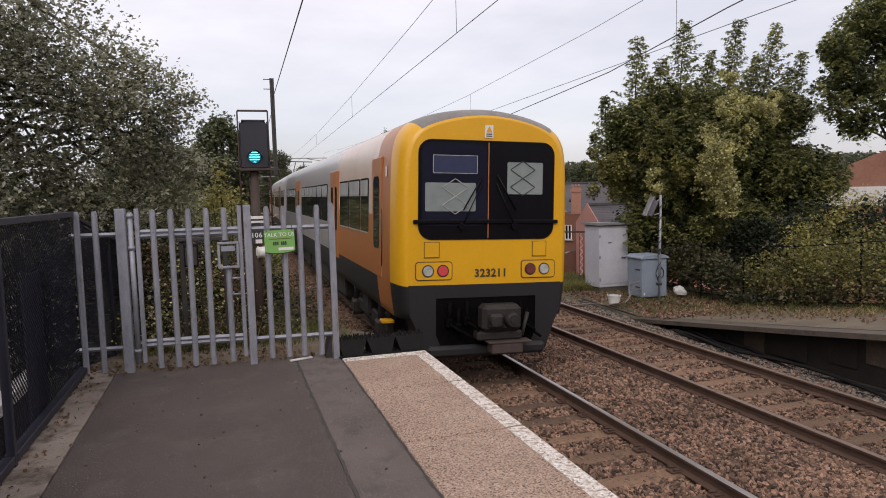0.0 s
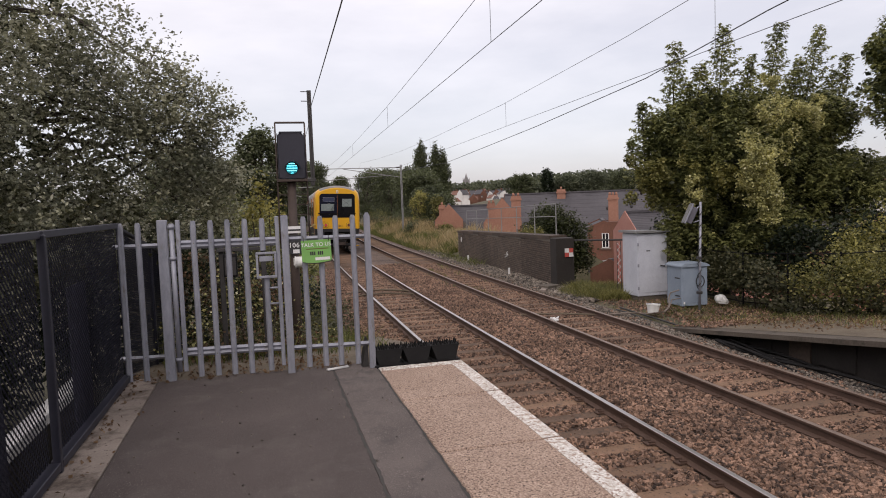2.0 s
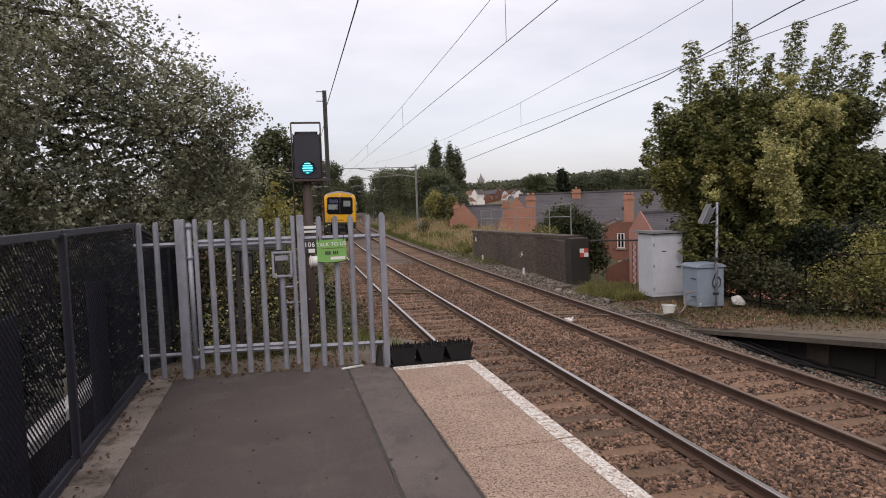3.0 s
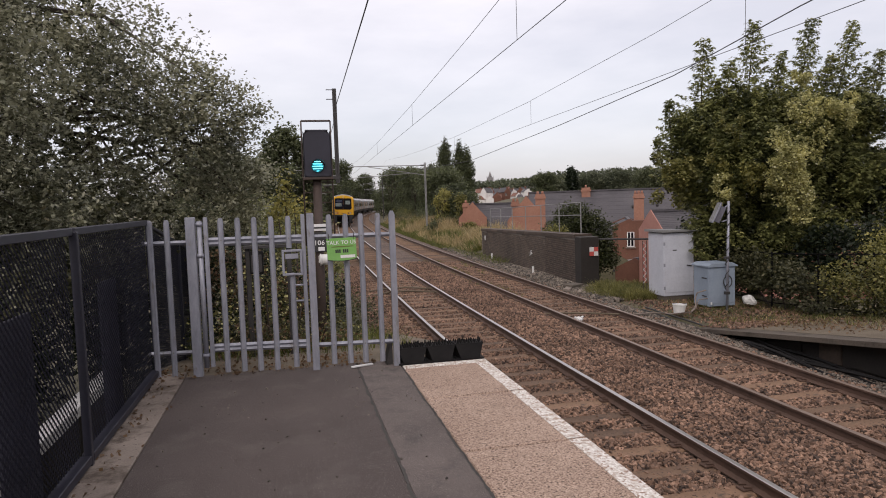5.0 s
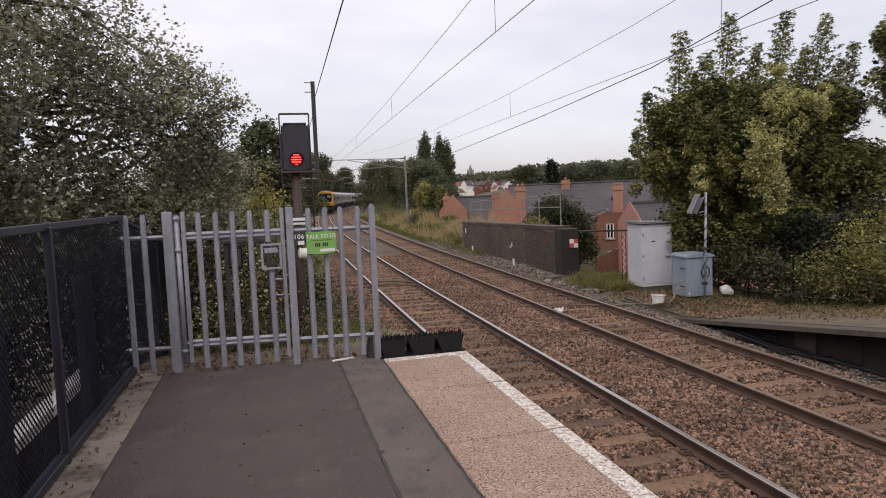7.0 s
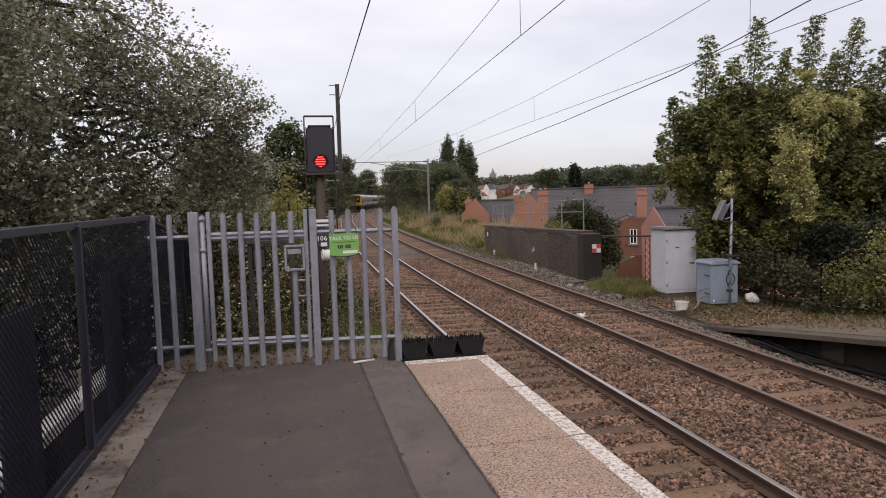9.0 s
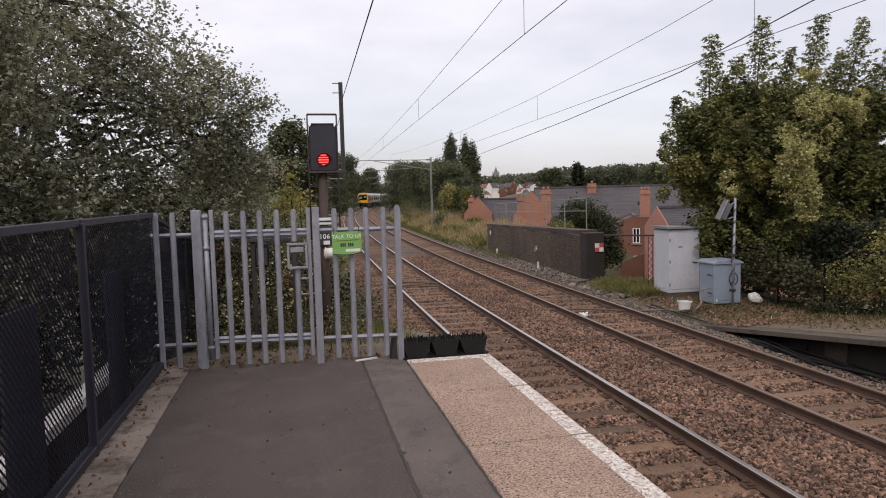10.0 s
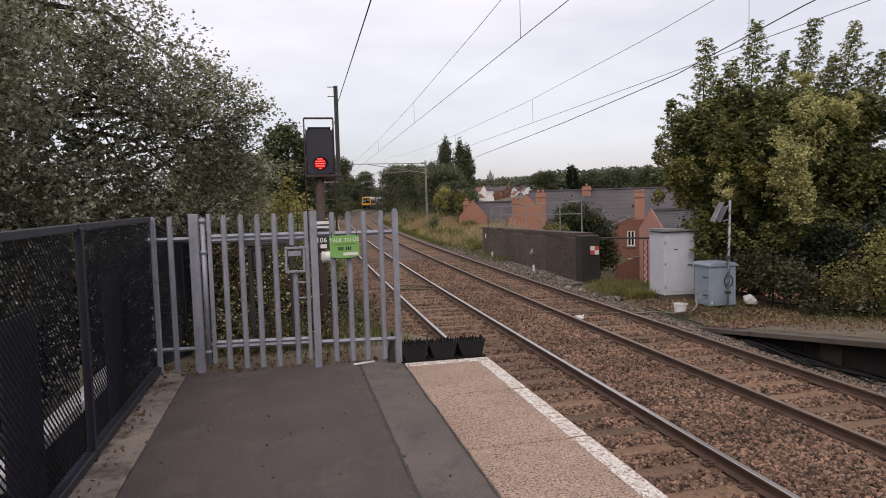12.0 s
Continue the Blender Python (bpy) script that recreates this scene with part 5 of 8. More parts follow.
def make_gate():
    # side panel between the mesh fence and the hinge post
    yl, yr = 8.60, 8.24

    def line(x):
        return yl + (x - -1.62) * (yr - yl) / (1.22 - -1.62)
    th = empty("palisade_fence", pose(0, 0, 0), "narrow galvanised palisade panel closing the gap to the mesh fence", "fence", "palisade")
    for z in (0.29, 1.61):
        bm = bmesh.new()
        rod(bm, (-1.70, line(-1.7) + 0.03, z), (-1.18, line(-1.18) + 0.03, z), 0.026, seg=4)
        part("rail", bm, M["galvanised"], th)
    for x in (-1.603, -1.41):
        pale(x, line(x), 0.0, 1.885, "pale", th)
    # gate posts
    for x, w, nm, lab in ((-1.139, 0.11, "gate_post", "thick galvanised gate hinge post"), (0.25, 0.085, "gate_post", "galvanised post where the gate shuts")):
        bm = bmesh.new()
        box(bm, (x - w / 2, line(x) - w / 2 + 0.02, -0.3), (x + w / 2, line(x) + w / 2 + 0.02, 1.905), bevel=0.006)
        tagged(part(nm, bm, M["galvanised"]), lab, "post", "gate posts")
    # gate leaf
    th = empty("palisade_gate", pose(0, 0, 0), "closed galvanised steel palisade gate with a lock box", "gate")
    for x in (-0.966, 0.163):
        bm = bmesh.new()
        box(bm, (x - 0.024, line(x) - 0.005, 0.10), (x + 0.024, line(x) + 0.045, 1.90), bevel=0.005)
        part("stile", bm, M["galvanised"], th)
    for z in (0.30, 1.58):
        bm = bmesh.new()
        a, b = (-0.95, line(-0.95)), (0.15, line(0.15))
        for dz in (0.0, 0.05):
            rod(bm, (a[0], a[1] + 0.03, z + dz), (b[0], b[1] + 0.03, z + dz), 0.027, seg=4)
        part("rail", bm, M["galvanised"], th)
    for i, x in enumerate((-0.794, -0.598, -0.407, -0.209)):
        pale(x, line(x) - 0.0, 0.03, 1.885, "pale", th)
    pale(-0.01, line(-0.01), 1.50, 1.885, "pale", th)
    pale(0.016, line(0.016), 0.05, 1.20, "pale", th)
    # lock box: an open square frame
    bm = bmesh.new()
    y = line(0.04)
    for lo, hi in (((-0.10, 1.17), (0.14, 1.197)), ((-0.10, 1.455), (0.14, 1.482)), ((-0.10, 1.198), (-0.072, 1.454)), ((0.112, 1.198), (0.14, 1.454))):
        box(bm, (lo[0], y - 0.05, lo[1]), (hi[0], y - 0.016, hi[1]), bevel=0.004)
    part("lock_box", bm, M["galvanised"], th)
    bm = bmesh.new()
    box(bm, (-0.06, y - 0.04, 1.37), (0.095, y - 0.01, 1.43), bevel=0.004)
    part("bolt_bar", bm, M["galvanised"], th)
    for z in (1.05, 0.86):
        bm = bmesh.new()
        rod(bm, (0.04, y - 0.03, z), (0.14, y - 0.03, z), 0.012)
        part("bolt", bm, M["galvanised"], th)
    bm = bmesh.new()
    rod(bm, (-1.035, line(-1.03), 0.10), (-1.035, line(-1.03), 1.86), 0.03)
    part("hinge_rod", bm, M["galvanised"], th)
    for z in (0.25, 1.45, 1.82):
        bm = bmesh.new()
        rod(bm, (-1.035, line(-1.03), z - 0.02), (-1.035, line(-1.03), z + 0.02), 0.042, seg=10)
        part("hinge_collar", bm, M["galvanised"], th)
    # fixed panel to the platform edge
    th = empty("palisade_fence", pose(0, 0, 0), "galvanised palisade panel beside the gate, carrying a green sign", "fence", "palisade")
    for z in (0.30, 1.62):
        bm = bmesh.new()
        rod(bm, (0.28, line(0.28) + 0.03, z), (1.21, line(1.21) + 0.03, z), 0.028, seg=4)
        part("rail", bm, M["galvanised"], th)
    for x in (0.47, 0.666, 0.848, 1.052):
        pale(x, line(x), 0.06, 1.885, "pale", th)
    bm = bmesh.new()
    x = 1.222
    prism(bm, [(x - 0.036, -0.2), (x + 0.036, -0.2), (x + 0.036, 1.86), (x + 0.015, 1.905), (x - 0.015, 1.905), (x - 0.036, 1.86)], line(x) - 0.02, line(x) + 0.03)
    part("end_post", bm, M["galvanised"], th)
    bm = bmesh.new()
    prism(bm, [(1.10, 0.0), (1.18, 0.0), (1.18, 0.34)], line(1.1) + 0.05, line(1.1) + 0.3)
    part("stay_plate", bm, M["dark_steel"], th)
    bm = bmesh.new()
    box(bm, (-0.15, -0.02, 0), (0.15, 0.02, 0.02), pose(0.80, 8.32, 0.004, 0, 2, 25), bevel=0.004)
    tagged(part("loose_batten", bm, M["white_paint"]), "short white batten lying before the fence", "batten")


make_gate()


def lettering(body, size, m, mat, parent, name="lettering", spacing=1.0):
    c = bpy.data.curves.new(name, "FONT")
    c.body, c.size, c.align_x, c.align_y, c.extrude, c.space_character = body, size, "CENTER", "CENTER", 0.0008, spacing
    c.offset = size * 0.012
    c.materials.append(mat)
    ob = new(name, c)
    ob.parent = parent
    ob.matrix_basis = m
    return ob


def make_green_sign():
    th = empty("help_sign", pose(0.605, 8.235, 1.465, 0, -1.5, -6) @ Matrix.Scale(0.94, 4), "green plastic sign cable-tied to the palisade fence, bowed at the foot", "sign")
    bm = bmesh.new()
    pts = [(-0.185, 0.145), (-0.185, -0.115), (-0.17, -0.135), (-0.09, -0.146), (0.0, -0.148), (0.09, -0.14), (0.17, -0.125), (0.185, -0.11), (0.185, 0.145)]
    prism(bm, pts, -0.004, 0.004)
    part("board", bm, M["sign_green"], th)
    lettering("TALK TO US", 0.066, pose(0, -0.0055, 0.085, 90, 0, 0), M["white_paint"], th, spacing=1.02)
    bm = bmesh.new()
    box(bm, (-0.13, -0.0065, 0.030), (0.15, -0.0045, 0.040))
    part("small_print", bm, M["leaf_lime"], th)
    for a, b in ((-0.085, -0.012), (0.012, 0.085)):
        for i in range(3):
            w = (b - a) / 3
            bm = bmesh.new()
            box(bm, (a + i * w + 0.003, -0.0065, -0.045), (a + (i + 1) * w - 0.003, -0.0045, 0.0))
            part("bar", bm, M["text_dark"], th)
    bm = bmesh.new()
    box(bm, (-0.02, -0.0065, -0.112), (0.165, -0.0045, -0.075))
    part("white_bar", bm, M["white_paint"], th)
    bm = bmesh.new()
    for i in range(10):
        x0, x1 = -0.18 + i * 0.036, -0.144 + i * 0.036
        rod(bm, (x0, -0.004, -0.15 + 0.02 * (abs(x0) / 0.18) ** 2), (x1, -0.004, -0.15 + 0.02 * (abs(x1) / 0.18) ** 2), 0.006, seg=5)
    part("edge_tie", bm, M["cable"], th)
    for x in (-0.155, 0.16):
        bm = bmesh.new()
        rod(bm, (x, -0.006, 0.125), (x, 0.01, 0.20), 0.005, seg=5)
        part("cable_tie", bm, M["cable"], th)


make_green_sign()


def make_old_barrier():
    """Dark timber rail on posts in the weeds behind the gate, with a small black box."""
    th = empty("timber_barrier", pose(0, 10.2, 0), "dark weathered timber rail on posts among the weeds", "barrier")
    bm = bmesh.new()
    box(bm, (-0.66, -0.02, 1.40), (0.03, 0.03, 1.45), bevel=0.006)
    part("rail", bm, M["dark_steel"], th)
    for x in (-0.60, -0.02):
        bm = bmesh.new()
        box(bm, (x - 0.035, 0.031, -0.4), (x + 0.035, 0.09, 1.47), bevel=0.008)
        part("post", bm, M["dark_steel"], th)
    bm = bmesh.new()
    box(bm, (-0.57, -0.08, 1.04), (-0.38, 0.03, 1.37), bevel=0.012)
    case = part("box", bm, M["black_rubber"], th, "small black box")
    bm = bmesh.new()
    box(bm, (-0.55, -0.09, 1.07), (-0.40, -0.081, 1.32), bevel=0.003)
    part("box_door", bm, M["dark_steel"], case)


make_old_barrier()


def make_guard_panel():
    """Moulded black rubber trespass guard: blunt blocks with notches between, their tops ragged."""
    for k in range(3):
        x0 = 1.24 + k * 0.365
        th = empty("guard_panel", pose(x0, 8.20, -0.02), "black moulded rubber trespass guard panel at the platform end", "guard panel", "guard panels")
        bm = bmesh.new()
        box(bm, (0, 0.0, -0.3), (0.362, 0.3, 0.04), bevel=0.01)
        part("base", bm, M["black_rubber"], th)
        rng = random.Random(k)
        bm = bmesh.new()
        a = [bm.verts.new(p) for p in ((0.06, 0.0, 0.04), (0.30, 0.0, 0.04), (0.34, 0.28, 0.04), (0.02, 0.28, 0.04))]
        b = [bm.verts.new(p) for p in ((0.0, 0.05, 0.22), (0.362, 0.05, 0.22), (0.362, 0.24, 0.23), (0.0, 0.24, 0.23))]
        for i in range(4):
            bm.faces.new((a[i], a[(i + 1) % 4], b[(i + 1) % 4], b[i]))
        bm.faces.new(b)
        part("block", bm, M["black_rubber"], th)
        for r in range(3):
            for i in range(12):
                px, py = 0.015 + 0.03 * i + rng.uniform(-.008, .008), 0.07 + 0.07 * r
                bm = bmesh.new()
                rod(bm, (px, py, 0.20), (px + rng.uniform(-.006, .006), py, 0.235 + rng.uniform(0.0, 0.045)), 0.017, 0.006, 4)
                part("spike", bm, M["black_rubber"], th)


make_guard_panel()


def make_signal():
    """Colour-light signal: the lens drum behind the hood's opening turns from green to red."""
    x, y = 0.49, 11.0
    th = empty("railway_signal", pose(x, y, 0), "tall colour-light railway signal on a rusty post behind the gate", "signal")
    bm = bmesh.new()
    rod(bm, (-0.04, 0.1, -0.75), (-0.015, 0.1, 2.5), 0.069, seg=16)
    part("post", bm, M["rust_post"], th)
    # back plate in four pieces round the lens opening, with clipped top corners
    z0, z1, w, lz, r = 2.45, 3.17, 0.205, 2.60, 0.098
    bm = bmesh.new()
    n = 32
    outer = []
    for i in range(n):
        a = 2 * math.pi * i / n
        dx, dz = math.cos(a), math.sin(a)
        t = min((w / abs(dx)) if abs(dx) > 1e-6 else 9, ((z1 - lz) / dz) if dz > 1e-6 else 9, ((lz - z0) / -dz) if dz < -1e-6 else 9)
        outer.append((dx * t, lz + dz * t))
    for yy in (-0.05, 0.0):
        ring_o = [bm.verts.new((a, yy, b)) for a, b in outer]
        ring_i = [bm.verts.new((r * math.cos(2 * math.pi * i / n), yy, lz + r * math.sin(2 * math.pi * i / n))) for i in range(n)]
        for i in range(n):
            bm.faces.new((ring_o[i], ring_o[(i + 1) % n], ring_i[(i + 1) % n], ring_i[i]))
    part("front_plate", bm, M["signal_black"], th)
    bm = bmesh.new()
    prism(bm, [(-w, z0), (-w, z1 - 0.05), (-w + 0.04, z1), (w - 0.04, z1), (w, z1 - 0.05), (w, z0)], 0.05, 0.30)
    part("head_box", bm, M["signal_black"], th)
    bm = bmesh.new()
    for s in (-1, 1):
        box(bm, (s * w - 0.006, -0.05, z0), (s * w + 0.006, 0.06, z1 - 0.02))
    box(bm, (-w + 0.03, -0.06, z1 - 0.012), (w - 0.03, 0.06, z1 + 0.006))
    part("hood", bm, M["signal_black"], th)
    bm = bmesh.new()
    rim = [[bm.verts.new((0.112 * math.cos(math.pi * i / 14), yy, lz + 0.112 * math.sin(math.pi * i / 14))) for yy in (-0.052, -0.20)] for i in range(15)]
    for p, q in zip(rim, rim[1:]):
        bm.faces.new((p[0], p[1], q[1], q[0]))
    bmesh.ops.solidify(bm, geom=bm.faces[:], thickness=0.004)
    part("visor", bm, M["signal_black"], th)
    bm = bmesh.new()
    box(bm, (-0.235, -0.06, 2.40), (0.235, 0.32, 2.44), bevel=0.005)
    part("head_shelf", bm, M["rust_post"], th)
    bm = bmesh.new()
    for s in (-0.228, 0.228):
        rod(bm, (s, 0.1, 1.35), (s, 0.1, 3.33), 0.012)
    rod(bm, (-0.228, 0.1, 3.33), (0.228, 0.1, 3.33), 0.016)
    part("guard_hoop", bm, M["rust_post"], th)
    bm = bmesh.new()
    for i in range(7):
        rod(bm, (-0.228, 0.1, 1.4 + i * 0.16), (0.228, 0.1, 1.4 + i * 0.16), 0.008, seg=5)
    part("ladder_mesh", bm, M["rust_post"], th)
    # identity plates and equipment
    bm = bmesh.new()
    box(bm, (-0.12, -0.02, 1.59), (0.12, 0.0, 1.70), bevel=0.004)
    pl = part("white_plate", bm, M["white_paint"], th, "white plate with a black line")
    bm = bmesh.new()
    box(bm, (-0.122, -0.025, 1.63), (0.122, -0.018, 1.655))
    part("black_line", bm, M["text_dark"], pl)
    bm = bmesh.new()
    box(bm, (-0.125, -0.02, 1.26), (0.09, 0.0, 1.57), bevel=0.004)
    pl = part("identity_plate", bm, M["text_dark"], th, "black identity plate with white figures")
    lettering("106", 0.105, pose(-0.03, -0.022, 1.40, 90, 0, 0), M["white_paint"], pl, spacing=1.1)
    bm = bmesh.new()
    box(bm, (-0.05, -0.026, 1.275), (0.05, -0.01, 1.335))
    part("small_plate", bm, M["white_paint"], th)
    bm = bmesh.new()
    rod(bm, (-0.02, -0.10, 1.14), (0.125, -0.10, 1.14), 0.085, seg=20)
    rod(bm, (-0.035, -0.10, 1.14), (-0.015, -0.10, 1.14), 0.095, seg=20)
    box(bm, (-0.05, -0.04, 1.08), (0.08, 0.03, 1.20), bevel=0.01)
    part("telephone_drum", bm, M["plastic"], th, "white drum-shaped lineside telephone")
    # lens drum
    drum = new("lens_drum", None)
    drum.parent = th
    drum.matrix_basis = pose(0, 0.02, lz + 0.118)
    for ang, mt, nm in ((-90, "aspect_green", "green_lens"), (-2, "aspect_red", "red_lens")):
        ca, sa = 0.118 * math.cos(radians(ang)), 0.118 * math.sin(radians(ang))
        rot = Matrix.Translation((ca, 0, sa)) @ Matrix.Rotation(-radians(ang + 90), 4, "Y")
        bm = bmesh.new()
        for k, hw in enumerate((0.048, 0.072, 0.080, 0.072, 0.02)):
            zc = 0.07 - k * 0.0375
            hh = 0.0052 if k < 4 else 0.0032
            box(bm, (-hw, -0.012, zc - hh), (hw, 0.004, zc + hh), rot)
        part(nm, bm, M[mt], drum)
        bm = bmesh.new()
        mid = rot @ Vector((0, 0, -0.004))
        rod(bm, mid + Vector((0, 0.012, 0)), mid + Vector((0, 0.02, 0)), 0.094, seg=28)
        part("lens_glass", bm, M[mt + "_dim"], drum)
    return th, drum


SIGNAL, DRUM = make_signal()


# ---- overhead line ----
def cable_run(name, pts, r, mat, label, group="overhead wires"):
    c = bpy.data.curves.new(name, "CURVE")
    c.dimensions, c.bevel_depth, c.bevel_resolution = "3D", r, 1
    s = c.splines.new("POLY")
    s.points.add(len(pts) - 1)
    for p, q in zip(s.points, pts):
        p.co = (*q, 1)
    c.materials.append(mat)
    ob = new(name, c)
    return tagged(ob, label, "wire", group)


def track_wires(x_at, z_top, label):
    """Contact wire, the catenary over it and droppers, from behind the eye to the far masts."""
    ys = [-20, -8, 4, 12, 20, 30, 40, 50, 62]
    far = [62, 115, 170, 230, 300]
    off = x_at(62) - xc(62)
    con = [(x_at(y), y, 4.2) for y in ys] + [(xc(y) + off, y, 4.2) for y in far[1:]]
    cable_run("contact_wire", con, 0.0052, M["wire"], "thin dark contact wire above the " + label + " track")
    cat = [(x_at(y), y, z_top(y)) for y in ys]
    for a, b in zip(far, far[1:]):
        for i in range(1, 9):
            t = i / 8
            y = a + (b - a) * t
            cat.append((xc(a) + off + (xc(b) - xc(a)) * t, y, 5.45 - 3.0 * t * (1 - t)))
    cable_run("catenary_wire", cat, 0.0048, M["wire"], "thin catenary wire above the " + label + " track")
    for y in (9.2, 19.6, 31):
        cable_run("dropper", [(x_at(y), y, 4.2), (x_at(y), y, z_top(y))], 0.004, M["wire"], "thin dropper between contact and catenary wires", "droppers")


track_wires(lambda y: 2.86 + 0.039 * y, lambda y: 4.70 + 0.0006 * (y - 32) ** 2, "near")
track_wires(lambda y: 6.49 + 0.038 * y, lambda y: 4.88 + (0.0013 if y < 23 else 0.0006) * (y - 23) ** 2, "far")
cable_run("feeder_wire", [(7.6, -18, 7.3), (9.0, 0, 6.1), (9.62, 11.35, 5.45), (9.85, 16.1, 5.02), (10.2, 24.4, 4.72), (10.9, 40.3, 4.35), (12.1, 62, 4.9), (17, 115, 4.9), (26, 170, 4.9)], 0.012, M["wire"], "thick feeder wire beside the far track", "overhead wires")
cable_run("feeder_wire", [(0.5, -9, 4.3), (1.2, 9.7, 4.75), (1.62, 21.8, 5.08), (2.1, 30, 5.5), (2.35, 40, 5.2), (2.9, 62, 5.3)], 0.011, M["wire"], "feeder wire carried on the dark mast", "overhead wires")


def lattice_mast(base, top, w, mat, label, rungs):
    """Two channels with lacing between them."""
    th = empty("overhead_mast", pose(*base), label, "mast", "overhead masts")
    h = top - base[2]
    for s in (-1, 1):
        bm = bmesh.new()
        box(bm, (s * w / 2 - 0.03, -0.05, -0.6), (s * w / 2 + 0.03, 0.05, h), bevel=0.004)
        part("channel", bm, mat, th)
    for i in range(rungs):
        z0, z1 = h * i / rungs, h * (i + 1) / rungs
        s = 1 if i % 2 else -1
        bm = bmesh.new()
        rod(bm, (-s * w / 2, 0, z0), (s * w / 2, 0, z1), 0.014, seg=5)
        part("lacing", bm, mat, th)
    return th


def cantilever(th, reach, z, side, mat):
    for a, b, r in (((0, 0, z), (side * reach, 0, z), 0.035), ((0, 0, z - 0.9), (side * reach * 0.75, 0, z - 0.05), 0.03), ((side * reach * 0.2, 0, z - 0.7), (side * reach, 0, z - 1.05), 0.025)):
        bm = bmesh.new()
        rod(bm, a, b, r, seg=6)
        part("arm", bm, mat, th)
    for x in (0.12, 0.3):
        bm = bmesh.new()
        for k in range(4):
            rod(bm, (side * (x + k * 0.03), 0, z - 0.06), (side * (x + k * 0.03), 0, z + 0.06), 0.05 if k % 2 else 0.03, seg=8)
        part("insulator", bm, M["rust_post"], th)


def make_masts():
    # dark upright carried on a bracket beam over the lineside bushes
    m = lattice_mast((1.3, 30.0, -1.6), 3.3, 0.2, M["dark_steel"], "dark steel bracket mast holding a slim upright over the bushes", 9)
    bm = bmesh.new()
    box(bm, (-0.1, -0.06, 4.68), (1.0, 0.06, 4.82), bevel=0.01)
    part("beam", bm, M["dark_steel"], m)
    for dx in (0.825, 0.915):
        bm = bmesh.new()
        box(bm, (dx - 0.042, -0.05, 4.5), (dx + 0.042, 0.05, 8.55), bevel=0.006)
        part("upright", bm, M["dark_steel"], m)
    for i in range(12):
        bm = bmesh.new()
        rod(bm, (0.80, 0, 4.55 + i * 0.33), (0.92, 0, 4.72 + i * 0.33), 0.02, seg=5)
        part("lacing", bm, M["dark_steel"], m)
    for z in (8.5, 8.1):
        bm = bmesh.new()
        rod(bm, (0.52, 0, z), (0.82, 0, z), 0.018, seg=6)
        part("peg", bm, M["dark_steel"], m)
    for y in (62, 118, 172, 230):
        d = xc(y)
        m = lattice_mast((d + GAP + (3.75 if y < 100 else 3.2), y, -0.9), 5.55 if y < 100 else 6.2, 0.1, M["mast" if y < 100 else "dark_steel"], "grey steel overhead line mast with cantilever arms", 12)
        cantilever(m, 7.0 if y < 100 else 3.2, 6.2, -1, M["mast"])
        if y > 100:
            m = lattice_mast((d - 3.4, y, -1.1), 6.0, 0.22, M["dark_steel"], "dark steel overhead line mast with cantilever arms", 12)
            cantilever(m, 3.2, 6.2, 1, M["dark_steel"])
    m = lattice_mast((0.15, 50.0, -1.6), 4.6, 0.2, M["dark_steel"], "dark steel mast among the lineside trees", 12)
    for z in (5.6, 6.05, 4.95):
        bm = bmesh.new()
        rod(bm, (-1.6, 0, z), (3.4, 0, z + 0.05), 0.03, seg=6)
        part("cross_arm", bm, M["mast"], m)
    cantilever(m, 2.6, 5.4, 1, M["mast"])


make_masts()


# ---- houses below the line ----
def window(th, m, w, h):
    bm = bmesh.new()
    box(bm, (-w / 2, -0.05, 0), (w / 2, 0.0, h), m)
    fr = part("window", bm, M["white_paint"], th)
    for i in range(2):
        for j in range(2):
            a = -w / 2 + 0.06 + i * (w / 2 - 0.03)
            bm = bmesh.new()
            box(bm, (a, -0.07, 0.06 + j * h / 2), (a + w / 2 - 0.1, -0.045, h / 2 - 0.03 + j * h / 2), m)
            part("pane", bm, M["window_glass"], fr)
    bm = bmesh.new()
    box(bm, (-w / 2 - 0.1, -0.12, -0.1), (w / 2 + 0.1, 0.0, 0.0), m)
    part("sill", bm, M["concrete"], fr)


def chimney(th, m, w, d, z0, z1, mat, pots=3):
    bm = bmesh.new()
    box(bm, (-w / 2, -d / 2, z0), (w / 2, d / 2, z1 - 0.35), m)
    box(bm, (-w / 2 - 0.06, -d / 2 - 0.06, z1 - 0.35), (w / 2 + 0.06, d / 2 + 0.06, z1 - 0.2), m)
    box(bm, (-w / 2, -d / 2, z1 - 0.2), (w / 2, d / 2, z1), m)
    ch = part("chimney", bm, mat, th)
    for i in range(pots):
        bm = bmesh.new()
        p = m @ Vector((-w / 2 + w * (i + 0.5) / pots, 0, z1))
        rod(bm, p, p + Vector((0, 0, 0.22)), 0.1, 0.08, 8)
        part("chimney_pot", bm, M["brick"], ch)


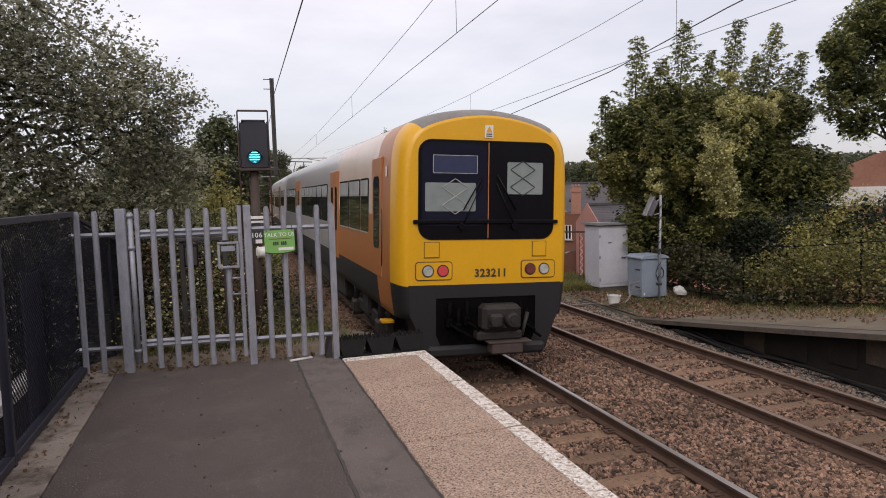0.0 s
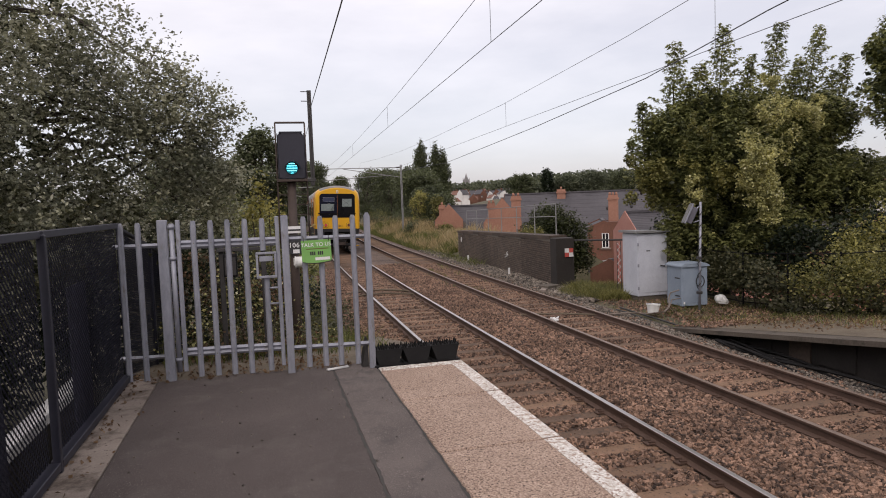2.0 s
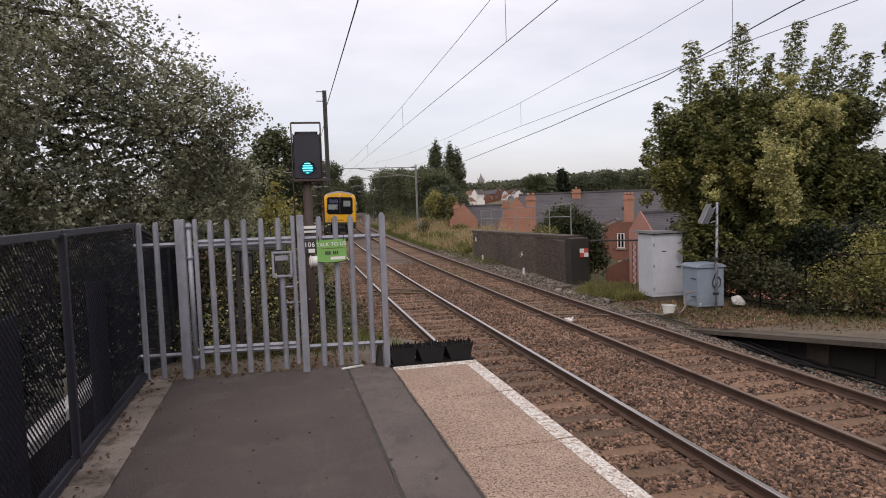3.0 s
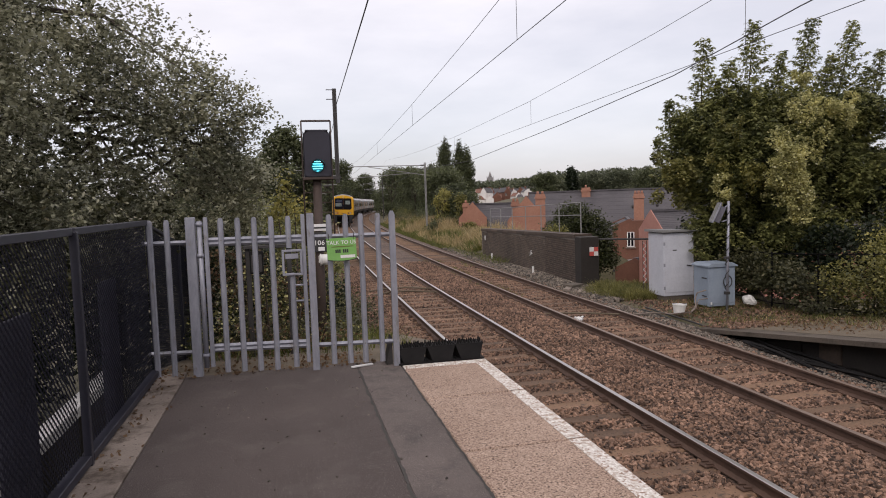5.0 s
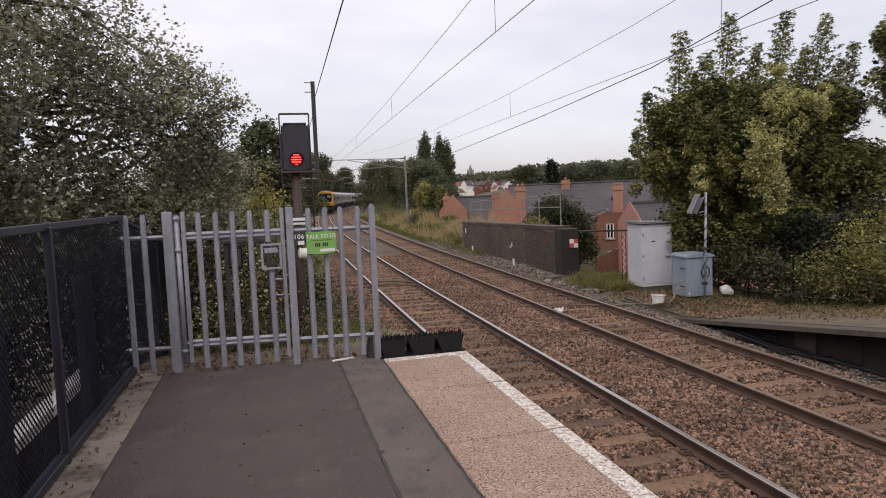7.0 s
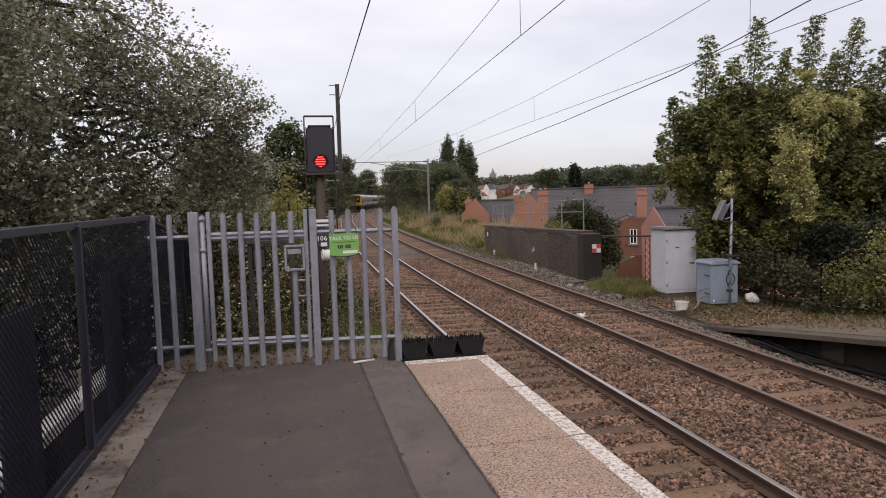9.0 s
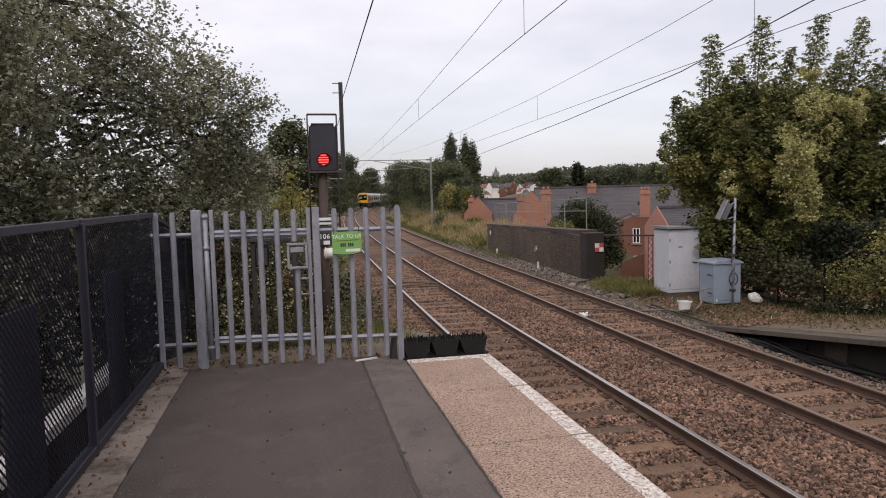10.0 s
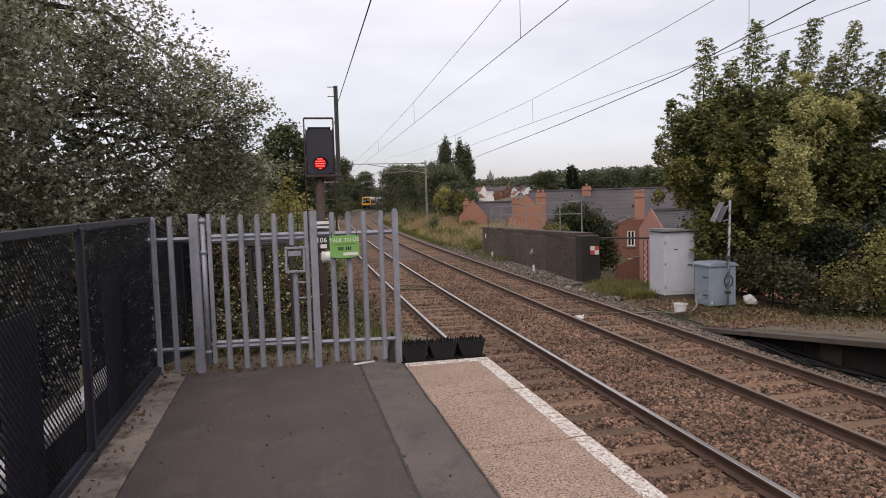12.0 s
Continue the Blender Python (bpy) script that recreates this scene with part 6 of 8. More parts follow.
def gabled(th, m, w, l, z0, eave, ridge, wall_mat, roof_mat, over=0.25, courses=14):
    """A gabled block: w across (x), l along (y); each roof side is one sheet stepped in courses."""
    bm = bmesh.new()
    prism(bm, [(-w / 2, z0), (w / 2, z0), (w / 2, eave), (0, ridge), (-w / 2, eave)], 0.05, l - 0.05, m)
    for y in (0, l - 0.05):
        prism(bm, [(-w / 2, z0), (w / 2, z0), (w / 2, eave + 0.16), (0, ridge + 0.16), (-w / 2, eave + 0.16)], y, y + 0.05, m)
    part("wall", bm, wall_mat, th)
    k = (ridge - eave) / (w / 2)
    for s in (-1, 1):
        top = []
        for i in range(courses):
            xa, xb = (w / 2 + over) * i / courses, (w / 2 + over) * (i + 1) / courses
            top += [(s * xa, ridge + 0.07 - k * xa), (s * xb, ridge + 0.083 - k * xb)]
        x = w / 2 + over
        bm = bmesh.new()
        prism(bm, top + [(s * x, ridge - 0.03 - k * x), (0, ridge - 0.03)], 0.06, l - 0.06, m)
        part("roof", bm, roof_mat, th)
    bm = bmesh.new()
    box(bm, (-0.12, 0.05, ridge + 0.04), (0.12, l - 0.05, ridge + 0.17), m)
    part("ridge", bm, roof_mat, th)


GROUP = "brick terrace below the line"


def row_of(a, b, name, label, w, eave, ridge, wall_mat, roof_mat, over=0.15):
    """A gabled house row with its ridge from a to b."""
    d = Vector((b[0] - a[0], b[1] - a[1], 0))
    th = empty(name, pose(a[0], a[1], 0, 0, 0, math.degrees(math.atan2(-d.x, d.y))), label, "house", GROUP)
    gabled(th, Matrix(), w, d.length, -7.4, eave, ridge, wall_mat, roof_mat, over)
    return th, d.length


def make_terrace():
    th, n = row_of((21.2, 58.6), (45.5, 47.0), "terraced_house_row", "terraced brick houses under one long slate roof with chimneys", 10.0, -2.2, 2.35, M["brick_dark"], M["slate"])
    for y, z in ((5.1, 2.85), (13.5, 2.9), (20.0, 2.9)):
        chimney(th, pose(0.3, y, 0), 0.6, 0.75, 1.0, z - 0.12, M["brick"], 3)
    for x, y in ((2.2, 3.5), (2.4, 5.8), (1.7, 9.0), (1.6, 11.0), (2.3, 16.0)):
        k = 2.35 - 4.55 / 5.0 * x
        bm = bmesh.new()
        rod(bm, (x, y, k), (x, y, k + 0.3), 0.1, seg=8)
        part("roof_vent", bm, M["dark_steel"], th)
    # rear wings, their gables towards the line
    th = empty("house_wing", pose(17.55, 49.0, 0, 0, 0, -20), "orange-brick rear wing with a bare gable and a tall chimney", "house", GROUP)
    gabled(th, Matrix(), 2.9, 8.5, -7.2, 0.15, 2.0, M["brick"], M["slate"], 0.08)
    chimney(th, pose(1.05, 0.45, 0), 0.72, 0.8, -0.4, 2.25, M["brick"], 2)
    chimney(th, pose(-0.85, 1.6, 0), 0.6, 0.6, 0.4, 1.75, M["brick"], 2)
    th = empty("house_wing", pose(14.7, 54.0, 0, 0, 0, -16), "low orange-brick rear wing with a short chimney", "house", GROUP)
    gabled(th, Matrix(), 2.3, 7.0, -7.2, 0.35, 1.65, M["brick"], M["slate"], 0.08)
    chimney(th, pose(-0.55, 0.5, 0), 0.5, 0.6, 0.2, 1.75, M["brick"], 1)
    row_of((15.4, 58.6), (19.6, 57.2), "house_wing", "slate-roofed terraced house between two brick gables", 5.4, -1.0, 1.5, M["brick"], M["slate"])
    th = empty("house_wing", pose(23.5, 44.3, 0, 0, 0, -26), "dull brick rear wing with a white window and chimney", "house", GROUP)
    gabled(th, Matrix(), 2.2, 6.0, -7.2, -0.35, 0.1, M["brick_dark"], M["slate"], 0.1)
    window(th, pose(0.1, 0, -1.7), 0.5, 1.05)
    chimney(th, pose(0.75, 0.5, 0), 0.85, 0.8, -1.4, 0.15, M["brick_dark"], 0)
    chimney(th, pose(0.85, 3.6, 0), 0.72, 0.7, -1.0, 2.05, M["brick"], 3)
    th = empty("garden_shed", pose(21.4, 41.2, 0, 0, 0, -62), "low outhouse with a grey corrugated roof", "shed")
    gabled(th, Matrix(), 3.2, 3.4, -6.8, -3.0, -2.5, M["brick_dark"], M["mast"], 0.2)
    th = empty("garden_shed", pose(19.2, 35.6, 0, 0, 0, -60), "low outhouse with a dark slate roof", "shed")
    gabled(th, Matrix(), 2.6, 3.0, -6.8, -2.4, -1.8, M["brick_dark"], M["slate"], 0.2)
    row_of((18.75, 33.0), (26.0, 32.0), "brick_house", "brick house with a pink gable and a grey slate roof", 3.4, -0.1, 1.0, M["brick_pink"], M["slate"])
    # half hidden behind the trees
    th = empty("brick_house", pose(28.6, 23.0, 0, 0, 0, -75), "orange-brick house with a white rendered band, half hidden by trees", "house", GROUP)
    gabled(th, Matrix(), 8.0, 9.0, -6.8, 1.9, 3.3, M["brick"], M["slate"], 0.3)
    bm = bmesh.new()
    box(bm, (-3.9, -0.06, 0.8), (3.9, -0.003, 1.7))
    part("render_band", bm, M["render_white"], th)


make_terrace()


def make_far_town():
    """Small houses on the slope, and the church."""
    rng = random.Random(21)
    for i in range(110):
        d = rng.uniform(390, 480)
        az = radians(rng.uniform(13.5, 24))
        x, y = d * math.sin(az), d * math.cos(az)
        g = ground_z(x, y)
        white = rng.random() < 0.8
        th = empty("distant_house", pose(x, y, g, 0, 0, rng.uniform(0, 180)), ("white rendered" if white else "brick") + " house with a pitched roof in the distant town", "house", "distant town")
        w, l = rng.uniform(4.0, 5.2), rng.uniform(5, 8)
        z = 2.0 + d * 0.0107 * rng.uniform(0.4, 1.45) - g
        gabled(th, Matrix(), w, l, -3, z - 1.9, z + rng.uniform(-0.5, 0.6), M["render_white" if white else "brick_dark"], M["slate" if rng.random() < 0.6 else "tile"], 0.3, 4)
        chimney(th, pose(0, 1.0, 0), 0.6, 0.6, z - 1.0, z + 0.9, M["brick_dark"], 2)
        window(th, pose(-1.2, 0, z - 4.2), 1.2, 1.3)
    th = empty("church", pose(253.7, 842, 14, 0, 0, 20), "pale stone church tower and spire on the skyline", "church")
    bm = bmesh.new()
    box(bm, (-3.2, -3.2, -6), (3.2, 3.2, 15.5), bevel=0.2)
    tower = part("tower", bm, M["church"], th)
    bm = bmesh.new()
    rod(bm, (0, 0, 15.5), (0, 0, 23.5), 2.6, 0.1, 8)
    part("spire", bm, M["church"], th)
    for s in (-1, 1):
        for q in (-1, 1):
            bm = bmesh.new()
            rod(bm, (s * 2.8, q * 2.8, 15.5), (s * 2.8, q * 2.8, 18), 0.5, 0.1, 6)
            part("pinnacle", bm, M["church"], tower)


make_far_town()


# ---- beyond the far track: brick wall, cabinets, clutter ----
def make_brick_wall():
    """Bridge parapet of dark engineering brick with a stone coping; bricks of the near face are pieces of their own."""
    a, b = Vector((9.62, 22.0, 0)), Vector((10.62, 37.2, 0))
    d = (b - a).normalized()
    h = math.atan2(-d.x, d.y)
    length = (b - a).length
    th = empty("brick_wall", pose(a.x, a.y, 0, 0, 0, math.degrees(h)), "soot-dark brick bridge wall with a worn coping beside the track", "wall")

    def top(y):
        return 0.72 - 0.022 * y
    bm = bmesh.new()
    prism(bm, [(0, -2.2), (length, -2.2), (length, top(length) - 0.16), (0, top(0) - 0.16)], 0.010, 0.55, Matrix(((0, 1, 0, 0), (1, 0, 0, 0), (0, 0, 1, 0), (0, 0, 0, 1))))
    part("core", bm, M["mortar"], th)
    n = 12
    for i in range(n):
        y0, y1 = length * i / n, length * (i + 1) / n
        bm = bmesh.new()
        prism(bm, [(y0 + 0.008, top(y0) - 0.155), (y1 - 0.008, top(y1) - 0.155), (y1 - 0.008, top(y1) - 0.03), (y0 + 0.008, top(y0) - 0.03)], -0.03, 0.62, Matrix(((0, 1, 0, 0), (1, 0, 0, 0), (0, 0, 1, 0), (0, 0, 0, 1))))
        part("coping_stone", bm, M["blue_brick"], th)
    bm = bmesh.new()
    box(bm, (0.0, 0, 0), (0.03, 0.225, 0.067))
    brick = bpy.data.meshes.new("brick")
    bm.to_mesh(brick)
    bm.free()
    brick.materials.append(M["blue_brick"])
    rng = random.Random(2)
    rest_v, rest_f = [], []
    base = np.array([v.co[:] for v in brick.vertices])
    polys = [list(p.vertices) for p in brick.polygons]
    count = 0
    z = -1.05
    row = 0
    while z < 0.5:
        y = 0.0 if row % 2 == 0 else -0.1175
        while y < length:
            ya = max(0.005, y)
            if z + 0.075 < top(ya) - 0.16 and ya + 0.225 < length:
                m = (rng.uniform(-0.003, 0.002), ya, z)
                if count < 300 and ya < 3.4:
                    ob = new("brick", brick)
                    ob.parent = th
                    ob.matrix_basis = Matrix.Translation(m)
                    count += 1
                else:
                    k = len(rest_v)
                    rest_v.extend((base + m).tolist())
                    rest_f.extend([[i + k for i in p] for p in polys])
            y += 0.235
        z += 0.077
        row += 1
    tagged(link("brickwork", raw_mesh("brickwork", rest_v, rest_f), M["brick_stuff"], th), kind="stuff")
    # end pier, black
    bm = bmesh.new()
    box(bm, (-0.02, -0.62, -2.2), (0.62, -0.01, 0.62), bevel=0.02)
    part("end_pier", bm, M["soot"], th, "soot-black end pier")
    # white marker plates at its foot and a white disc
    for y in (3.6, 10.8):
        bm = bmesh.new()
        box(bm, (-0.5, y, -1.1), (-0.42, y + 0.03, -0.72), bevel=0.004)
        tagged(part("marker_post", bm, M["white_paint"]), "short white marker post at the foot of the wall", "marker", "markers").matrix_basis = th.matrix_basis
    bm = bmesh.new()
    rod(bm, (-0.015, length - 0.9, -0.12), (0.0, length - 0.9, -0.12), 0.13, seg=18)
    part("white_disc", bm, M["white_paint"], th)
    bm = bmesh.new()
    rng = random.Random(8)
    for i in range(7):
        y, z = 5.6 + rng.uniform(-.25, .25), -0.35 + rng.uniform(-.1, .1)
        rod(bm, (-0.012, y, z), (-0.012, y + rng.uniform(-.3, .3), z + rng.uniform(-.12, .12)), 0.014, seg=4)
    part("chalk_scrawl", bm, M["white_paint"], th, "faded white scrawl")
    # railing over the coping
    rl = empty("railing", th.matrix_basis.copy(), "thin grey steel pipe railing above the brick wall", "railing")
    for i in range(7):
        y = 0.6 + i * (length - 1.0) / 6
        bm = bmesh.new()
        rod(bm, (0.45, y, top(y) - 0.1), (0.45, y, 1.78 - 0.022 * y), 0.022, seg=6)
        part("post", bm, M["mast"], rl)
    for dz in (0.0, -0.45):
        bm = bmesh.new()
        rod(bm, (0.45, 0.6, 1.78 + dz), (0.45, length - 0.4, 1.78 + dz - 0.022 * length), 0.016, seg=6)
        part("rail", bm, M["mast"], rl)
    # chequered sign on the pier
    s = empty("chequered_sign", pose(9.84, 21.32, -0.02) @ Matrix.Scale(0.86, 4), "square red and white chequered clearance sign on the wall's end", "sign")
    for i in range(2):
        for j in range(2):
            bm = bmesh.new()
            box(bm, (i * 0.18, -0.02, j * 0.17), (i * 0.18 + 0.178, 0.0, j * 0.17 + 0.168))
            part("square", bm, M["red_paint" if (i + j) % 2 == 0 else "white_paint"], s)
    bm = bmesh.new()
    rod(bm, (9.9, 21.7, 0.52), (14.5, 18.6, 0.50), 0.03, seg=6)
    tagged(part("handrail_pipe", bm, M["dark_steel"]), "dark pipe handrail running from the wall towards the cabinets", "railing")
    for (x, y, z, l, w, r, mt) in ((8.75, 20.6, -0.98, 1.3, 0.2, 62, "concrete"), (9.15, 21.1, -0.95, 0.9, 0.35, 40, "old_concrete")):
        bm = bmesh.new()
        box(bm, (-l / 2, -w / 2, -0.04), (l / 2, w / 2, 0.05), pose(x, y, z, 4, 3, r), bevel=0.01)
        tagged(part("concrete_slab", bm, M[mt]), "broken concrete slab lying by the wall's foot", "slab", "broken slabs")


make_brick_wall()


def make_cabinets():
    G = -0.96
    # tall cabinet
    th = empty("equipment_cabinet", pose(10.22, 17.3, G, 0, 0, -1), "tall pale grey trackside equipment cabinet with a pitched lid", "cabinet", "trackside cabinets")
    w, d, h = 0.94, 0.85, 1.84
    bm = bmesh.new()
    box(bm, (0, 0, 0.06), (w, d, h), bevel=0.012)
    part("body", bm, M["cabinet_grey"], th)
    bm = bmesh.new()
    box(bm, (0.03, 0.03, -0.2), (w - 0.03, d - 0.03, 0.08))
    part("plinth", bm, M["old_concrete"], th)
    bm = bmesh.new()
    prism(bm, [(-0.08, h + 0.03), (w + 0.1, h + 0.03), (w + 0.1, h + 0.055), (-0.08, h + 0.10)], -0.1, d + 0.08)
    part("lid", bm, M["mast"], th, "weathered sloping lid")
    bm = bmesh.new()
    box(bm, (0.02, 0.02, h - 0.02), (w - 0.02, d - 0.02, h + 0.04))
    part("gap_shadow", bm, M["dark_steel"], th)
    bm = bmesh.new()
    box(bm, (0.035, -0.012, 0.16), (w - 0.03, 0.004, h - 0.10), bevel=0.006)
    door = part("door", bm, M["cabinet_grey"], th)
    bm = bmesh.new()
    rod(bm, (0.70, -0.05, 0.92), (0.82, -0.05, 0.90), 0.014)
    rod(bm, (0.82, -0.012, 0.90), (0.82, -0.06, 0.90), 0.02)
    part("handle", bm, M["dark_steel"], door, "dark handle")
    for z in (0.25, 0.9, 1.5):
        bm = bmesh.new()
        box(bm, (0.0, -0.022, z), (0.05, -0.0, z + 0.09), bevel=0.004)
        part("hinge", bm, M["galvanised"], door)
    bm = bmesh.new()
    box(bm, (0.28, -0.016, 1.34), (0.40, -0.008, 1.37))
    part("label_bar", bm, M["text_dark"], door)
    # plastic barrier net tied to its side
    th = empty("barrier_net", pose(10.09, 18.2, G), "torn red and white plastic barrier net beside the tall cabinet", "barrier")
    for i in range(12):
        for k in (0, 1):
            bm = bmesh.new()
            z = 0.35 + 0.1 * i
            rod(bm, (0.0, 0, z + 0.1 * k), (0.12, 0.02, z + 0.1 * (1 - k)), 0.008, seg=4)
            part("strand", bm, M["red_paint" if (i + k) % 2 else "white_paint"], th)
    for x in (0.0, 0.12):
        bm = bmesh.new()
        rod(bm, (x, 0.01, -0.05), (x, 0.01, 1.6), 0.012, seg=5)
        part("stake", bm, M["rust_post"], th)
    # low box
    th = empty("equipment_box", pose(10.46, 15.55, G, 0, 0, -2), "low blue-grey trackside equipment box", "cabinet", "trackside cabinets")
    w, d, h = 0.76, 0.70, 1.03
    bm = bmesh.new()
    box(bm, (0, 0, 0.0), (w, d, h), bevel=0.012)
    part("body", bm, M["box_blue"], th)
    bm = bmesh.new()
    prism(bm, [(-0.04, h), (w + 0.04, h), (w + 0.04, h + 0.03), (w * 0.9, h + 0.09), (w * 0.1, h + 0.09), (-0.04, h + 0.03)], -0.05, d + 0.04)
    part("lid", bm, M["box_blue"], th)
    bm = bmesh.new()
    box(bm, (0.03, -0.01, 0.08), (w - 0.03, 0.004, h - 0.04), bevel=0.005)
    door = part("door", bm, M["box_blue"], th)
    for z in (0.25, 0.72):
        bm = bmesh.new()
        box(bm, (-0.012, 0.08, z), (0.0, 0.30, z + 0.03), bevel=0.003)
        part("louvre", bm, M["dark_steel"], th)
    bm = bmesh.new()
    box(bm, (0.05, -0.02, 0.06), (0.09, -0.008, 0.12))
    part("latch", bm, M["white_paint"], door)
    bm = bmesh.new()
    path = []
    for i in range(17):
        a = 2 * math.pi * i / 16
        path.append((Vector((0.53 + 0.12 * math.cos(a), -0.03, 0.64 + 0.15 * math.sin(a))), Vector((math.cos(a), 0, math.sin(a))), Vector((0, 1, 0))))
    sweep(bm, [(0.012 * math.cos(k * 1.2566), 0.012 * math.sin(k * 1.2566)) for k in range(5)], path)
    part("cable_loop", bm, M["cable"], th, "black cable loop")
    # post with a solar panel
    th = empty("solar_post", pose(10.78, 15.25, G), "thin steel post carrying a tilted solar panel box, wrapped in cable", "post")
    bm = bmesh.new()
    rod(bm, (0, 0, -0.2), (0.06, 0, 2.72), 0.032, seg=10)
    part("pole", bm, M["galvanised"], th)
    m = pose(-0.20, 0.02, 2.40, 0, 24, -24)
    for nm, lo, hi, mt in (("panel_frame", (-0.11, -0.2, -0.27), (-0.07, 0.2, 0.27), "galvanised"), ("panel_face", (-0.125, -0.18, -0.25), (-0.111, 0.18, 0.25), "mast"), ("panel_box", (-0.07, -0.13, -0.22), (0.08, 0.13, 0.2), "panel")):
        bm = bmesh.new()
        box(bm, lo, hi, m, bevel=0.006)
        part(nm, bm, M[mt], th)
    bm = bmesh.new()
    rod(bm, (-0.15, 0, 2.5), (0.05, 0, 2.62), 0.016)
    rod(bm, (-0.15, 0, 2.2), (0.05, 0, 2.25), 0.016)
    part("bracket", bm, M["galvanised"], th)
    bm = bmesh.new()
    prev = None
    for i in range(60):
        a = i * 0.75
        p = (0.045 * math.cos(a) + 0.022 * i / 26, 0.045 * math.sin(a), 0.4 + i * 0.036)
        if prev:
            rod(bm, prev, p, 0.010, seg=4)
        prev = p
    part("spiral_cable", bm, M["cable"], th, "black cable wound round the pole")
    for z in (0.35, 1.25):
        bm = bmesh.new()
        box(bm, (-0.06, -0.05, z), (0.07, 0.05, z + 0.07), bevel=0.01)
        part("clamp", bm, M["dark_steel"], th)
    # bucket
    bm = bmesh.new()
    segs = 16
    rows = []
    for r, z in ((0.13, 0.0), (0.17, 0.2), (0.185, 0.2), (0.185, 0.225), (0.165, 0.225), (0.12, 0.02)):
        rows.append([bm.verts.new((r * math.cos(2 * math.pi * i / segs), r * math.sin(2 * math.pi * i / segs) * 0.8, z)) for i in range(segs)])
    for r0, r1 in zip(rows, rows[1:]):
        for i in range(segs):
            bm.faces.new((r0[i], r0[(i + 1) % segs], r1[(i + 1) % segs], r1[i]))
    bm.faces.new(rows[0][::-1])
    bm.faces.new(rows[-1])
    ob = empty("bucket", pose(9.27, 15.0, -0.95, 0, 4, 0), "white plastic tub standing on the dirt", "bucket")
    part("tub", bm, M["plastic"], ob)
    bm = bmesh.new()
    for i in range(10):
        a, b = math.pi * i / 10, math.pi * (i + 1) / 10
        rod(bm, (0.18 * math.cos(a), -0.12 * math.sin(a), 0.24), (0.18 * math.cos(b), -0.12 * math.sin(b), 0.24), 0.006, seg=4)
    part("handle", bm, M["galvanised"], ob)
    # bag of rubbish
    bm = bmesh.new()
    bmesh.ops.create_icosphere(bm, subdivisions=3, radius=0.17)
    for v in bm.verts:
        v.co *= 1 + 0.35 * noise.noise(v.co * 6) + 0.12 * noise.noise(v.co * 17)
        v.co.z = max(-0.1, v.co.z * 0.85)
    tagged(part("rubbish_bag", bm, M["plastic"]), "crumpled white plastic bag in the weeds", "bag").matrix_basis = pose(11.55, 15.4, -0.84, 0, 10, 20)
    # hoses and cables on the ground
    cable_run("hose", [(8.25, 15.35, -0.96), (8.6, 15.15, -0.92), (9.1, 14.85, -0.93), (9.5, 14.85, -0.92), (9.8, 15.1, -0.86), (9.95, 15.35, -0.66), (10.1, 15.5, -0.56), (10.4, 15.58, -0.52)], 0.018, M["concrete"], "pale grey cable duct lying from the track to the box", "cables")
    cable_run("hose", [(9.6, 15.0, -0.93), (9.9, 15.2, -0.80), (10.1, 15.45, -0.74), (10.46, 15.6, -0.74)], 0.014, M["concrete"], "pale grey cable duct lying from the track to the box", "cables")
    for k, o in enumerate((1.36, 1.48, 1.60, 1.72)):
        rng = random.Random(k)
        pts = []
        for i in range(18):
            y = 2 + i * 0.85
            pts.append((xc(y) + GAP + o - 0.02 + rng.uniform(-.03, .03) + (0.25 if y > 11 else 0) * (y - 11) * 0.15, y, BED - 0.02 + 0.03 * k + rng.uniform(-.015, .015)))
        cable_run("lineside_cable", pts, 0.022, M["cable"], "black cable lying beside the far track", "cables")
    bm = bmesh.new()
    rng = random.Random(3)
    for i in range(5):
        rod(bm, (rng.uniform(-.12, .12), rng.uniform(-.05, .05), 0.03), (rng.uniform(-.12, .12), rng.uniform(-.05, .05), 0.10), 0.04, 0.02, 6)
    tagged(part("rag", bm, M["white_paint"]), "pale scrap of rubbish lying on the rail", "rubbish").matrix_basis = pose(6.62, 14.98, RAIL - 0.06, 0, 0, 20)


make_cabinets()
cable_run("crossing_cable", [(2.6, 23.3, -1.02), (3.3, 23.6, -0.99), (3.9, 23.5, -0.98), (4.8, 22.75, -1.0), (5.3, 22.3, -1.05)], 0.03, M["dirt"], "dusty cable crossing between the rails", "cables")
cable_run("crossing_cable", [(2.6, 22.3, -1.02), (3.3, 22.6, -0.99), (3.8, 22.5, -0.98), (4.6, 22.05, -1.0), (5.3, 21.6, -1.05)], 0.03, M["dirt"], "dusty cable crossing between the rails", "cables")
cable_run("crossing_cable", [(6.2, 16.7, -1.03), (6.74, 16.4, -0.99), (7.3, 16.1, -0.98), (7.9, 15.7, -0.99), (8.3, 15.4, -0.98)], 0.022, M["dirt"], "dusty cable crossing between the rails", "cables")


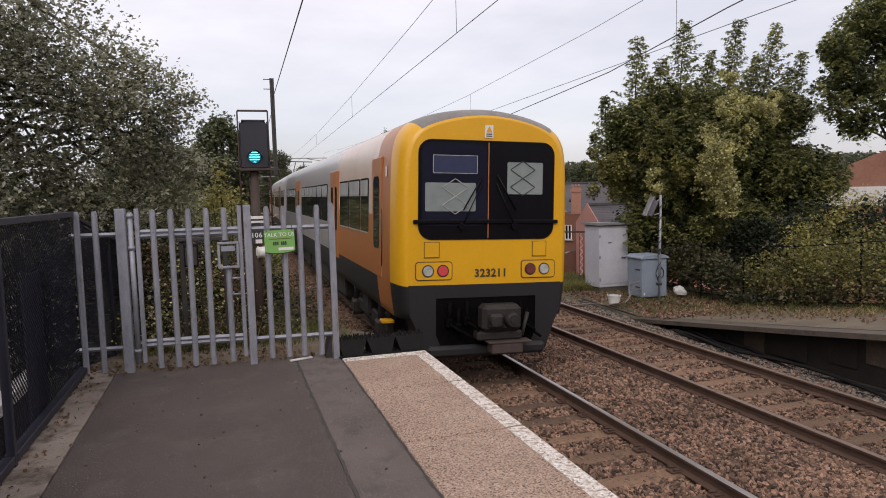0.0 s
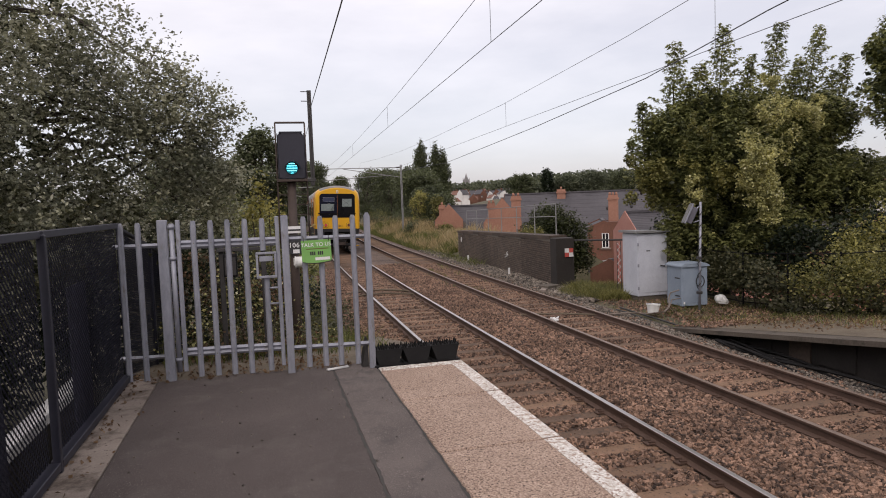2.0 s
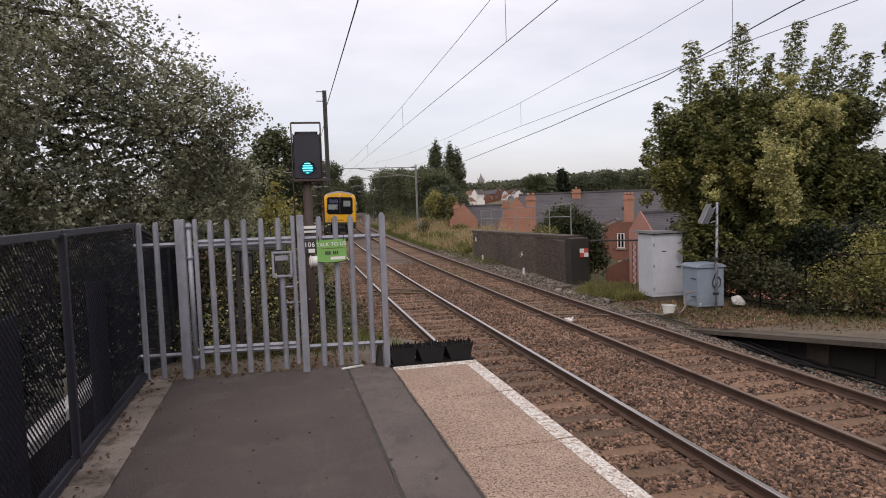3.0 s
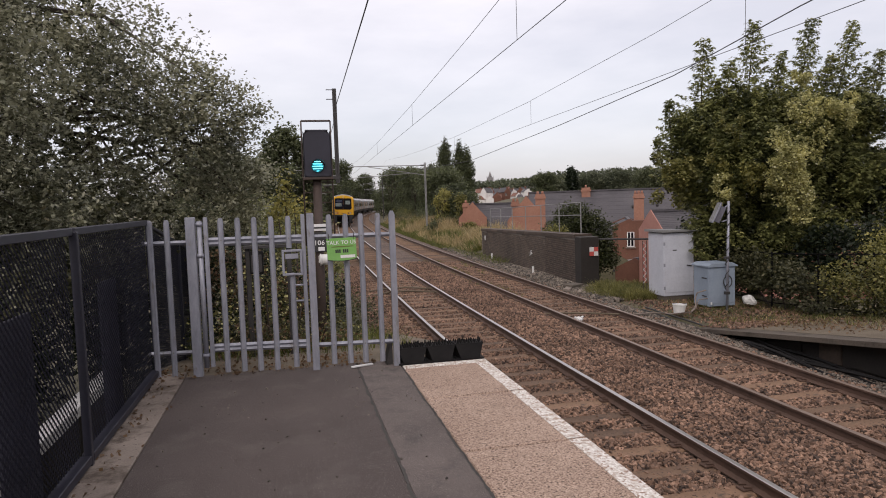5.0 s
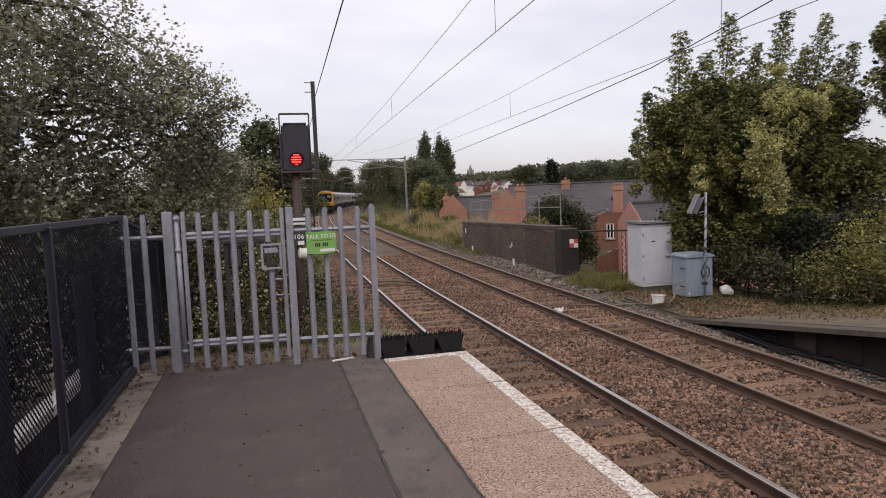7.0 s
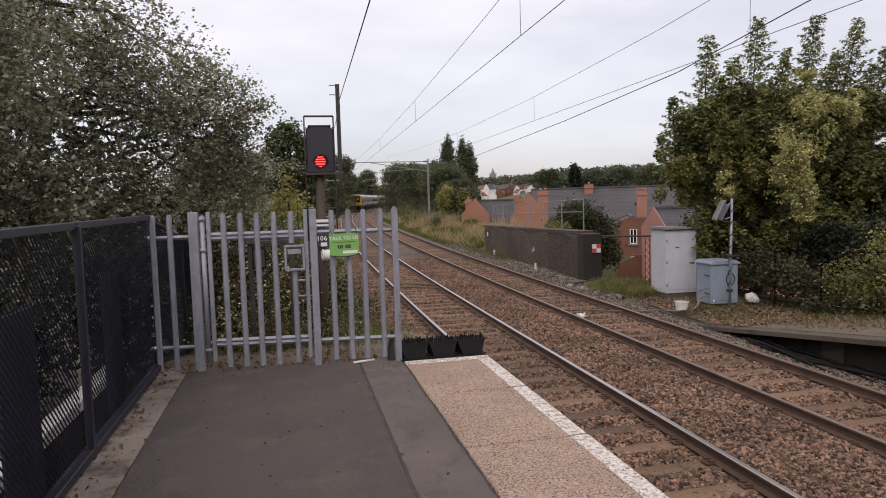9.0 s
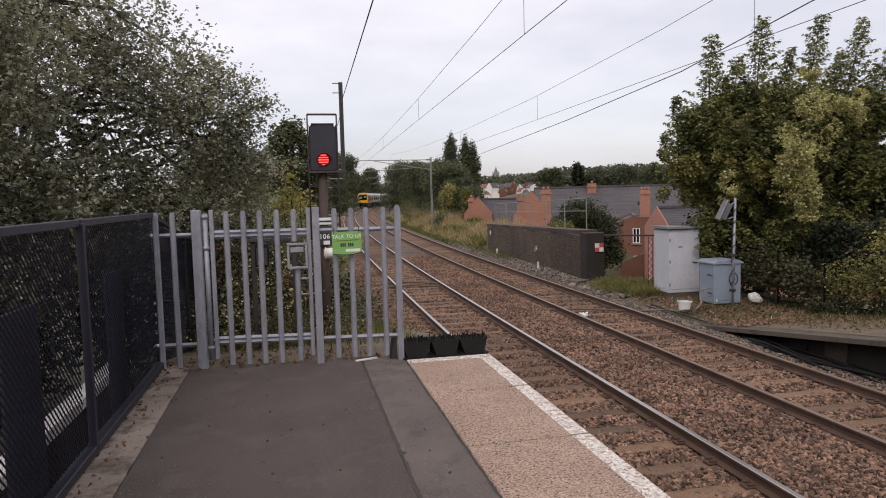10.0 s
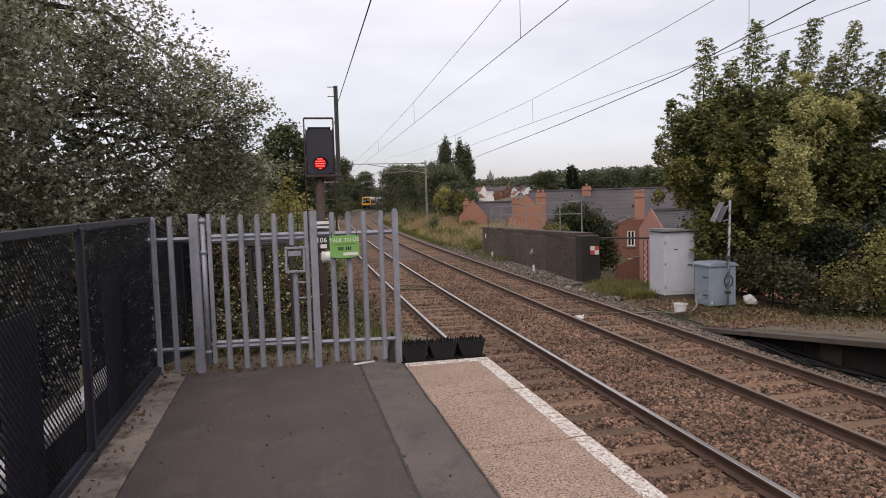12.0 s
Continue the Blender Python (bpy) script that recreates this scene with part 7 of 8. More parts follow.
def make_far_fence():
    """Dark railings behind the far platform, half grown over."""
    th = empty("boundary_fence", pose(0, 0, 0), "dark steel boundary fence overgrown with bramble", "fence")

    def base(y):
        return float(np.interp(y, [5.6, 8.6, 13.4, 20], [0.05, -0.37, -0.95, -1.0]))
    line = [(12.6, 6.0), (12.4, 9.0), (12.0, 12.0), (11.9, 15.0), (12.2, 18.5)]
    for (xa, ya), (xb, yb) in zip(line, line[1:]):
        for z in (0.1, 1.35):
            bm = bmesh.new()
            rod(bm, (xa, ya, base(ya) + z), (xb, yb, base(yb) + z), 0.014, seg=5)
            part("rail", bm, M["mask"], th)
        n = int((yb - ya) / 1.45)
        for i in range(n):
            t = i / n
            x, y = xa + (xb - xa) * t, ya + (yb - ya) * t
            bm = bmesh.new()
            box(bm, (x - 0.012, y - 0.018, base(y)), (x + 0.012, y + 0.018, base(y) + 1.4))
            part("pale", bm, M["mask"], th)


make_far_fence()
for k in range(5):
    y = 6.9 - 0.4 * k
    z = -0.14 if y > 5.6 else 0.05
    th = empty("guard_panel", pose(9.9, y, z + 0.03), "black rubber trespass guard panel on the far platform", "guard panel", "guard panels")
    bm = bmesh.new()
    box(bm, (0, 0, -0.05), (2.6, 0.38, 0.04))
    part("base", bm, M["black_rubber"], th)
    for i in range(13):
        bm = bmesh.new()
        rod(bm, (0.1 + 0.2 * i, 0.19, 0.03), (0.1 + 0.2 * i, 0.19, 0.24), 0.12, 0.03, 4)
        part("pyramid", bm, M["black_rubber"], th)


# ---- trees and growth ----
def bl(cx, cy, cz, rx, ry=None, rz=None):
    return (cx, cy, cz, rx, ry or rx, rz or rx)


tree("birch_tree", (-5.2, 13.0, -2.0), (-4.4, 13.0, 7.5), 0.15,
     [bl(-4.4, 12.5, 5.4, 2.2, 1.5, 2.0), bl(-2.7, 12.2, 4.2, 1.6, 1.4, 1.2), bl(-1.75, 12.0, 3.45, 1.15, 1.0, 0.7), bl(-2.5, 12.0, 2.4, 1.8, 1.0, 1.1), bl(-5.2, 11.6, 3.2, 2.2, 1.6, 1.6), bl(-6.6, 11, 5.6, 2.2, 1.6, 2.2), bl(-3.6, 12.4, 1.1, 2.3, 1.2, 1.0), bl(-7.4, 10.6, 3.0, 2.2, 1.4, 1.8), bl(-1.35, 12.3, 2.5, 0.6, 0.6, 0.5), bl(-1.05, 12, 3.4, 0.5, 0.6, 0.35), bl(-0.95, 12, 2.85, 0.45, 0.5, 0.3), bl(-0.8, 12.2, 2.1, 0.45, 0.5, 0.35), bl(-1.3, 12.4, 1.3, 0.9, 0.8, 0.8), bl(-0.8, 12.1, 3.15, 0.5, 0.5, 0.35), bl(-0.55, 12.1, 2.55, 0.45, 0.5, 0.35), bl(-1.4, 12.0, 4.15, 0.55, 0.5, 0.4), bl(-0.55, 12.1, 3.6, 0.4, 0.4, 0.26), bl(-0.95, 12.1, 3.95, 0.45, 0.4, 0.28), bl(-0.75, 12.2, 1.7, 0.45, 0.5, 0.5)],
     105000, 0.074, M["leaf_left"], "large birch-like tree with dense grey-green leaves over the fence", 11, per=14, clump=0.055, shell=0.25, twig=0.55,
     # inner leaves in a darker colour that paints the shade within the crown
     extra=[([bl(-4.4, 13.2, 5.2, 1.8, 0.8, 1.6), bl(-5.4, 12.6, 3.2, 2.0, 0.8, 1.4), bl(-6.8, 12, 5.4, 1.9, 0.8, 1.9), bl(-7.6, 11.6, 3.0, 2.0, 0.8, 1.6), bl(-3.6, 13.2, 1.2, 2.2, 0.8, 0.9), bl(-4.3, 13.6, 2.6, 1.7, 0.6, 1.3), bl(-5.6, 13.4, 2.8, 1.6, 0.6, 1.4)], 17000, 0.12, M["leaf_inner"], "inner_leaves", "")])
tree("birch_tree", (-4.6, 8.2, -2.0), (-4.3, 8.2, 6.5), 0.1,
     [bl(-4.4, 8.6, 5.0, 1.5, 1.1, 1.5), bl(-4.3, 8.8, 2.9, 1.5, 1.1, 1.2), bl(-5.8, 8.2, 4.0, 1.7, 1.2, 1.7), bl(-3.4, 9.2, 3.7, 1.0, 0.9, 1.1), bl(-4.3, 9.0, 1.0, 1.6, 1.1, 0.9), bl(-6.2, 8.0, 1.8, 1.7, 1.1, 1.3), bl(-3.2, 9.6, 2.0, 1.0, 0.8, 0.9)],
     78000, 0.066, M["leaf_left"], "birch-like tree leaning over the mesh fence", 12, per=14, clump=0.045, shell=0.25, twig=0.45,
     # bramble-coloured leaves paint the shade low in this dense crown
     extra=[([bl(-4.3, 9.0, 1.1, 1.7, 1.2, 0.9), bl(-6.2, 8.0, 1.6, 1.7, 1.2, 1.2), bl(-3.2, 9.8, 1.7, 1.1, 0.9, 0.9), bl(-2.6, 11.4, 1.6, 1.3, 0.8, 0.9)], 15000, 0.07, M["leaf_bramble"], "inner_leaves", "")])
right = [bl(13.0, 17.6, 2.9, 2.2, 1.7, 1.5), bl(11.85, 17.4, 2.2, 1.1, 1.1, 0.9), bl(11.6, 17.5, 3.6, 0.9, 1.0, 1.0), bl(12.9, 17.5, 4.2, 1.0, 1.0, 0.8), bl(14.6, 17.5, 4.2, 1.2, 1.1, 0.8), bl(16.3, 17.2, 4.1, 1.2, 1.2, 0.8), bl(15.2, 17.4, 2.6, 1.8, 1.6, 1.6), bl(13.4, 17.2, 0.8, 2.4, 1.4, 1.1), bl(16.8, 16.8, 1.9, 1.6, 1.3, 1.4)]
# upright leaders: foot, tip, breadth at the foot
LEADERS = ((11.8, 2.9, 11.6, 6.3, 1.0), (13.3, 3.2, 13.2, 6.8, 1.25), (14.9, 3.5, 15.14, 6.95, 1.05), (16.2, 3.5, 16.6, 6.9, 1.05), (17.4, 3.4, 17.6, 6.1, 0.8), (10.95, 2.9, 10.5, 4.6, 0.6), (10.8, 2.2, 10.1, 3.6, 0.5), (12.5, 3.6, 12.45, 5.7, 0.7), (14.05, 3.8, 14.15, 6.0, 0.7), (15.7, 3.8, 15.85, 5.9, 0.7), (12.1, 3.4, 12.0, 5.2, 0.6), (16.9, 3.6, 17.1, 5.6, 0.7))


def sycamore(name, base, top, r0, blobs, leaders, n, leaf, mat, inner, label, seed, extra=()):
    """A broad-leaved tree: a dark inner mass, the crown's shade put into its colour, and lobed leaves in tiers on
    shoots that stand out of it.
    """
    rng = np.random.default_rng(seed)
    b = np.array(base)
    th = empty(name, pose(*base), label, "tree")
    loc = [(x - b[0], y - b[1], z - b[2], p, q, r) for x, y, z, p, q, r in blobs]
    bm = bmesh.new()
    trunk_mesh(bm, (0, 0, -0.3), Vector(top) - Vector(base), r0, [q[:3] for q in loc], seed)
    for x0, z0, x1, z1, w in leaders:
        rod(bm, (x0 - b[0], 0, z0 - 0.2 - b[2]), (x1 - b[0], -0.6, z1 - 0.05 - b[2]), 0.035, 0.006, 5)
    part("trunk", bm, M["bark"], th)
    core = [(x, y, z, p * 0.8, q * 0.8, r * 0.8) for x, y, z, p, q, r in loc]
    # shade inside the crown comes from this darker leaf colour
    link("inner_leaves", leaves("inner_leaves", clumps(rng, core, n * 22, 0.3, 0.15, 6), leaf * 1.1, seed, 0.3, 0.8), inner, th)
    a, e = crown_shoots(rng, loc, n, 0.75)
    pos, out = shoot_leaves(rng, a, e, rng.uniform(0.16, 0.34, n), 0.085, 8)
    link("crown", lobed_leaves("crown", pos, out, leaf, seed + 1), mat, th)
    if leaders:
        a = np.array([(x0, base[1] - 0.1, z0) for x0, z0, x1, z1, w in leaders]) - b
        e = np.array([(x1, base[1] - 0.6, z1) for x0, z0, x1, z1, w in leaders]) - b
        pos, out = shoot_leaves(rng, a, e, [w * 0.72 for *_, w in leaders], 0.10, 22)
        # side shoots in tiers up each leader
        sa, se = [], []
        for (x0, z0, x1, z1, w), p, q in zip(leaders, a, e):
            for i in range(int((z1 - z0) / 0.055)):
                t = i / ((z1 - z0) / 0.055)
                ang = i * 2.4 + x0
                r = w * (1.25 - 1.1 * t ** 0.9) * (0.8 + 0.35 * math.sin(i * 1.3))
                c = p + (q - p) * t
                sa.append(c)
                se.append(c + np.array([math.cos(ang) * r, math.sin(ang) * r, 0.45 * r]))
        p2, o2 = shoot_leaves(rng, np.array(sa), np.array(se), [0.11] * len(sa), 0.06, 4)
        link("leader_foliage", lobed_leaves("leader_foliage", np.concatenate([pos, p2]), np.concatenate([out, o2]), leaf * 0.9, seed + 2), mat, th, "upright leafy shoots above the crown")
    for blobs, n, size, mt, lb in extra:
        q = [(x - b[0], y - b[1], z - b[2], p, w, r) for x, y, z, p, w, r in blobs]
        tagged(link("climber", leaves("climber", clumps(rng, q, n, 0.75, size * 0.5, 5), size, seed + 7, 0.5, 0.85), mt, th, lb), kind="stuff")
    return th


rng_c = random.Random(5)


def sprays(cx, cy, cz, rx, rz, n, q0=0.07, q1=0.2):
    """Small hanging tufts strewn loosely round a place, thicker in the middle."""
    out = []
    for _ in range(n):
        q = rng_c.uniform(q0, q1)
        x, z = rng_c.gauss(0, 0.5), rng_c.gauss(0, 0.5)
        out.append(bl(cx + rx * x, cy + 0.25 * (x * x + z * z) + rng_c.uniform(-0.2, 0.2), cz + rz * z, q, q, q * rng_c.uniform(0.8, 1.6)))
    return out


CREAM = "cream-flowered climber hanging on the tree"
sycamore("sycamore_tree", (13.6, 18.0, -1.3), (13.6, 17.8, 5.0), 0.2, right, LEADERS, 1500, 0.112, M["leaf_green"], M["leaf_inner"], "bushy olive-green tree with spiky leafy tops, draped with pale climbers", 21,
         extra=[(sprays(12.6, 15.2, 2.7, 0.48, 0.55, 34, 0.1, 0.24) + sprays(12.75, 15.2, 1.95, 0.48, 0.6, 30, 0.1, 0.22) + sprays(12.95, 15.3, 1.35, 0.35, 0.5, 12), 11000, 0.062, M["leaf_pale"], CREAM),
                (sprays(13.6, 15.6, 4.1, 0.75, 0.4, 18) + sprays(14.3, 15.6, 4.0, 0.75, 0.6, 18) + sprays(14.0, 15.7, 3.3, 0.6, 0.5, 6), 3000, 0.062, M["leaf_pale"], CREAM),
                (sprays(13.65, 16.0, 5.0, 0.3, 0.4, 7, 0.06, 0.12), 650, 0.062, M["leaf_pale"], CREAM),
                (sprays(11.07, 15.8, 2.15, 0.22, 0.5, 12, 0.06, 0.13), 1100, 0.06, M["leaf_pale"], CREAM),
                (sprays(15.1, 15.9, 4.2, 0.5, 0.6, 9, 0.06, 0.13), 900, 0.062, M["leaf_pale"], CREAM),
                (sprays(11.5, 16.0, 3.6, 0.7, 0.8, 9, 0.06, 0.12), 650, 0.07, M["leaf_lime"], "yellow-green sprays among the leaves"),
                (sprays(10.3, 16.6, 2.45, 0.6, 0.6, 26, 0.1, 0.2) + sprays(12.0, 15.9, 2.3, 0.8, 0.5, 14), 5200, 0.085, M["leaf_lime"], "yellow-green sprays at the edge of the tree")])
sycamore("hedgerow_tree", (19.6, 15.2, -1.2), (19.0, 15.0, 7.0), 0.15,
         [bl(17.9, 15.2, 6.0, 1.3, 1.1, 1.2), bl(17.0, 15.0, 4.6, 1.2, 1.0, 0.8), bl(16.6, 15.0, 5.6, 0.7, 0.7, 0.5), bl(18.9, 14.8, 3.9, 1.3, 1.1, 0.8), bl(18.9, 15.2, 7.6, 1.2, 1.0, 1.0), bl(17.2, 15.0, 3.6, 0.6, 0.6, 0.4)], (), 260, 0.125, M["leaf_green"], M["leaf_inner"], "olive-green tree with turning leaves at the edge of the far platform", 23)


def bush(name, blobs, n, size, mat, label, seed, base, category="bush", group="", per=6, clump=0.1):
    th = empty(name, pose(*base), label, category, group)
    rng = np.random.default_rng(seed)
    loc = [(x - base[0], y - base[1], z - base[2], a, b, c) for x, y, z, a, b, c in blobs]
    bm = bmesh.new()
    for b in loc:
        rod(bm, (b[0] * 0.3, b[1] * 0.3, -0.2), (b[0], b[1], b[2]), 0.025, 0.01, 5)
    tagged(part("undergrowth", bm, M["bark"], th), kind="stuff")
    link("foliage", leaves("foliage", clumps(rng, loc, n, 0.5, clump, per), size, seed, 0.3, 0.75), mat, th)
    return th


bush("lime_bush", [bl(12.1, 13.0, -0.1, 0.5, 0.5, 0.5), bl(12.1, 12.2, -0.05, 0.7, 0.7, 0.7), bl(12.2, 11.5, 0.05, 0.8, 0.8, 0.7), bl(13.4, 12.6, 0.45, 0.8, 0.8, 0.5), bl(12.4, 10.4, 0.15, 0.8, 0.8, 0.7), bl(13.6, 11.2, 0.5, 0.8, 0.8, 0.55), bl(13.0, 9.2, 0.3, 0.8, 0.8, 0.7)], 9500, 0.075, M["leaf_lime"], "yellow-green bush spilling over the far platform's fence", 31, (12.8, 11.6, -0.9), "bush", "far platform growth")
bush("bramble_bush", [bl(12.1, 15.0, -0.2, 0.5, 0.9, 0.55), bl(12.1, 14.2, -0.4, 0.5, 0.8, 0.5), bl(12.0, 16.2, -0.1, 0.6, 0.9, 0.65), bl(12.0, 13.0, -0.75, 0.4, 0.9, 0.3)], 6500, 0.085, M["leaf_bramble"], "dull bramble tangled in the boundary fence", 32, (12.1, 14.6, -1.0), "bush", "far platform growth")
bush("bramble_bush", [bl(12.1, 11.4, -0.45, 0.35, 1.0, 0.35), bl(12.3, 10.0, -0.25, 0.35, 1.0, 0.35), bl(12.5, 8.6, 0.0, 0.4, 1.0, 0.4)], 3500, 0.08, M["leaf_bramble"], "dull bramble along the foot of the fence", 33, (12.2, 10.2, -0.7), "bush", "far platform growth")
# these shrubs' near-black leaves paint the shade beneath the trees
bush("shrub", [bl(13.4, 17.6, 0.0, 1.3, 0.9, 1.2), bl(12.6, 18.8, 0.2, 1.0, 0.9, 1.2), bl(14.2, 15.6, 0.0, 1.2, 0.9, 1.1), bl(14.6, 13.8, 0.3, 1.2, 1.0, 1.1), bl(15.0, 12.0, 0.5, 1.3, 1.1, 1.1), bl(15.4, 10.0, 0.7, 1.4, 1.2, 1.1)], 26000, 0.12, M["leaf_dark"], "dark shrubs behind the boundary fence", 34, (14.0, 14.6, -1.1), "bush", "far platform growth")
bush("garden_tree", [bl(14.4, 33, 0.75, 1.1, 1.0, 0.95), bl(13.6, 33, -0.1, 0.9, 1.0, 0.9), bl(15.5, 33, 0.1, 1.1, 1.0, 1.0), bl(14.9, 33, -1.2, 1.6, 1.1, 1.1), bl(16.0, 33, -1.0, 0.8, 0.9, 0.9)], 16000, 0.13, M["leaf_inner"], "round dark green garden tree below the wall", 35, (14.9, 33.4, -6.5), "tree", "", 6, 0.15)
bush("flowering_bush", [bl(13.0, 12.4, 0.25, 0.6, 0.5, 0.4), bl(13.6, 13.2, 0.55, 0.7, 0.5, 0.45), bl(14.3, 13.0, 0.9, 0.7, 0.5, 0.4), bl(14.0, 12.0, 0.35, 0.6, 0.5, 0.5), bl(15.2, 13.2, 1.3, 0.8, 0.5, 0.45)], 4200, 0.07, M["leaf_yellow"], "pale flowering climber over the dark shrubs", 38, (13.6, 12.6, -1.0), "bush", "far platform growth")
bush("garden_shrub", [bl(11.35, 28.0, 0.45, 0.5, 0.5, 0.3), bl(11.0, 28.0, 0.25, 0.4, 0.5, 0.3)], 1500, 0.085, M["leaf_lime"], "pale variegated shrub behind the wall's railing", 36, (11.3, 28.2, -5.5), "bush", "", 6, 0.1)
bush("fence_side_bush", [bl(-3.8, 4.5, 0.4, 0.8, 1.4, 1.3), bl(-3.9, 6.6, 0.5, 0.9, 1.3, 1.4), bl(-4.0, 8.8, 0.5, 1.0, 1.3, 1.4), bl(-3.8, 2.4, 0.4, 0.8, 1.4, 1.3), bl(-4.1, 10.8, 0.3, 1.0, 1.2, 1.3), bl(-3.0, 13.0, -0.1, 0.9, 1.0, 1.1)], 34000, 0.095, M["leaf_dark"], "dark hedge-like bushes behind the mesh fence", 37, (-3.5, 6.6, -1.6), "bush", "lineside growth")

# behind the gate: brambles and yellowing weeds
bush("weeds_behind_gate", [bl(-0.9, 11.6, 0.4, 0.8, 0.7, 0.8), bl(0.0, 12.2, 0.2, 0.7, 0.7, 0.7), bl(-0.6, 13.4, 0.8, 1.0, 0.9, 0.9), bl(0.6, 14.0, -0.1, 0.7, 0.8, 0.7), bl(-1.2, 10.4, 0.0, 0.35, 0.5, 0.5), bl(0.9, 12.2, -0.45, 0.4, 0.6, 0.35)], 2600, 0.065, M["leaf_lime"], "yellowing weeds and brambles behind the gate", 41, (-0.3, 12.3, -0.7), "weeds", "lineside growth")
bush("weeds_behind_gate", [bl(-0.3, 11.0, -0.1, 1.2, 0.6, 0.45), bl(0.6, 11.8, -0.3, 0.7, 0.6, 0.4), bl(-0.4, 14.8, 0.4, 1.2, 1.0, 1.1), bl(1.2, 15.5, -0.5, 0.7, 1.2, 0.5)], 9000, 0.065, M["leaf_bramble"], "dull green brambles behind the gate", 42, (-0.2, 12.4, -0.8), "weeds", "lineside growth")
bush("lineside_bush", [bl(0.3, 19, 0.5, 1.1, 1.6, 1.3), bl(-0.6, 17, 0.8, 1.2, 1.4, 1.4), bl(0.9, 24, 0.1, 1.1, 2.0, 1.1), bl(-0.5, 27, 0.7, 1.5, 2.4, 1.8)], 9000, 0.12, M["leaf_green"], "green lineside bushes beside the near track", 43, (0.0, 21, -1.4), "bush", "lineside growth")
bush("lineside_bush", [bl(0.9, 20.5, 0.3, 0.35, 0.6, 0.9), bl(-0.1, 16.2, 1.4, 0.5, 0.5, 0.6), bl(0.55, 15.2, 0.5, 0.35, 0.4, 0.7)], 1800, 0.085, M["leaf_lime"], "yellowing shoots among the lineside bushes", 44, (0.4, 17.5, -1.2), "bush", "lineside growth")
bush("weeds_behind_gate", [bl(-0.05, 12.6, 2.31, 0.13, 0.15, 0.28), bl(0.12, 12.6, 1.95, 0.28, 0.2, 0.16), bl(-0.18, 12.6, 1.91, 0.16, 0.2, 0.2)], 520, 0.075, M["leaf_yellow"], "bright yellow-green shoots behind the gate", 45, (0.12, 12.6, -0.6), "weeds", "lineside growth")

# shade of the hollows in the weeds, put into near-black leaves
bush("weeds_behind_gate", [bl(-1.0, 12.0, 0.9, 0.9, 0.6, 0.7), bl(-0.2, 13.0, 0.3, 1.0, 0.6, 0.8), bl(-1.1, 11.2, -0.1, 0.6, 0.5, 0.5), bl(0.4, 13.6, 0.1, 0.6, 0.6, 0.6)], 5200, 0.08, M["leaf_dark"], "near-black leaves standing for the shaded hollows behind the gate", 46, (-0.4, 12.4, -0.7), "weeds", "lineside growth")
bush("weeds_behind_gate", [bl(-0.7, 10.9, 0.35, 0.5, 0.3, 0.6), bl(0.15, 11.1, 0.1, 0.5, 0.3, 0.5), bl(-1.15, 10.2, 0.1, 0.3, 0.3, 0.5), bl(0.75, 11.3, -0.25, 0.3, 0.3, 0.35), bl(-0.4, 10.6, 0.9, 0.4, 0.3, 0.4)], 800, 0.05, M["leaf_pale"], "pale yellowing leaves on thin stems behind the gate", 47, (-0.3, 10.9, -0.6), "weeds", "lineside growth")
bush("dead_weeds", [bl(-0.5, 10.2, -0.05, 0.8, 0.4, 0.35), bl(0.5, 10.6, -0.2, 0.6, 0.4, 0.3), bl(-0.9, 11.4, 0.8, 0.7, 0.4, 0.6), bl(0.2, 12.0, 0.5, 0.6, 0.4, 0.6)], 2600, 0.055, M["dead_leaf"], "brown dead stalks and leaves behind the gate", 48, (-0.2, 10.8, -0.5), "weeds", "lineside growth")

# trees along the line, left and right, standing back into the distance
rng_t = random.Random(77)


def lineside_tree(x, y, h, r, mat, seed, label, leaf, n, slim=1.0, low=0.12, group="lineside trees", name="tree"):
    """Slim trees are columns of tufts; broad ones bulge in lobes down to near the ground."""
    g = ground_z(x, y)
    rr = random.Random(seed)
    rng = np.random.default_rng(seed)
    blobs = []
    if slim < 0.6:
        for i in range(26):
            t = low + (0.98 - low) * i / 25
            w = r * slim * min(1.0, 0.75 + 0.5 * t) * max(0.14, 1 - max(0.0, (t - 0.65) / 0.35) ** 2.8)
            a = rr.uniform(0, 6.28)
            blobs.append((x + 0.3 * w * math.cos(a), y + 0.3 * w * math.sin(a), g + h * t, max(0.2, w * 0.8), max(0.2, w * 0.8), h * 0.05))
    else:
        blobs = lobes(rng, x, y, g + h * (low + 0.95) / 2, r * 0.8, r * 0.8, h * (0.95 - low) / 2 * 0.88, 16, max(0.35, r * 0.34))
        blobs += [(x + r * 0.5 * math.cos(a), y + r * 0.5 * math.sin(a), g + h * 0.16, r * 0.5, r * 0.5, h * 0.14) for a in (0.5, 2.2, 3.9, 5.4)]
    return tree(name, (x, y, g), (x, y, g + h * 0.8), 0.02 * h, blobs, n, leaf, mat, label, seed, per=4, clump=leaf * 0.7, group=group, shell=0.8, width=0.75)


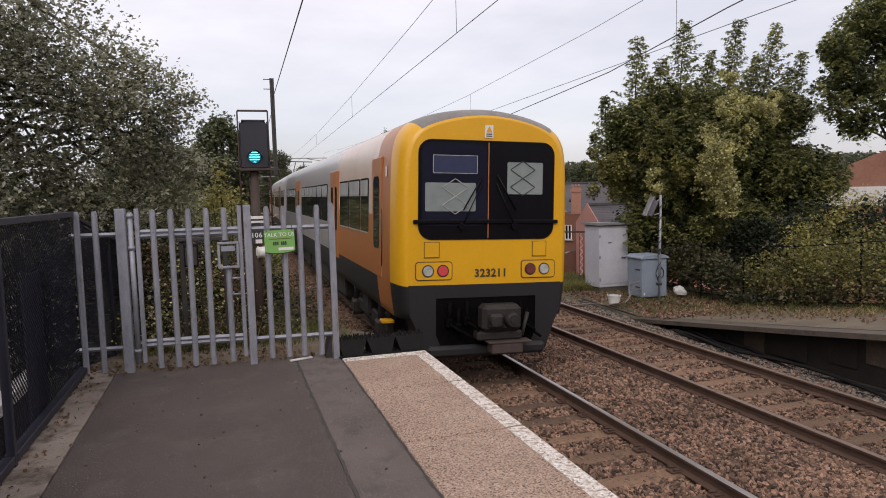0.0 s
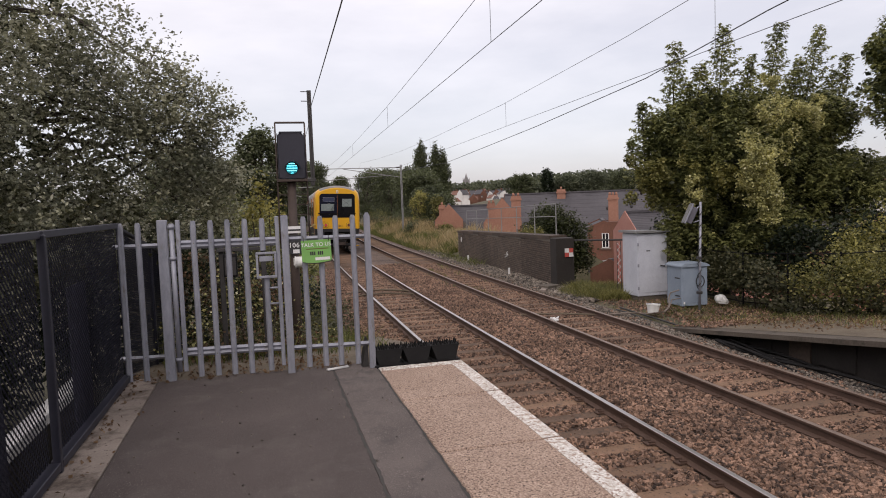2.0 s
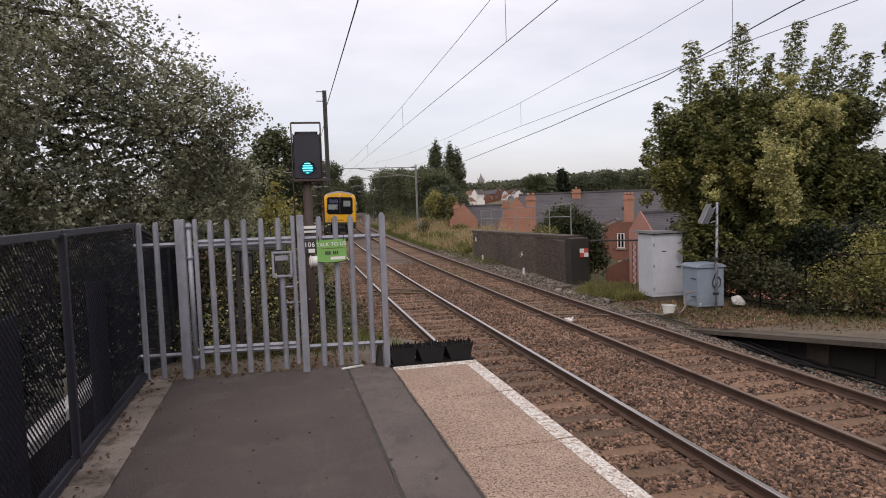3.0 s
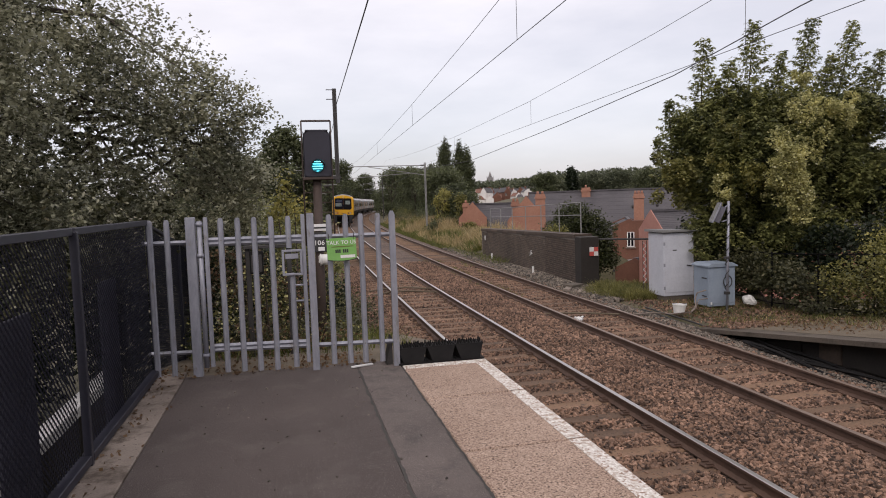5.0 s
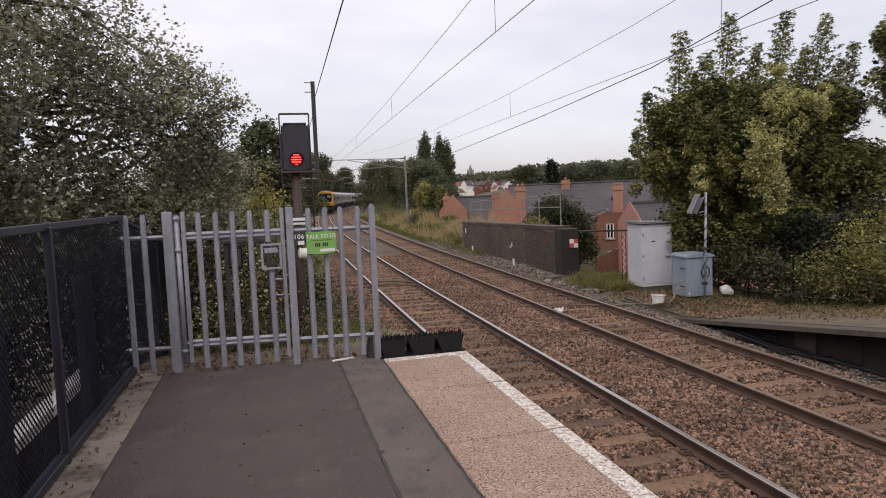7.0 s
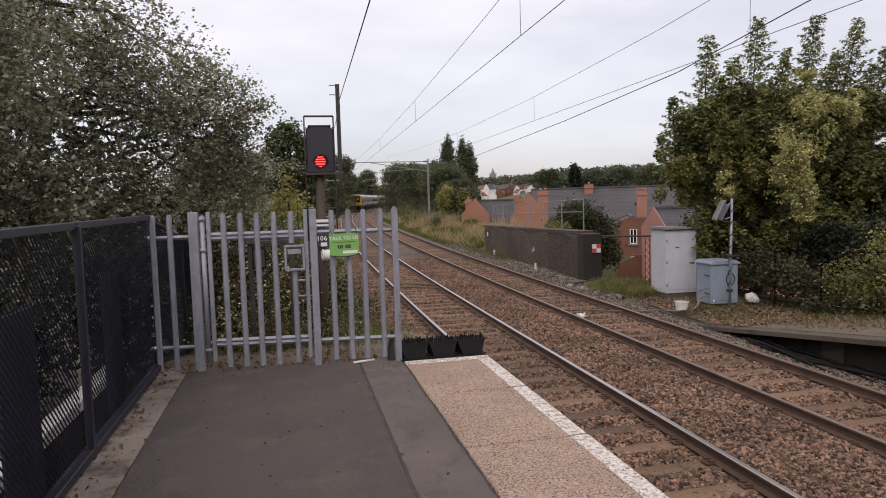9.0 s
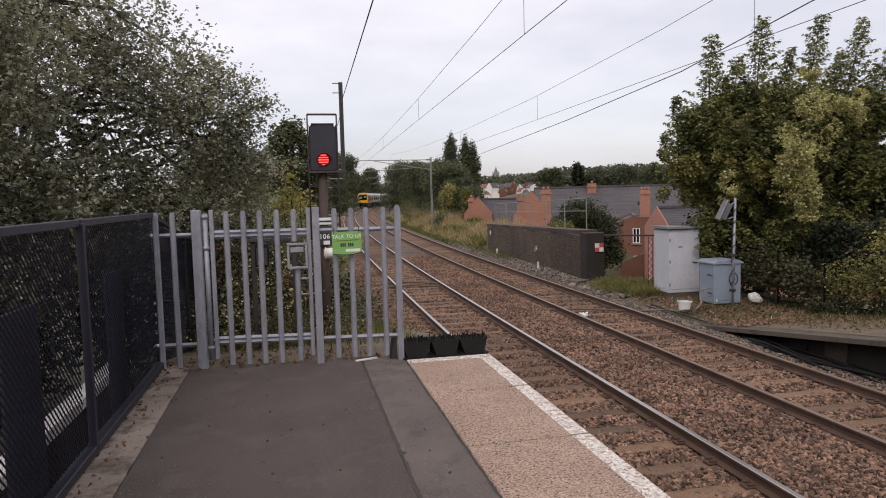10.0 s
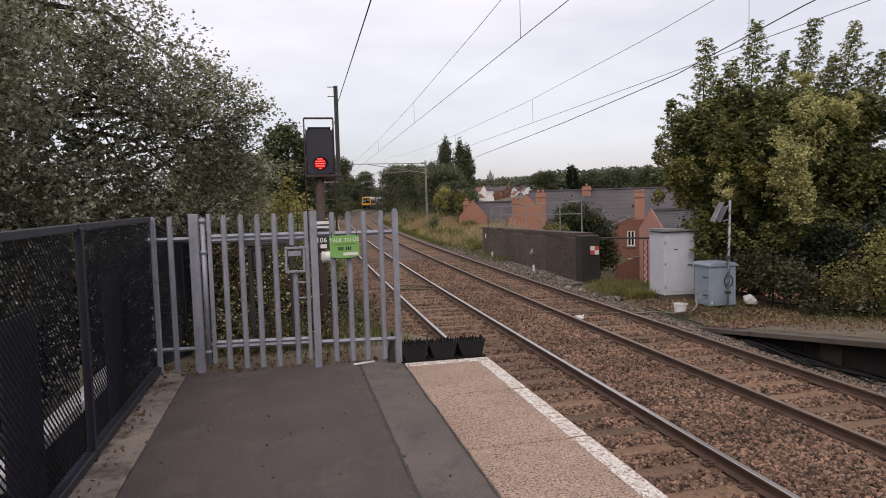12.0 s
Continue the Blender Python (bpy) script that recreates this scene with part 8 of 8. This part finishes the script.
spots = [(-3.2, 33, 6.2, 2.2), (9.5, 182, 20, 2.8), (13.0, 197, 18.5, 3.0), (30.4, 272, 16.6, 4.4), (24.5, 262, 13, 4.2), (0.1, 37, 8.1, 1.7), (-1.8, 39, 6.4, 2.0), (-4.8, 45, 8.0, 3.2), (-1.5, 55, 8.0, 2.5), (-6, 64, 11.0, 4.0), (-1.2, 76, 8.0, 3.0), (-4, 92, 9.5, 4.0), (0.6, 112, 9.0, 3.6), (-5, 124, 11, 4.5), (4.5, 145, 10.5, 4.2), (1, 160, 12, 5), (10, 190, 13, 5.0), (14, 205, 14, 5), (17, 232, 15.5, 5.5), (21, 262, 15, 6), (34, 310, 12, 7), (48, 350, 12, 8), (7.0, 120, 11.5, 3.6), (11.0, 158, 15, 4.4), (2.0, 84, 10.5, 3.0)]
for k, (x, y, h, r) in enumerate(spots):
    lineside_tree(x, y, h, r, M["leaf_far"], 100 + k, "dense green lineside tree beside the curving track", 0.11 + y * 0.0015, 14000 if y < 80 else 8000)
spots = [(19, 84, 7.0, 3.2), (21, 96, 8.0, 3.6), (24, 108, 9.5, 4.0), (22.5, 122, 9.0, 4.2), (29, 128, 11.0, 4.6), (27, 148, 10.0, 4.5), (33, 160, 12, 5.2), (31, 182, 11, 5), (38, 205, 12.5, 5.5), (42, 236, 13, 6), (52, 270, 14, 7), (66, 310, 15, 8), (17.6, 72, 4.6, 2.4), (16.4, 64, 3.4, 1.8), (20.5, 136, 10.0, 4.2), (25.5, 152, 12.5, 5.0), (23.5, 146, 11.0, 4.4)]
for k, (x, y, h, r) in enumerate(spots):
    lineside_tree(x, y, h, r, M["leaf_far"], 200 + k, "dense green lineside tree on the bank of the curving track", 0.11 + y * 0.0015, 12000 if y < 110 else 8000)
lineside_tree(14.5, 64, 4.4, 1.05, M["leaf_yellow"], 301, "young yellow-green tree beside the overhead mast", 0.14, 2600)
lineside_tree(15.4, 60, 3.4, 1.0, M["leaf_lime"], 302, "young yellow-green tree beside the brick gable", 0.14, 3000)
for k, (x, h) in enumerate(((32.0, 17.4), (35.0, 18.6), (36.6, 18.2))):
    lineside_tree(x, 138, h, 3.8, M["leaf_far"], 320 + k, "tall slim poplar beyond the houses", 0.30, 15000, 0.42, 0.05, "poplars", "poplar_tree")


def far_woods():
    """Wooded slopes on the skyline: crowns by the hundred."""
    rng = np.random.default_rng(9)
    pts = []
    for d0, d1, n, az0, az1, h in ((490, 640, 240, -30, 60, 10), (660, 830, 300, -34, 62, 9)):
        for _ in range(n):
            d, az = rng.uniform(d0, d1), math.radians(rng.uniform(az0, az1))
            x, y = d * math.sin(az), d * math.cos(az)
            g, hh, rr = ground_z(x, y), h * rng.uniform(0.6, 1.2), rng.uniform(4, 8)
            pts.append(clumps(rng, [(x, y, g + hh * 0.3, rr, rr, hh * 0.4), (x + rng.uniform(-2, 2), y, g + hh * 0.62, rr * 0.75, rr * 0.75, hh * 0.36)], 190, 0.85, 0.4, 2))
    azs, tops = (10, 15.1, 19.3, 22.0, 25.2, 29.2, 33.0, 52), (11.5, 12.5, 13.4, 16.2, 16.9, 16.4, 15.0, 16.5)
    for i in range(230):
        az = 11 + 41 * (i + rng.random()) / 230
        d = rng.uniform(345, 460) if not 13 < az < 20.6 else rng.uniform(500, 580)
        x, y = d * math.sin(math.radians(az)), d * math.cos(math.radians(az))
        g = ground_z(x, y)
        t = 2 + (np.interp(az, azs, tops) - 2) * d / 400 + 0.7 - abs(rng.normal()) * 2.0
        h = max(3.0, (t - g) / 2)
        rr = rng.uniform(4.5, 7.5)
        pts.append(clumps(rng, [(x, y, t - h, rr, rr, h * 0.92), (x + rng.uniform(-4, 4), y - 3, t - h * 1.2, rr * 0.8, rr * 0.8, h * 0.8)], 420, 0.9, 0.3, 2))
    p = np.concatenate(pts)
    tagged(link("distant_woods", leaves("distant_woods", p, 1.55, 5, 0.1, 0.85), M["leaf_haze"]), "wooded slopes closing the skyline", "woods", kind="stuff")


far_woods()
lineside_tree(127, 293, 12.0, 5, M["leaf_dark"], 401, "dark conifer standing above the distant woods", 0.9, 2600, 0.55, 0.1, "skyline trees", "conifer")
for k, (x, y, h, r) in enumerate(((117, 300, 10.5, 7), (135, 290, 9, 7), (146, 285, 10, 8), (160, 280, 10.5, 8), (176, 272, 11, 9), (190, 262, 11, 9))):
    lineside_tree(x, y, h, r, M["leaf_haze"] if k % 3 else M["leaf_far"], 410 + k, "broad green tree on the slope beyond the roofs", 0.62, 9000, 1.0, 0.12, "skyline trees")


# ---- grass ----
def grass_patch(name, xs, ys, height, width, mat, label, seed, lean=0.35, on=None):
    rng = np.random.default_rng(seed)
    z = np.array([(on(a, b) if on else ground_z(a, b)) for a, b in zip(xs, ys)])
    return tagged(link(name, blades(name, rng, xs, ys, z - 0.02, height, width, lean), mat), label, "grass", kind="stuff")


def make_grass():
    rng = np.random.default_rng(3)
    bend = np.vectorize(lambda y: xc(y) - 3.765)
    n = 26000
    y = 38 + 62 * rng.random(n) ** 1.3
    u = rng.random(n)
    x = 9.4 + u * 5.0 + bend(y)
    tuft = np.array([noise.noise((a * 0.55, b * 0.22, 7)) + 0.5 * noise.noise((a * 1.7, b * 0.8, 2)) for a, b in zip(x, y)])
    dry = tuft > 0.02 - 0.45 * (u - 0.3)
    tall = dry & (tuft > 0.3)
    grass_patch("dry_grass", x[dry & ~tall], y[dry & ~tall], 0.55, 0.03, M["hay"], "dry straw-coloured grass on the bank", 51, 0.5)
    grass_patch("dry_grass", x[tall], y[tall], 0.95, 0.035, M["hay"], "tall tufts of dry straw-coloured grass on the bank", 58, 0.4)
    grass_patch("bank_grass", x[~dry], y[~dry], 0.42, 0.032, M["grass"], "green grass between the dry tufts on the bank", 59, 0.5)
    n = 13000
    y = 30 + 70 * rng.random(n)
    x = 8.8 + rng.random(n) ** 1.4 * 2.0 + bend(y)
    keep = (y > 38) | (x - bend(y) < 9.5)
    grass_patch("verge_grass", x[keep], y[keep], 0.30, 0.03, M["grass"], "green grass along the far track's verge", 52, 0.6)
    for k, (bx, by, h) in enumerate(((13.8, 52, 0.9), (12.6, 58, 1.1), (14.6, 63, 1.5), (12.9, 70, 1.2), (14.9, 78, 1.8), (14.2, 88, 1.6), (15.9, 97, 2.0))):
        g = ground_z(bx, by)
        bush("bank_bush", [bl(bx, by, g + h * 0.45, h * 0.8, h * 0.8, h * 0.5), bl(bx + h * 0.5, by + 1, g + h * 0.4, h * 0.6, h * 0.6, h * 0.45), bl(bx - h * 0.4, by + 0.5, g + h * 0.3, h * 0.5, h * 0.5, h * 0.35)], 1700, 0.12, M["leaf_far" if k % 3 else "leaf_lime"], "scrubby bush among the grass of the bank", 60 + k, (bx, by, g), "bush", "bank scrub")
    n = 9000
    a, r = rng.uniform(0, 2 * np.pi, n), np.sqrt(rng.random(n))
    grass_patch("wall_grass", 10.1 + 1.15 * r * np.cos(a), 19.2 + 1.5 * r * np.sin(a), 0.27, 0.016, M["leaf_lime"], "olive-green grass tufts by the cabinet", 53, 0.6)
    n = 3600
    y = rng.uniform(9.0, 17, n)
    x = rng.uniform(9.6, 12.2, n)
    keep = rng.random(n) < np.clip((x - 9.2) / 2.2, 0.05, 1)
    on = lambda a, b: float(np.interp(b, [5.6, 8.6, 13.4, 14], [0.07, -0.34, -0.97, -0.98])) if b < 13.4 else ground_z(a, b)
    grass_patch("weedy_grass", x[keep][::2], y[keep][::2], 0.11, 0.010, M["hay"], "thin dry grass and weeds on the old ramp", 54, 0.6, on)
    grass_patch("weedy_grass", x[keep][::2] + 0.3, y[keep][::2], 0.15, 0.014, M["grass"], "thin green weeds on the old ramp", 55, 0.6, on)
    n = 2600
    y = 20 + 14 * rng.random(n)
    x = rng.uniform(5.9, 8.4, n) + bend(y)
    keep = np.abs(x - bend(y) - 7.165) > 0.2
    keep &= np.array([noise.noise((a * 0.9, b * 0.45, 2)) > 0.12 for a, b in zip(x, y)])
    grass_patch("track_weeds", x[keep], y[keep], 0.1, 0.02, M["grass"], "low weeds growing in the far track's ballast", 56, 0.7, lambda a, b: BED + 0.05)
    n = 5000
    y = rng.uniform(9.5, 30, n)
    x = rng.uniform(-1.4, 1.7, n)
    grass_patch("ramp_grass", x, y, 0.3, 0.014, M["grass"], "grass and weeds beside the near track", 57, 0.5, lambda a, b: max(ground_z(a, b), float(np.interp(b, [9.2, 14.6, 14.7], [-0.03, -0.86, -1.2]))))
    # fallen leaves
    n = 150
    y = 8.9 - 6.5 * rng.random(n) ** 1.7
    x = -1.62 + np.abs(rng.normal(size=n)) * 0.14
    p = np.stack([x, y, np.full(n, 0.022)], 1)
    more = np.stack([rng.uniform(-1.6, 1.0, 500), rng.uniform(8.4, 9.2, 500), np.full(500, 0.015)], 1)
    tagged(link("fallen_leaves", leaves("fallen_leaves", np.concatenate([p, more]), 0.045, 8, 0.0, 0.7), M["dead_leaf"]), "brown fallen leaves along the fence foot", "leaves", kind="stuff")
    n = 900
    p = np.stack([rng.uniform(9.6, 12, n), rng.uniform(8, 15.5, n), np.zeros(n)], 1)
    p[:, 2] = [on(a, b) + 0.03 for a, b in p[:, :2]]
    tagged(link("fallen_leaves", leaves("fallen_leaves", p, 0.07, 8, 0.0, 0.7), M["dead_leaf"]), "brown litter of leaves on the old ramp", "leaves", kind="stuff")
    # soil, stones and litter of the yard by the cabinets
    n = 5200
    px, py = rng.uniform(8.75, 12.2, n), rng.uniform(12.2, 21.5, n)
    pz = np.array([on(a, b) + 0.012 for a, b in zip(px, py)])
    tagged(link("yard_stones", stones("yard_stones", rng, px, py, pz, 0.045), M["stone"]), "brown stones strewn over the dirt by the cabinets", "stones", kind="stuff")
    n = 1200
    p = np.stack([rng.uniform(9.0, 12.2, n), rng.uniform(9.5, 20.5, n), np.zeros(n)], 1)
    p[:, 2] = [on(a, b) + 0.03 for a, b in p[:, :2]]
    tagged(link("fallen_leaves", leaves("fallen_leaves", p, 0.06, 9, 0.0, 0.7), M["dead_leaf"]), "dead leaves strewn round the cabinets", "leaves", kind="stuff")
    n = 3000
    px, py = rng.uniform(8.9, 11.8, n), rng.uniform(12.5, 20, n)
    keep = np.array([noise.noise((a * 1.1, b * 1.1, 9)) > 0.05 for a, b in zip(px, py)])
    grass_patch("yard_weeds", px[keep], py[keep], 0.13, 0.016, M["grass"], "low green weeds round the cabinets", 62, 0.8, on)
    # grit on the asphalt
    n = 90
    pts = np.stack([rng.uniform(-1.2, 1.2, n), rng.uniform(3.5, 8.2, n)], 1)
    tagged(link("grit", stones("grit", rng, pts[:, 0], pts[:, 1], np.full(n, 0.004), 0.016), M["grey_stone"]), "pale grit scattered on the asphalt", "grit", kind="stuff")


make_grass()


def motions():
    """All that moves: the train's cars, and the signal's lens drum."""
    for k, car in enumerate(CARS):
        walk(car, [(t, on_track(y + k * (CAR + 0.45))) for t, y in RUN])
    lens = Matrix.Translation((0, 0.02, 2.735))
    walk(DRUM, [(t, lens @ Matrix.Rotation(radians(a), 4, "Y")) for t, a in ((0, 0), (5.7, 0), (5.767, 88), (12, 88))])


motions()
